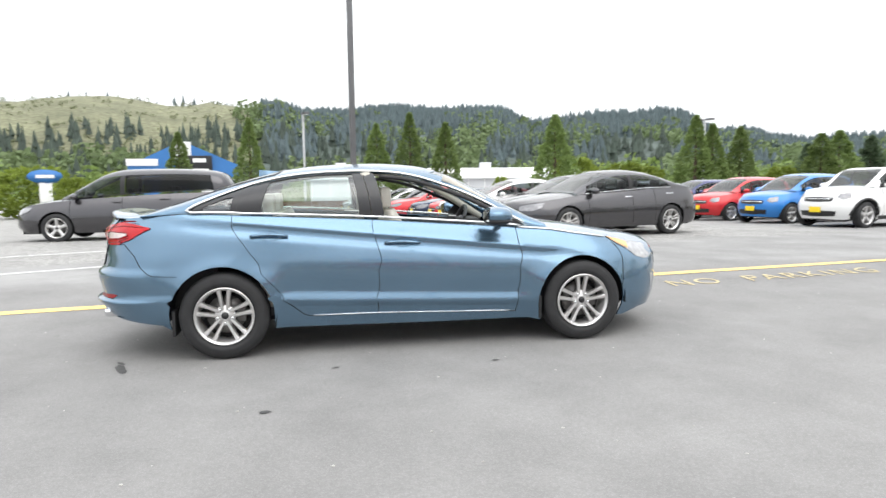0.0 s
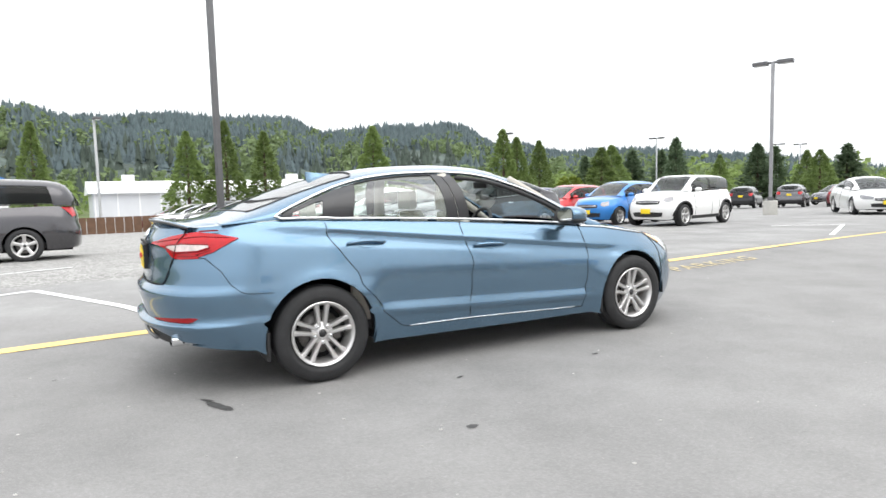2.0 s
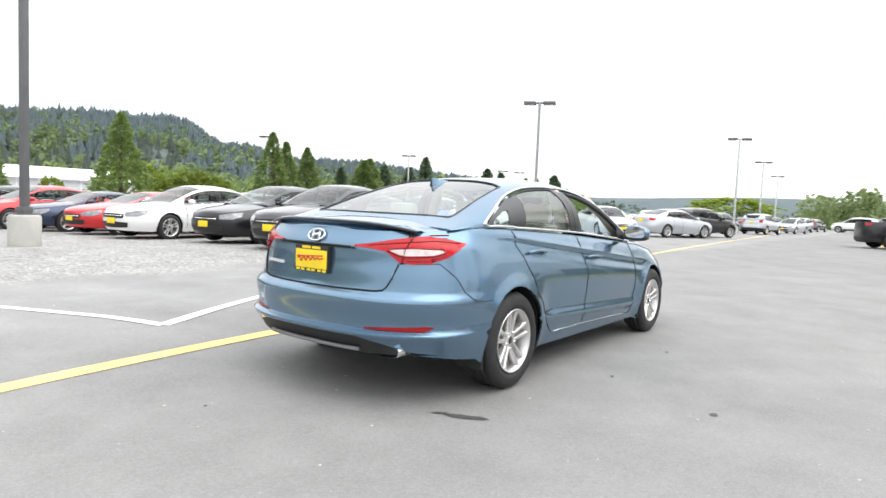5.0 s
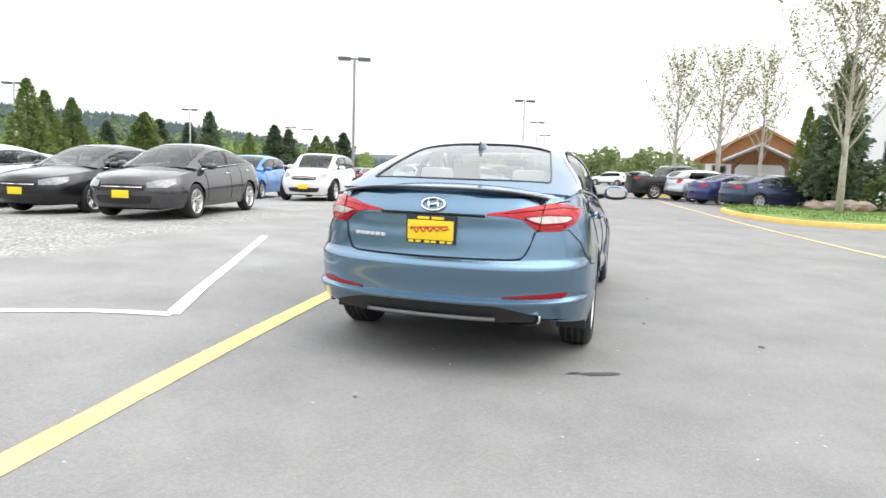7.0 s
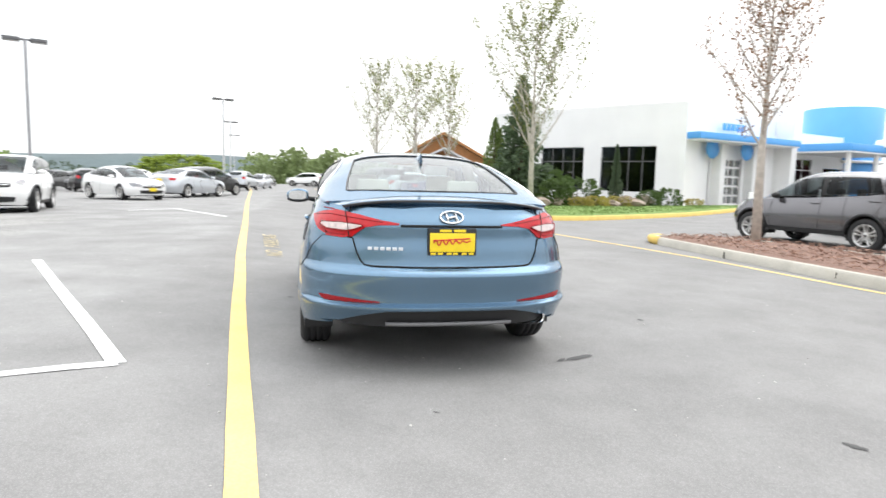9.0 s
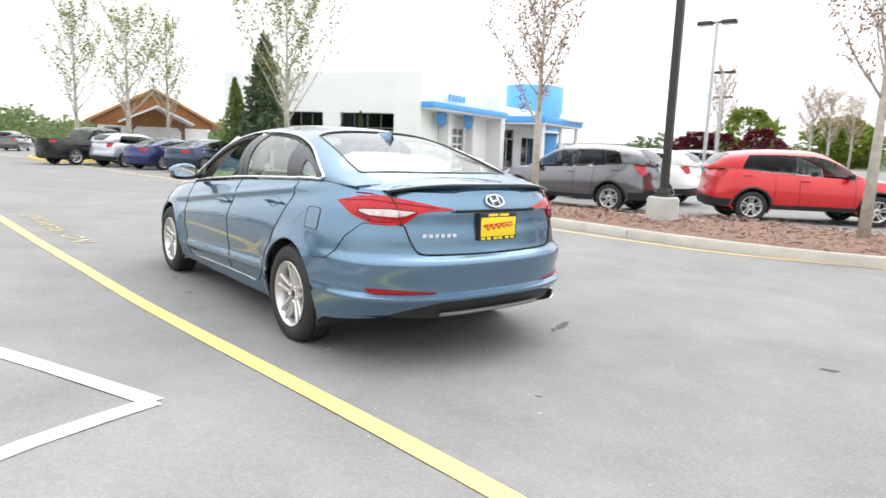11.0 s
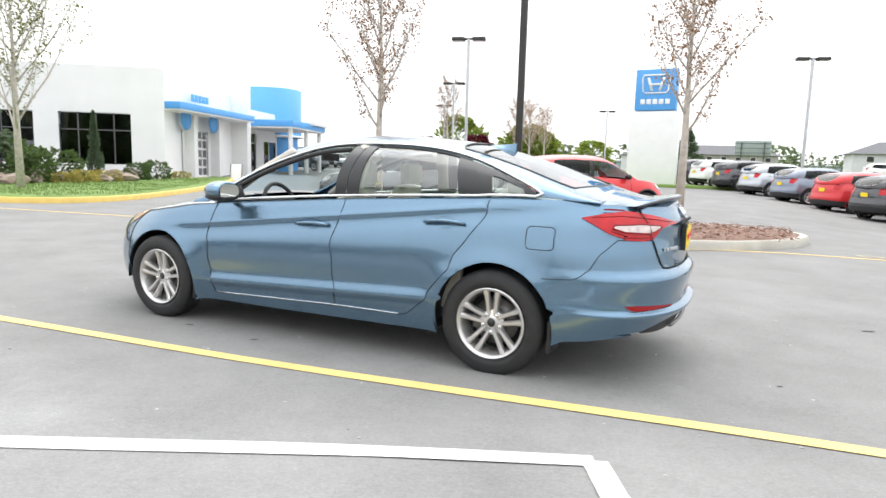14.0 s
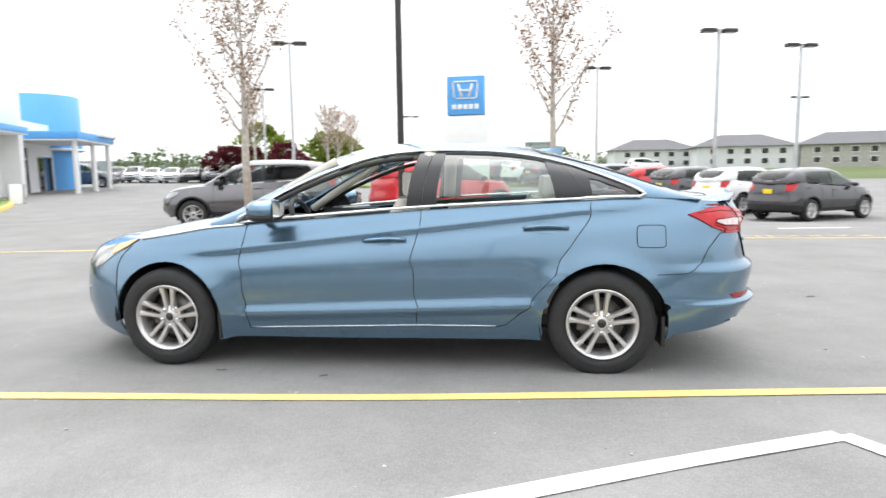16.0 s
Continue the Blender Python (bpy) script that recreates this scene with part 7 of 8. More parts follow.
for i in range(26):
    x, y = 20.6 + rng.uniform(0, 2.6) + i * 0.06, -8.0 - i * 0.32 - rng.uniform(0, 0.5)
    bm = bmesh.new()
    bmesh.ops.create_icosphere(bm, subdivisions=2, radius=1)
    a, b, c = rng.uniform(0.25, 0.55), rng.uniform(0.25, 0.5), rng.uniform(0.18, 0.36)
    for v in bm.verts:
        k = 1 + 0.5 * noise.noise(v.co * 1.4 + Vector((i * 7, 0, 0)))
        v.co = Vector((v.co.x * a * k, v.co.y * b * k, v.co.z * c * k))
    ob = part("boulder", bm, M_ROCK, None, smooth=False)
    ob.matrix_basis = pose(x, y, g(x, y) + 0.22 + c * 0.4, 0, 0, rng.uniform(0, 360))
    tagged(ob, "rough brown basalt boulder in the planting bed", "boulder", "landscape boulders")

# ---- buildings ----
M_WALL = material("white_wall_panels", (0.88, 0.88, 0.88), 0.6, vary=0.04, scale=0.6)
M_WALL2 = material("pale_siding", (0.66, 0.67, 0.69), 0.7, vary=0.05, scale=0.8)
M_BLUEW = material("blue_metal_wall", (0.035, 0.16, 0.42), 0.5, vary=0.07, scale=0.7)
M_BRIGHT = material("bright_blue_panel", (0.10, 0.37, 0.78), 0.4, vary=0.05, scale=0.8)
M_ROOFD = material("dark_shingles", (0.15, 0.15, 0.16), 0.9, vary=0.15, scale=4)
M_CEDARW = material("varnished_cedar", (0.36, 0.16, 0.05), 0.55, vary=0.2, scale=5)
M_BROWN = material("brown_posts", (0.13, 0.07, 0.04), 0.7, vary=0.2, scale=5)
M_PANE = glass("dark_showroom_glass", (0.16, 0.20, 0.21), 1.2, 0.08)
M_BAYGLASS = glass("bay_door_glass", (0.45, 0.52, 0.53), 0.7, 0.35)
M_SIGNBLACK = material("black_sign_face", (0.012, 0.012, 0.014), 0.4)
M_WHITEP = material("white_paint", (0.82, 0.82, 0.81), 0.6, vary=0.03, scale=2)


def local(name, label, cat, x, y, heading, z=None):
    return thing(name, label, cat, pose(x, y, g(x, y) if z is None else z, 0, 0, heading), kind="")


def window_in(parent, x0, x1, z0, z1, y, cols, rows, frame_mat, depth=0.12, pane=None):
    """A window on a wall that faces -y: frame bars and separate panes, set back."""
    wd = part("window", boxes((x0 - 0.06, x1 + 0.06, y - 0.03, y + 0.05, z0 - 0.06, z0), (x0 - 0.06, x1 + 0.06, y - 0.03, y + 0.05, z1, z1 + 0.06), (x0 - 0.06, x0, y - 0.03, y + 0.05, z0, z1), (x1, x1 + 0.06, y - 0.03, y + 0.05, z0, z1)), frame_mat, parent, "framed window")
    for i in range(1, cols):
        xx = x0 + (x1 - x0) * i / cols
        part("mullion", boxes((xx - 0.03, xx + 0.03, y - 0.02, y + 0.04, z0, z1)), frame_mat, wd)
    for zz in rows:
        part("transom", boxes((x0, x1, y - 0.018, y + 0.038, zz - 0.03, zz + 0.03)), frame_mat, wd)
    zs = [z0, *rows, z1]
    for i in range(cols):
        for a, b in zip(zs, zs[1:]):
            part("pane", boxes((x0 + (x1 - x0) * i / cols + 0.03, x0 + (x1 - x0) * (i + 1) / cols - 0.03, y + 0.005, y + 0.015, a + 0.03, b - 0.03)), pane or M_PANE, wd)
    # near-black sheet added behind the panes in place of a shaded interior
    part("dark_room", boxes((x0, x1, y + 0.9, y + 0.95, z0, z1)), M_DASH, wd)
    return wd


def wall_with(parent, x0, x1, z1, y, holes, mat, thick=0.3, z0=-0.3):
    """A wall in the plane facing -y with rectangular openings (a, b, low, high)."""
    rows = []
    edges = sorted({x0, x1, *[h[0] for h in holes], *[h[1] for h in holes]})
    for a, b in zip(edges, edges[1:]):
        m = (a + b) / 2
        hs = sorted((h[2], h[3]) for h in holes if h[0] < m < h[1])
        z = z0
        for lo, hi in hs:
            if lo > z:
                rows.append((a, b, y, y + thick, z, lo))
            z = hi
        rows.append((a, b, y, y + thick, z, z1))
    bm = boxes(*rows)
    bmesh.ops.remove_doubles(bm, verts=bm.verts[:], dist=0.0005)
    return part("wall", bm, mat, parent, "white wall" if mat is M_WALL else "")


# showroom: window wall (faces the lot), service bays, canopy and blue drum
heading = math.degrees(math.atan2(-17.7 + 15.8, 25.4 - 28.1)) + 180
show = local("showroom_building", "white car showroom with dark windows, service bays and blue canopies", "building", 28.1, -15.8, heading, 0.1)
# local +x runs along the wall towards the far side; the wall faces local -y or +y
face = thing("window_wing", "", "", pose(0, 0, 0, 0, 0, 180))
for k in list(face.keys()):
    del face[k]
face.parent = show
wall_with(face, -8.0, 4.9, 5.6, 0.0, [(-0.05, 3.3, 0.75, 3.3), (-4.2, -1.2, 0.75, 3.3), (-7.6, -5.2, 0.75, 3.3)], M_WALL)
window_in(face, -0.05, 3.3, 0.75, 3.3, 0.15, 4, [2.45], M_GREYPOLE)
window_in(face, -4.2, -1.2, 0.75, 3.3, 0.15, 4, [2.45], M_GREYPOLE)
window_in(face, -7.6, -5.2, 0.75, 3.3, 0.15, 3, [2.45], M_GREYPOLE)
part("wall_body", boxes((-8.0, 4.9, 1.2, 14, -0.3, 5.55), (4.6, 4.9, 0.3, 1.2, -0.3, 5.58)), M_WALL, face)
h2 = math.degrees(math.atan2(-27.3 + 18.9, 27.6 - 24.6))
bays = thing("service_wing", "", "", None)
for k in list(bays.keys()):
    del bays[k]
bays.parent = show
bays.matrix_parent_inverse = show.matrix_basis.inverted()
bays.matrix_basis = pose(24.75, -19.0, 0.2, 0, 0, h2)
# local x runs along the bays, the lot lies on local -y
doors = [(0.5, 2.7, 0.0, 2.7), (3.5, 5.7, 0.0, 2.7)]
wall_with(bays, -0.4, 9.3, 5.2, 0.35, doors, M_WALL)
for a, b, lo, hi in doors:
    dd = part("bay_door", boxes((a, b, 0.44, 0.51, lo, lo + 0.09)), M_WHITEP, bays, "glazed sectional bay door")
    for i in range(1, 6):
        part("rail", boxes((a, b, 0.45, 0.50, lo + (hi - lo) * i / 5 - 0.04 - (0.04 if i == 5 else 0), lo + (hi - lo) * i / 5 + (0.04 if i < 5 else 0))), M_WHITEP, dd)
    for i in range(5):
        xx = a + (b - a) * i / 4
        part("stile", boxes((max(xx - 0.04, a), min(xx + 0.04, b), 0.453, 0.497, lo + 0.09, hi - 0.08)), M_WHITEP, dd)
    for i in range(4):
        for j in range(5):
            part("pane", boxes((a + (b - a) * i / 4 + 0.05, a + (b - a) * (i + 1) / 4 - 0.05, 0.47, 0.48, lo + (hi - lo) * j / 5 + 0.1, lo + (hi - lo) * (j + 1) / 5)), M_BAYGLASS, dd)
part("awning", boxes((-0.5, 8.9, -1.3, 0.35, 3.55, 3.90), bevel=0.03), M_BRIGHT, bays, "blue fascia of the awning")
part("awning_soffit", boxes((-0.45, 8.85, -1.25, 0.35, 3.48, 3.545)), M_WHITEP, bays)
for xx in (0.0, 3.1, 6.2):
    part("column", boxes((xx - 0.22, xx + 0.22, -0.25, 0.345, 0, 3.48), bevel=0.02), M_WHITEP, bays)
for xx in (2.0, 5.2):
    part("oval_plate", lathe([(0.0005, 0), (0.55, 0), (0.55, 0.06)], 24, "y", at=(xx, -0.30, 3.15)), M_BRIGHT, bays, "blue oval plate")
for k in range(5):
    part("letter_bar", boxes((3.2 + k * 0.42, 3.52 + k * 0.42, 0.0, 0.05, 4.25, 4.65), bevel=0.02), M_BRIGHT, bays)
part("wall_body", boxes((-0.4, 9.3, 3, 12, -0.3, 5.15), (9.0, 9.3, 0.66, 3, -0.3, 5.17)), M_WALL, bays)
entry = thing("entrance_wing", "", "", None)
for k in list(entry.keys()):
    del entry[k]
entry.parent = show
entry.matrix_parent_inverse = show.matrix_basis.inverted()
entry.matrix_basis = pose(27.8, -27.4, 0.3, 0, 0, h2)
wall_with(entry, 0.0, 10.5, 4.6, 0.9, [(1.5, 5.5, 0.0, 2.9), (7, 9.5, 0, 2.4)], M_WALL)
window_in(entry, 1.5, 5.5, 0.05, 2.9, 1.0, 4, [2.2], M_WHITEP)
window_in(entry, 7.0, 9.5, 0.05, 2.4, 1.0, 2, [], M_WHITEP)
part("pier_wall", boxes((0.0, 0.6, -0.8, 0.9, -0.2, 6.0), bevel=0.03), M_WHITEP, entry, "tall white fin wall")
part("canopy", boxes((2.0, 9.5, -3.2, 0.9, 3.3, 3.75), bevel=0.04), M_BRIGHT, entry, "blue edged entrance canopy")
part("canopy_soffit", boxes((2.05, 9.45, -3.15, 0.9, 3.2, 3.295)), M_WHITEP, entry)
for i in range(6):
    part("canopy_scallop", lathe([(0.42, -0.1), (0.45, 0.1), (0.35, 0.35), (0.0005, 0.4)], 14, "z", at=(6.2 + i * 0.62, -3.0, 3.75)), M_WHITEP, entry, "white scalloped canopy edge")
for xx in (2.6, 6.0, 9.2):
    part("column", lathe([(0.16, 0), (0.16, 3.2)], 14, "z", at=(xx, -2.8, 0)), M_WHITEP, entry)
bm = lathe([(2.6, 2.9), (2.6, 6.75), (2.5, 6.8), (0.0005, 6.8)], 40, "z", at=(11.6, 2.2, 0))
part("drum", bm, M_BRIGHT, entry, "tall bright blue drum wall")
part("drum_base", lathe([(2.3, 0), (2.3, 2.9)], 32, "z", at=(11.6, 2.2, 0)), M_BRIGHT, entry)
part("soffit_ring", lathe([(2.62, 2.86), (2.75, 2.88), (2.75, 3.05), (2.6, 3.06)], 40, "z", at=(11.6, 2.2, 0)), M_WHITEP, entry)
part("wall_body", boxes((0.0, 10.5, 3, 12, -0.3, 4.55)), M_WALL, entry)

# lodge with cedar gable
lodge = local("lodge_building", "white lodge with a varnished cedar gable and timber porch", "building", 51.8, -11.3, 260, 0.2)
for k in (0,):
    lo = lodge
    part("wall", boxes((-4.2, 4.2, 0.0, 9, 0, 2.5)), M_WALL, lo)
    bm = bmesh.new()
    f0 = [bm.verts.new((x, -0.05, z)) for x, z in ((-4.6, 2.3), (4.6, 2.3), (4.6, 2.6), (0, 5.1), (-4.6, 2.6))]
    f1 = [bm.verts.new((v.co.x, 0.2, v.co.z)) for v in f0]
    bm.faces.new(f0)
    bm.faces.new(f1[::-1])
    for i in range(5):
        bm.faces.new((f0[i], f1[i], f1[(i + 1) % 5], f0[(i + 1) % 5]))
    bmesh.ops.recalc_face_normals(bm, faces=bm.faces[:])
    part("gable", bm, M_CEDARW, lo, "varnished cedar gable")
    for s in (1, -1):
        bm = bmesh.new()
        q = [bm.verts.new(v) for v in ((0, -0.9, 5.42), (0, 9, 5.42), (s * 5.1, 9, 2.6), (s * 5.1, -0.9, 2.6))]
        q2 = [bm.verts.new(v.co - Vector((0, 0, 0.22))) for v in q]
        bm.faces.new(q)
        bm.faces.new(q2[::-1])
        for i in range(4):
            bm.faces.new((q[i], q2[i], q2[(i + 1) % 4], q[(i + 1) % 4]))
        bmesh.ops.recalc_face_normals(bm, faces=bm.faces[:])
        part("roof_slope", bm, M_CEDARW, lo, "cedar edged roof slope")
        part("porch_post", boxes((s * 1.9 - 0.13, s * 1.9 + 0.13, -3.1, -2.85, 0, 2.6)), M_BROWN, lo, "brown porch post")
        part("porch_brace", tube([Vector((s * 1.9, -2.95, 1.9)), Vector((s * 1.1, -2.95, 2.75))], 0.09, 6), M_BROWN, lo)
        bm = bmesh.new()
        q = [bm.verts.new(v) for v in ((0, -3.6, 3.9), (0, 0, 3.9), (s * 2.7, 0, 2.6), (s * 2.7, -3.6, 2.6))]
        q2 = [bm.verts.new(v.co - Vector((0, 0, 0.14))) for v in q]
        bm.faces.new(q)
        bm.faces.new(q2[::-1])
        for i in range(4):
            bm.faces.new((q[i], q2[i], q2[(i + 1) % 4], q[(i + 1) % 4]))
        bmesh.ops.recalc_face_normals(bm, faces=bm.faces[:])
        part("porch_roof", bm, M_WALL2, lo, "pale porch roof")
    window_in(lo, -3.6, -2.6, 1.5, 2.1, -0.02, 2, [], M_SIGNBLACK)

# monument sign: white pylon with a blue panel
sign = local("monument_sign", "tall white pylon sign with a blue square panel", "sign", 2.6, -36.0, -4)
part("pylon", boxes((-1.45, 1.45, -0.3, 0.3, -0.2, 4.85 - 0.4), bevel=0.04), M_WHITEP, sign, "white pylon")
pn = part("panel", boxes((-1.2, 1.2, -0.34, 0.34, 4.5, 6.9), bevel=0.03), M_BRIGHT, sign, "blue square panel")
bm = bmesh.new()
for s in (0.36,):
    tube([Vector((x, s, z)) for x, z in ((-0.72, 6.55), (0.72, 6.55), (0.80, 6.4), (0.72, 5.62), (0.6, 5.5), (-0.6, 5.5), (-0.72, 5.62), (-0.80, 6.4), (-0.72, 6.55))], 0.05, 6, bm)
    for k in (-1, 1):
        tube([Vector((k * 0.45, s, 6.4)), Vector((k * 0.22, s, 5.62))], 0.08, 6, bm)
    tube([Vector((-0.3, s, 6.0)), Vector((0.3, s, 6.0))], 0.07, 6, bm)
part("badge_shape", bm, M_WHITEP, pn, "white rounded badge outline")
for k in range(5):
    part("letter_bar", boxes((-0.85 + k * 0.36, -0.58 + k * 0.36, 0.33, 0.37, 4.85, 5.15), bevel=0.02), M_WHITEP, pn)
sb = local("grass_strip", "strip of lawn round the pylon", "lawn", 2.6, -36, -4)
tagged(sb, kind="structure")
part("lawn", boxes((-9, 9, -2.2, 2.2, -0.5, 0.12), bevel=0.05), M_GRASS, sb)

# folding notice board by the showroom, and a road sign seen from behind
board = local("notice_board", "white folding notice board on the pavement by the showroom", "sign", 21.8, -21.2, 30)
for k in (-1, 1):
    bm = bmesh.new()
    box(bm, -0.32, 0.32, -0.012, 0.012, 0.0, 0.9, 0.008, turn=pose(0, 0.2 * k, 0, 12 * k))
    part("panel", bm, M_WHITEP, board, "white panel")
    bm = bmesh.new()
    for fx in (-0.3, 0.3):
        box(bm, fx - 0.02, fx + 0.02, -0.02, 0.02, -0.02, 0.9, 0.004, turn=pose(0, 0.22 * k, 0, 12 * k))
    part("board_frame", bm, M_GREYPOLE, board)
road_sign = local("road_sign", "back of a wide grey-green road sign on two posts", "sign", -3.0, -70.6, 2)
part("sign_plate", boxes((-1.75, 1.75, -0.04, 0.04, 3.2 - g(-3.0, -70.6), 4.75 - g(-3.0, -70.6)), bevel=0.02), material("weathered_sign_back", (0.34, 0.40, 0.38), 0.6, 0.3, vary=0.08, scale=2), road_sign, "grey-green plate")
for fx in (-1.1, 1.1):
    part("post", boxes((fx - 0.07, fx + 0.07, 0.05, 0.17, -0.2, 4.6 - g(-3.0, -70.6))), M_GREYPOLE, road_sign)
for fz in (3.45, 3.95, 4.45):
    part("stiffener", boxes((-1.7, 1.7, 0.042, 0.075, fz - g(-3.0, -70.6), fz + 0.06 - g(-3.0, -70.6))), M_GREYPOLE, road_sign)

# blue shop, warehouse, oval sign to the north
px, py = polar(-0.59, -5.68, 102.2, 60)
shop = local("blue_shop_building", "blue gabled metal shop with white trim and a black sign", "building", px, py, 12, -0.7)
bm = bmesh.new()
f0 = [bm.verts.new((x, 0, z)) for x, z in ((-4.6, 0), (4.6, 0), (4.6, 4.0), (0.4, 5.9), (-0.8, 5.9), (-4.6, 4.0))]
f1 = [bm.verts.new((v.co.x, 14, v.co.z)) for v in f0]
bm.faces.new(f0)
bm.faces.new(f1[::-1])
for i in range(6):
    bm.faces.new((f0[i], f1[i], f1[(i + 1) % 6], f0[(i + 1) % 6]))
bmesh.ops.recalc_face_normals(bm, faces=bm.faces[:])
part("wall", bm, M_BLUEW, shop, "blue metal wall", smooth=False)
part("trim", boxes((-0.9, 0.5, -0.12, 0.0, 4.6, 6.1), (-4.7, -2.2, -0.1, 0, 4.0, 4.6), (1.0, 4.7, -0.1, 0, 1.6, 2.9), bevel=0.02), M_WHITEP, shop, "white fascia")
sg_ = part("sign_board", boxes((-0.6, 2.2, -0.25, -0.12, 3.0, 4.9), bevel=0.02), M_SIGNBLACK, shop, "black sign board")
for a, b, z in ((-0.3, 0.3, 4.3), (0.6, 1.7, 4.3), (-0.3, 1.9, 3.4)):
    part("letter_bar", boxes((a, b, -0.29, -0.25, z, z + 0.35), bevel=0.03), M_WHITEP, sg_)
px, py = polar(-0.59, -5.68, 112.3, 46)
oval = local("oval_sign", "blue oval sign with a white rim on a post", "sign", px, py, 22, -0.7)
part("post", boxes((-0.35, 0.35, -0.12, 0.12, 0, 2.5)), M_WHITEP, oval)
bm = lathe([(0.0005, -0.12), (0.5, -0.12), (0.5, 0.12), (0.0005, 0.12)], 32, "y")
for v in bm.verts:
    v.co = Vector((v.co.x * 1.9, v.co.y, v.co.z * 0.85 + 2.85))
op = part("oval_plate", bm, M_BLUEW, oval, "blue oval plate")
part("letter_bar", boxes((-0.5, 0.5, -0.15, -0.12, 2.75, 2.95), bevel=0.02), M_WHITEP, op)
ware = local("warehouse_building", "long low white metal warehouse with a shallow roof", "building", 14, 66, 2, -0.75)
part("wall", boxes((-17, 17, 0, 16, 0, 3.0)), M_WALL2, ware)
bm = bmesh.new()
f0 = [bm.verts.new((-17.4, y, z)) for y, z in ((-0.5, 3.0), (8, 4.3), (16.5, 3.0), (16.5, 2.85), (-0.5, 2.85))]
f1 = [bm.verts.new((17.4, v.co.y, v.co.z)) for v in f0]
bm.faces.new(f0)
bm.faces.new(f1[::-1])
for i in range(5):
    bm.faces.new((f0[i], f1[i], f1[(i + 1) % 5], f0[(i + 1) % 5]))
bmesh.ops.recalc_face_normals(bm, faces=bm.faces[:])
part("roof", bm, M_WALL, ware, "white metal roof", smooth=False)
for i in range(18):
    part("wall_rib", boxes((-16.9 + i * 1.98, -16.78 + i * 1.98, -0.05, 0, 0, 2.85)), M_WALL, ware)
for x in (-14, 4):
    part("roof_vent", boxes((x, x + 1.2, 5, 6.2, 3.9, 4.9)), M_WALL2, ware)
fence = local("fence", "dark wooden fence along the lot edge", "fence", -14, 33, 3, -0.45)
for i in range(40):
    part("board", boxes((i * 0.45, i * 0.45 + 0.42, -0.02, 0.02, 0, 0.9)), M_BROWN, fence)

# houses on the south bank
def house(x, y, turn, w, dep, wall, label):
    h = local("house", label, "house", x, y, turn)
    part("wall", boxes((-w / 2, w / 2, -dep / 2, dep / 2, -0.5, 3.3)), wall, h)
    bm = bmesh.new()
    b = [bm.verts.new(v) for v in ((-w / 2 - 0.5, -dep / 2 - 0.5, 3.2), (w / 2 + 0.5, -dep / 2 - 0.5, 3.2), (w / 2 + 0.5, dep / 2 + 0.5, 3.2), (-w / 2 - 0.5, dep / 2 + 0.5, 3.2))]
    r = [bm.verts.new((-w / 2 + dep * 0.45, 0, 5.0)), bm.verts.new((w / 2 - dep * 0.45, 0, 5.0))]
    for f in ((b[0], b[1], r[1], r[0]), (b[2], b[3], r[0], r[1]), (b[1], b[2], r[1]), (b[3], b[0], r[0]), tuple(b[::-1])):
        bm.faces.new(f)
    part("roof", bm, M_ROOFD, h, "dark hipped shingle roof", smooth=False)
    n = int(w / 2.4)
    for i in range(n):
        xx = -w / 2 + 1.2 + i * (w - 1.5) / n
        for z in (0.6, 2.0):
            part("window", boxes((xx, xx + 1.0, dep / 2, dep / 2 + 0.06, z, z + 0.9), bevel=0.02), M_WHITEP, h)
            part("pane", boxes((xx + 0.08, xx + 0.92, dep / 2 + 0.062, dep / 2 + 0.075, z + 0.08, z + 0.82)), M_DASH, h)
    return h


for az, d, w, c in ((-101, 92, 13, M_WALL2), (-108, 86, 13, M_WALL2), (-116, 88, 15, M_CONC), (-123, 90, 13, M_WALL2), (-89, 105, 16, M_CONC), (-83.5, 110, 12, M_WALL2)):
    px, py = polar(-0.92, 4.7, az, d * 1.22)
    house(px, py, az + 90 + 12, w, 8, c, "two-storey house with a dark hipped roof" if c is M_WALL2 else "long two-storey house in brown siding")

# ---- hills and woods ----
# the wooded and distant hill colours carry haze as a grey-blue tint
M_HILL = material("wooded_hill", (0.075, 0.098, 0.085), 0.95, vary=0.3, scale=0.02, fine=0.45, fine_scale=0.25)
M_FARHILL = material("haze_tinted_hill", (0.085, 0.115, 0.12), 0.95, vary=0.15, scale=0.01, fine=0.15, fine_scale=0.1)
M_CLEAR = material("cleared_hillside", (0.165, 0.168, 0.098), 0.95, vary=0.3, scale=0.03, fine=0.5, fine_scale=0.35)
ridge = curve_of([(20, 0.3), (27, 1.6), (33, 2.6), (40, 3.3), (45, 3.8), (49.6, 3.75), (52.3, 4.1), (54.4, 4.6), (56.3, 4.6), (58.9, 6.0), (60.9, 6.6), (64, 6.3), (68, 6.25), (71.6, 6.0), (74.5, 6.9), (80.4, 7.0), (86.2, 7.4), (92, 6.9), (94.6, 7.7), (98.6, 7.5), (103.3, 7.0), (106, 7.2), (109.3, 7.5), (111.7, 7.1), (114.4, 6.7), (122, 7.6), (132, 8.6), (150, 8.0), (175, 3.0)])


def hill_height(az, d):
    top_d = 620
    t = (d - 240) / (top_d - 240)
    return max(0, top_d * math.tan(radians(max(ridge(az) - 0.8 * smooth01((101 - az) / 6), 0))) * smooth01(t) ** 0.8)


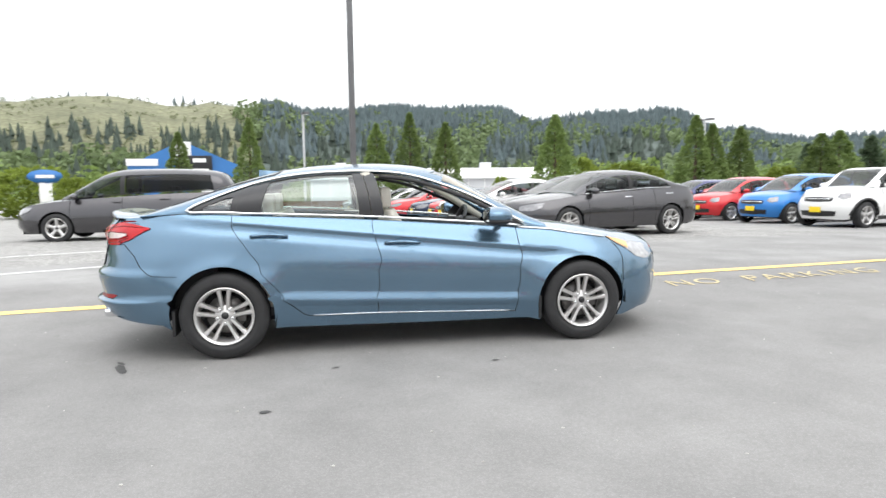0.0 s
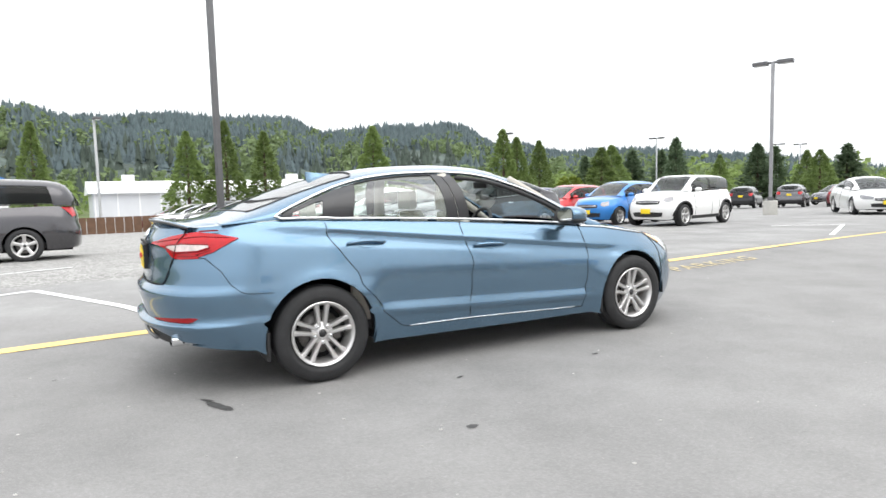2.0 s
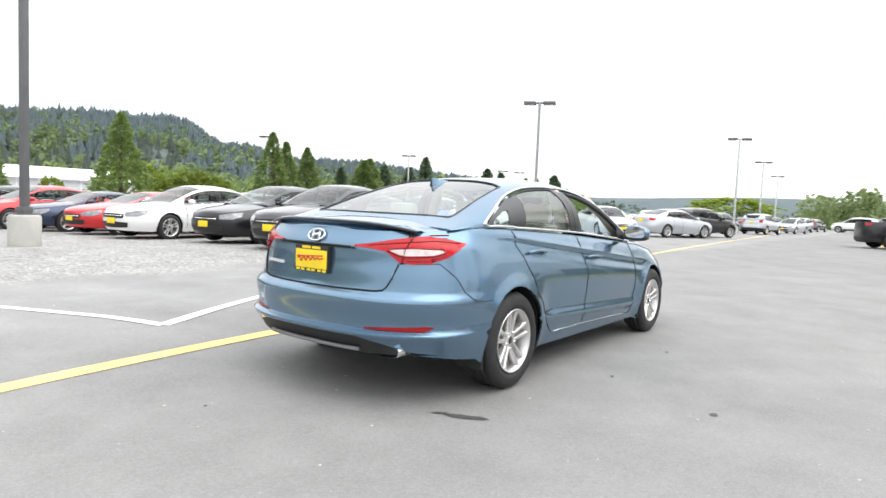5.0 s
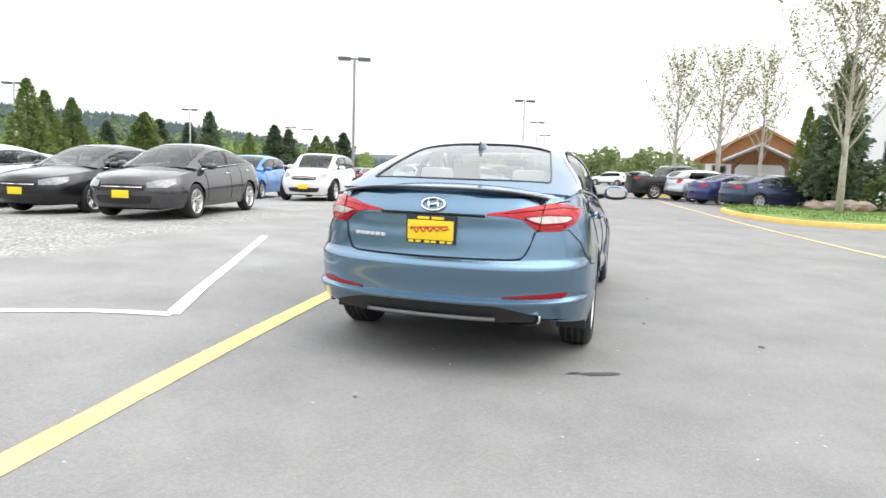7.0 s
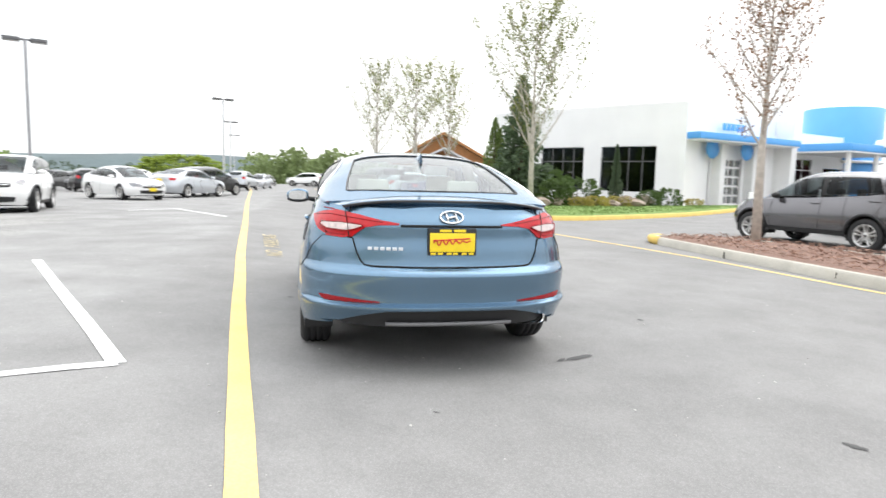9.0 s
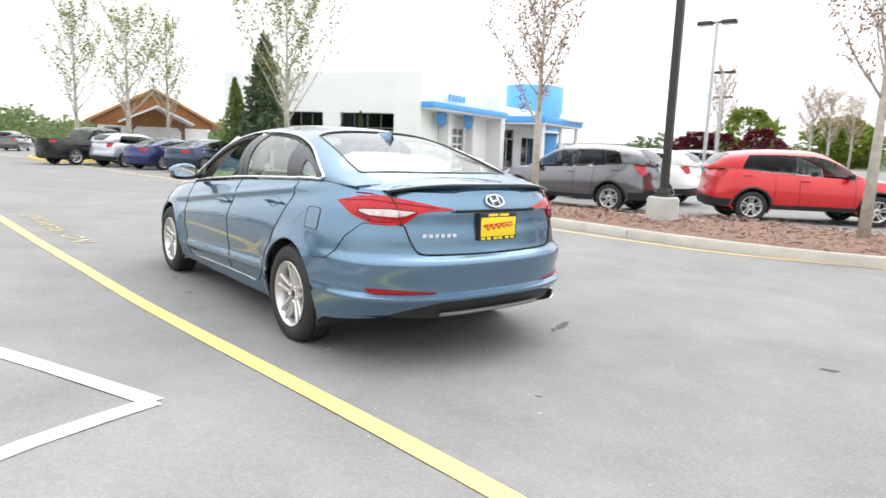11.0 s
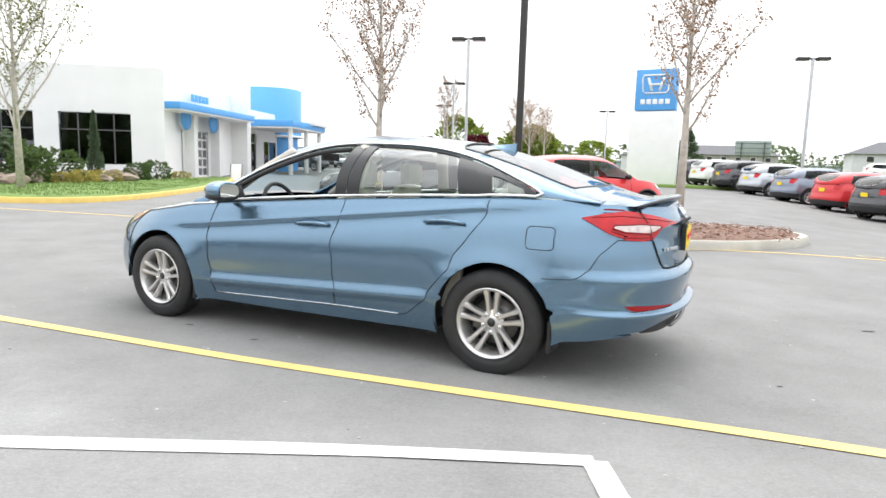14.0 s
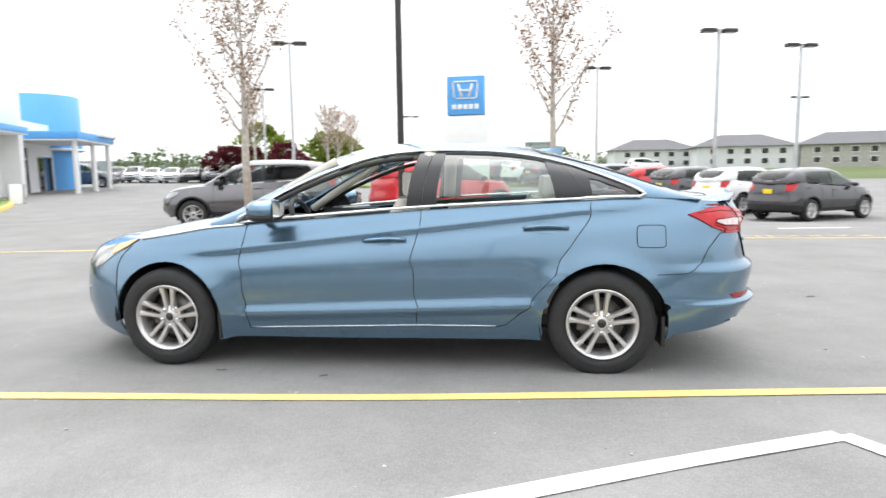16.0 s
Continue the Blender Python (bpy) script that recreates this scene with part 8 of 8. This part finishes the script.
def hills(a0, a1, name, mat, label):
    bm = bmesh.new()
    rows = []
    n = int((a1 - a0) / 0.8)
    for i in range(n + 1):
        az = a0 + (a1 - a0) * i / n
        rowv = []
        for d in (230, 260, 300, 340, 380, 420, 460, 500, 540, 580, 620, 680, 760):
            h = hill_height(az, min(d, 620)) * (1 if d <= 620 else 1 - (d - 620) / 400)
            x, y = d * math.cos(radians(az)), d * math.sin(radians(az))
            h += h * 0.10 * noise.noise((x * 0.02, y * 0.02, 1)) + (2.0 if h > 5 else 0) * noise.noise((x * 0.08, y * 0.08, 3))
            rowv.append(bm.verts.new((x, y, h - 3)))
        rows.append(rowv)
    for a, b in zip(rows, rows[1:]):
        for k in range(12):
            bm.faces.new((a[k], b[k], b[k + 1], a[k + 1]))
    bmesh.ops.recalc_face_normals(bm, faces=bm.faces[:])
    return tagged(part(name, bm, mat), label, "hill", kind="structure")


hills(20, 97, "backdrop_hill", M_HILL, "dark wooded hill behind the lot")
hills(97, 172, "backdrop_hill", M_CLEAR, "cleared hillside with scrub and stumps")


def leaf_ball(vs, fs, rng, at, w, h, n):
    """An uneven rounded crown of n leaf clumps round a base point."""
    lump = [rng.uniform(0.7, 1.25) for _ in range(6)]
    size = 1.5 * max(w, h * 0.5) / n ** 0.5
    for _ in range(n):
        a, t = rng.uniform(0, 2 * math.pi), rng.random() ** 0.8
        rr = w * (0.45 + 0.55 * math.sin(math.pi * min(0.15 + 0.85 * t, 1))) * lump[int(a / 2 / math.pi * 6) % 6] * rng.uniform(0.6, 1.0)
        c = Vector((at[0] + rr * math.cos(a), at[1] + rr * math.sin(a), at[2] + h * t))
        u = Vector((rng.uniform(-1, 1), rng.uniform(-1, 1), rng.uniform(-0.6, 0.6))).normalized() * size * rng.uniform(0.6, 1.2)
        v = u.cross(Vector((rng.uniform(-1, 1), rng.uniform(-1, 1), rng.uniform(-1, 1)))).normalized() * size * rng.uniform(0.5, 1.0)
        k = len(vs)
        vs += [tuple(c - u), tuple(c - v * 0.8), tuple(c + u), tuple(c + v)]
        fs.append((k, k + 1, k + 2, k + 3))


FIR_TIERS = ((0.0, 0.55, 1.0), (0.25, 0.8, 0.78), (0.52, 1.0, 0.5))


def woods(name, seed, n, pick, mat, hh, ww, label, rounded=False):
    """Many small pointed or rounded crowns on the hills, one joined mesh."""
    rng = random.Random(seed)
    vs, fs = [], []
    for _ in range(n):
        got = pick(rng)
        if got is None:
            continue
        az, d, s = got
        x, y = d * math.cos(radians(az)), d * math.sin(radians(az))
        z = hill_height(az, min(d, 620)) - 3.5
        z += (z + 3.5) * 0.10 * noise.noise((x * 0.02, y * 0.02, 1))
        h, w = hh * s * rng.uniform(0.7, 1.3), ww * s * rng.uniform(0.8, 1.2)
        if rounded:
            leaf_ball(vs, fs, rng, (x, y, z), w, h, 16)
            continue
        for lo, hi, r in FIR_TIERS:
            k = len(vs)
            a0 = rng.uniform(0, 6)
            for j in range(6):
                a = a0 + j * math.pi / 3
                rr = w * r * rng.uniform(0.6, 1.3)
                vs.append((x + rr * math.cos(a), y + rr * math.sin(a), z + h * (lo + rng.uniform(-0.06, 0.06))))
            vs.append((x + rng.uniform(-0.1, 0.1) * w, y, z + h * hi))
            fs += [(k + j, k + (j + 1) % 6, k + 6) for j in range(6)]
    me = bpy.data.meshes.new(name)
    me.from_pydata(vs, [], fs)
    me.materials.append(mat)
    return tagged(new(name, me), label, "woods", kind="stuff")


def on_dark(rng):
    az = rng.uniform(22, 96)
    d = 330 + 300 * rng.random() ** 0.7
    if d < 430 and noise.noise((az * 0.2, d * 0.012, 9)) < 0.05:
        return None
    return (az, d, 0.8 + 0.3 * rng.random())


def on_light(rng):
    az = rng.uniform(24, 150)
    d = rng.uniform(225, 500) if az < 98 else rng.uniform(225, 330)
    if noise.noise((az * 0.15, d * 0.01, 4)) < -0.12:
        return None
    return (az, d, 0.7 + 0.5 * rng.random())


def on_clear(rng):
    az = rng.uniform(96, 165)
    d = rng.uniform(225, 640)
    if d > 380 and rng.random() > 0.30:
        return None
    return (az, d, 0.6 + 0.6 * rng.random())


def on_lone(rng):
    return (rng.uniform(60, 140), rng.uniform(235, 400), 0.7 + 0.5 * rng.random())


def on_ridge(rng):
    az = rng.uniform(22, 160)
    if az > 92 and rng.random() > 0.16:
        return None
    return (az, rng.uniform(590, 640), 0.7 + 0.6 * rng.random())


# the bluish fir and ridge colours have distance haze mixed into them
woods("distant_fir_woods", 1, 11000, on_dark, leaf_mat("haze_tinted_fir", (0.082, 0.112, 0.118), 0.35, False), 9.5, 2.7, "dark fir woods on the hillside")
woods("distant_leafy_woods", 2, 11000, on_light, leaf_mat("far_leafy", (0.185, 0.245, 0.115), 0.4), 7, 3.3, "pale green spring woods low on the hill", True)
woods("distant_scrub", 3, 5200, on_clear, leaf_mat("far_scrub", (0.19, 0.205, 0.12), 0.4), 2.6, 1.7, "scattered scrub on cleared ground", True)
woods("lone_firs", 9, 900, on_lone, leaf_mat("lone_fir", (0.070, 0.095, 0.075), 0.35, False), 11, 2.3, "dark firs standing among the leafy woods")
woods("ridge_trees", 4, 1500, on_ridge, leaf_mat("haze_tinted_ridge", (0.090, 0.118, 0.125), 0.3, False), 9, 2.2, "tall trees along the ridge")


def low_woods(name, seed, n, mat, label, a0, a1, d0, d1, hh):
    rng = random.Random(seed)
    vs, fs = [], []
    for _ in range(n):
        az, d = rng.uniform(a0, a1), rng.uniform(d0, d1)
        x, y = d * math.cos(radians(az)), d * math.sin(radians(az))
        h = hh * rng.uniform(0.5, 1.2) * (1 + 0.5 * noise.noise((az * 0.2, 0, seed)))
        w = h * rng.uniform(0.28, 0.55)
        leaf_ball(vs, fs, rng, (x, y, g(x, y)), w, h, 70)
    me = bpy.data.meshes.new(name)
    me.from_pydata(vs, [], fs)
    me.materials.append(mat)
    return tagged(new(name, me), label, "woods", kind="stuff")


low_woods("tree_line", 5, 320, leaf_mat("line_green", (0.182, 0.231, 0.098), 0.45), "line of mixed spring trees far down the lane", -32, 6, 130, 190, 6)
low_woods("tree_line", 6, 200, leaf_mat("line_dark", (0.105, 0.14, 0.098), 0.4), "far line of dark trees", -60, 22, 190, 260, 4.6)
low_woods("tree_line", 7, 160, leaf_mat("line_south", (0.14, 0.182, 0.091), 0.45), "far low trees to the south", -100, -55, 130, 190, 5)
low_woods("tree_line", 8, 420, leaf_mat("line_north", (0.196, 0.266, 0.084), 0.45), "spring trees and brush beyond the warehouse", 24, 125, 95, 190, 5)
bm = bmesh.new()
rows = []
for i in range(61):
    az = -100 + 140 * i / 60
    h = 1800 * math.tan(radians(0.9 + 0.7 * math.exp(-((az - 12) / 14) ** 2) + 0.5 * math.exp(-((az + 55) / 10) ** 2) + 0.25 * noise.noise((az * 0.08, 0, 0))))
    rows.append([bm.verts.new((d * math.cos(radians(az)), d * math.sin(radians(az)), z)) for d, z in ((1500, -3), (1650, h * 0.6), (1800, h), (2000, h * 0.5))])
for a, b in zip(rows, rows[1:]):
    for k in range(3):
        bm.faces.new((a[k], b[k], b[k + 1], a[k + 1]))
bmesh.ops.recalc_face_normals(bm, faces=bm.faces[:])
# this ridge's blue is haze held in its base colour
tagged(part("backdrop_ridge", bm, M_FARHILL), "ridge on the horizon, coloured blue for haze", "hill", kind="structure")
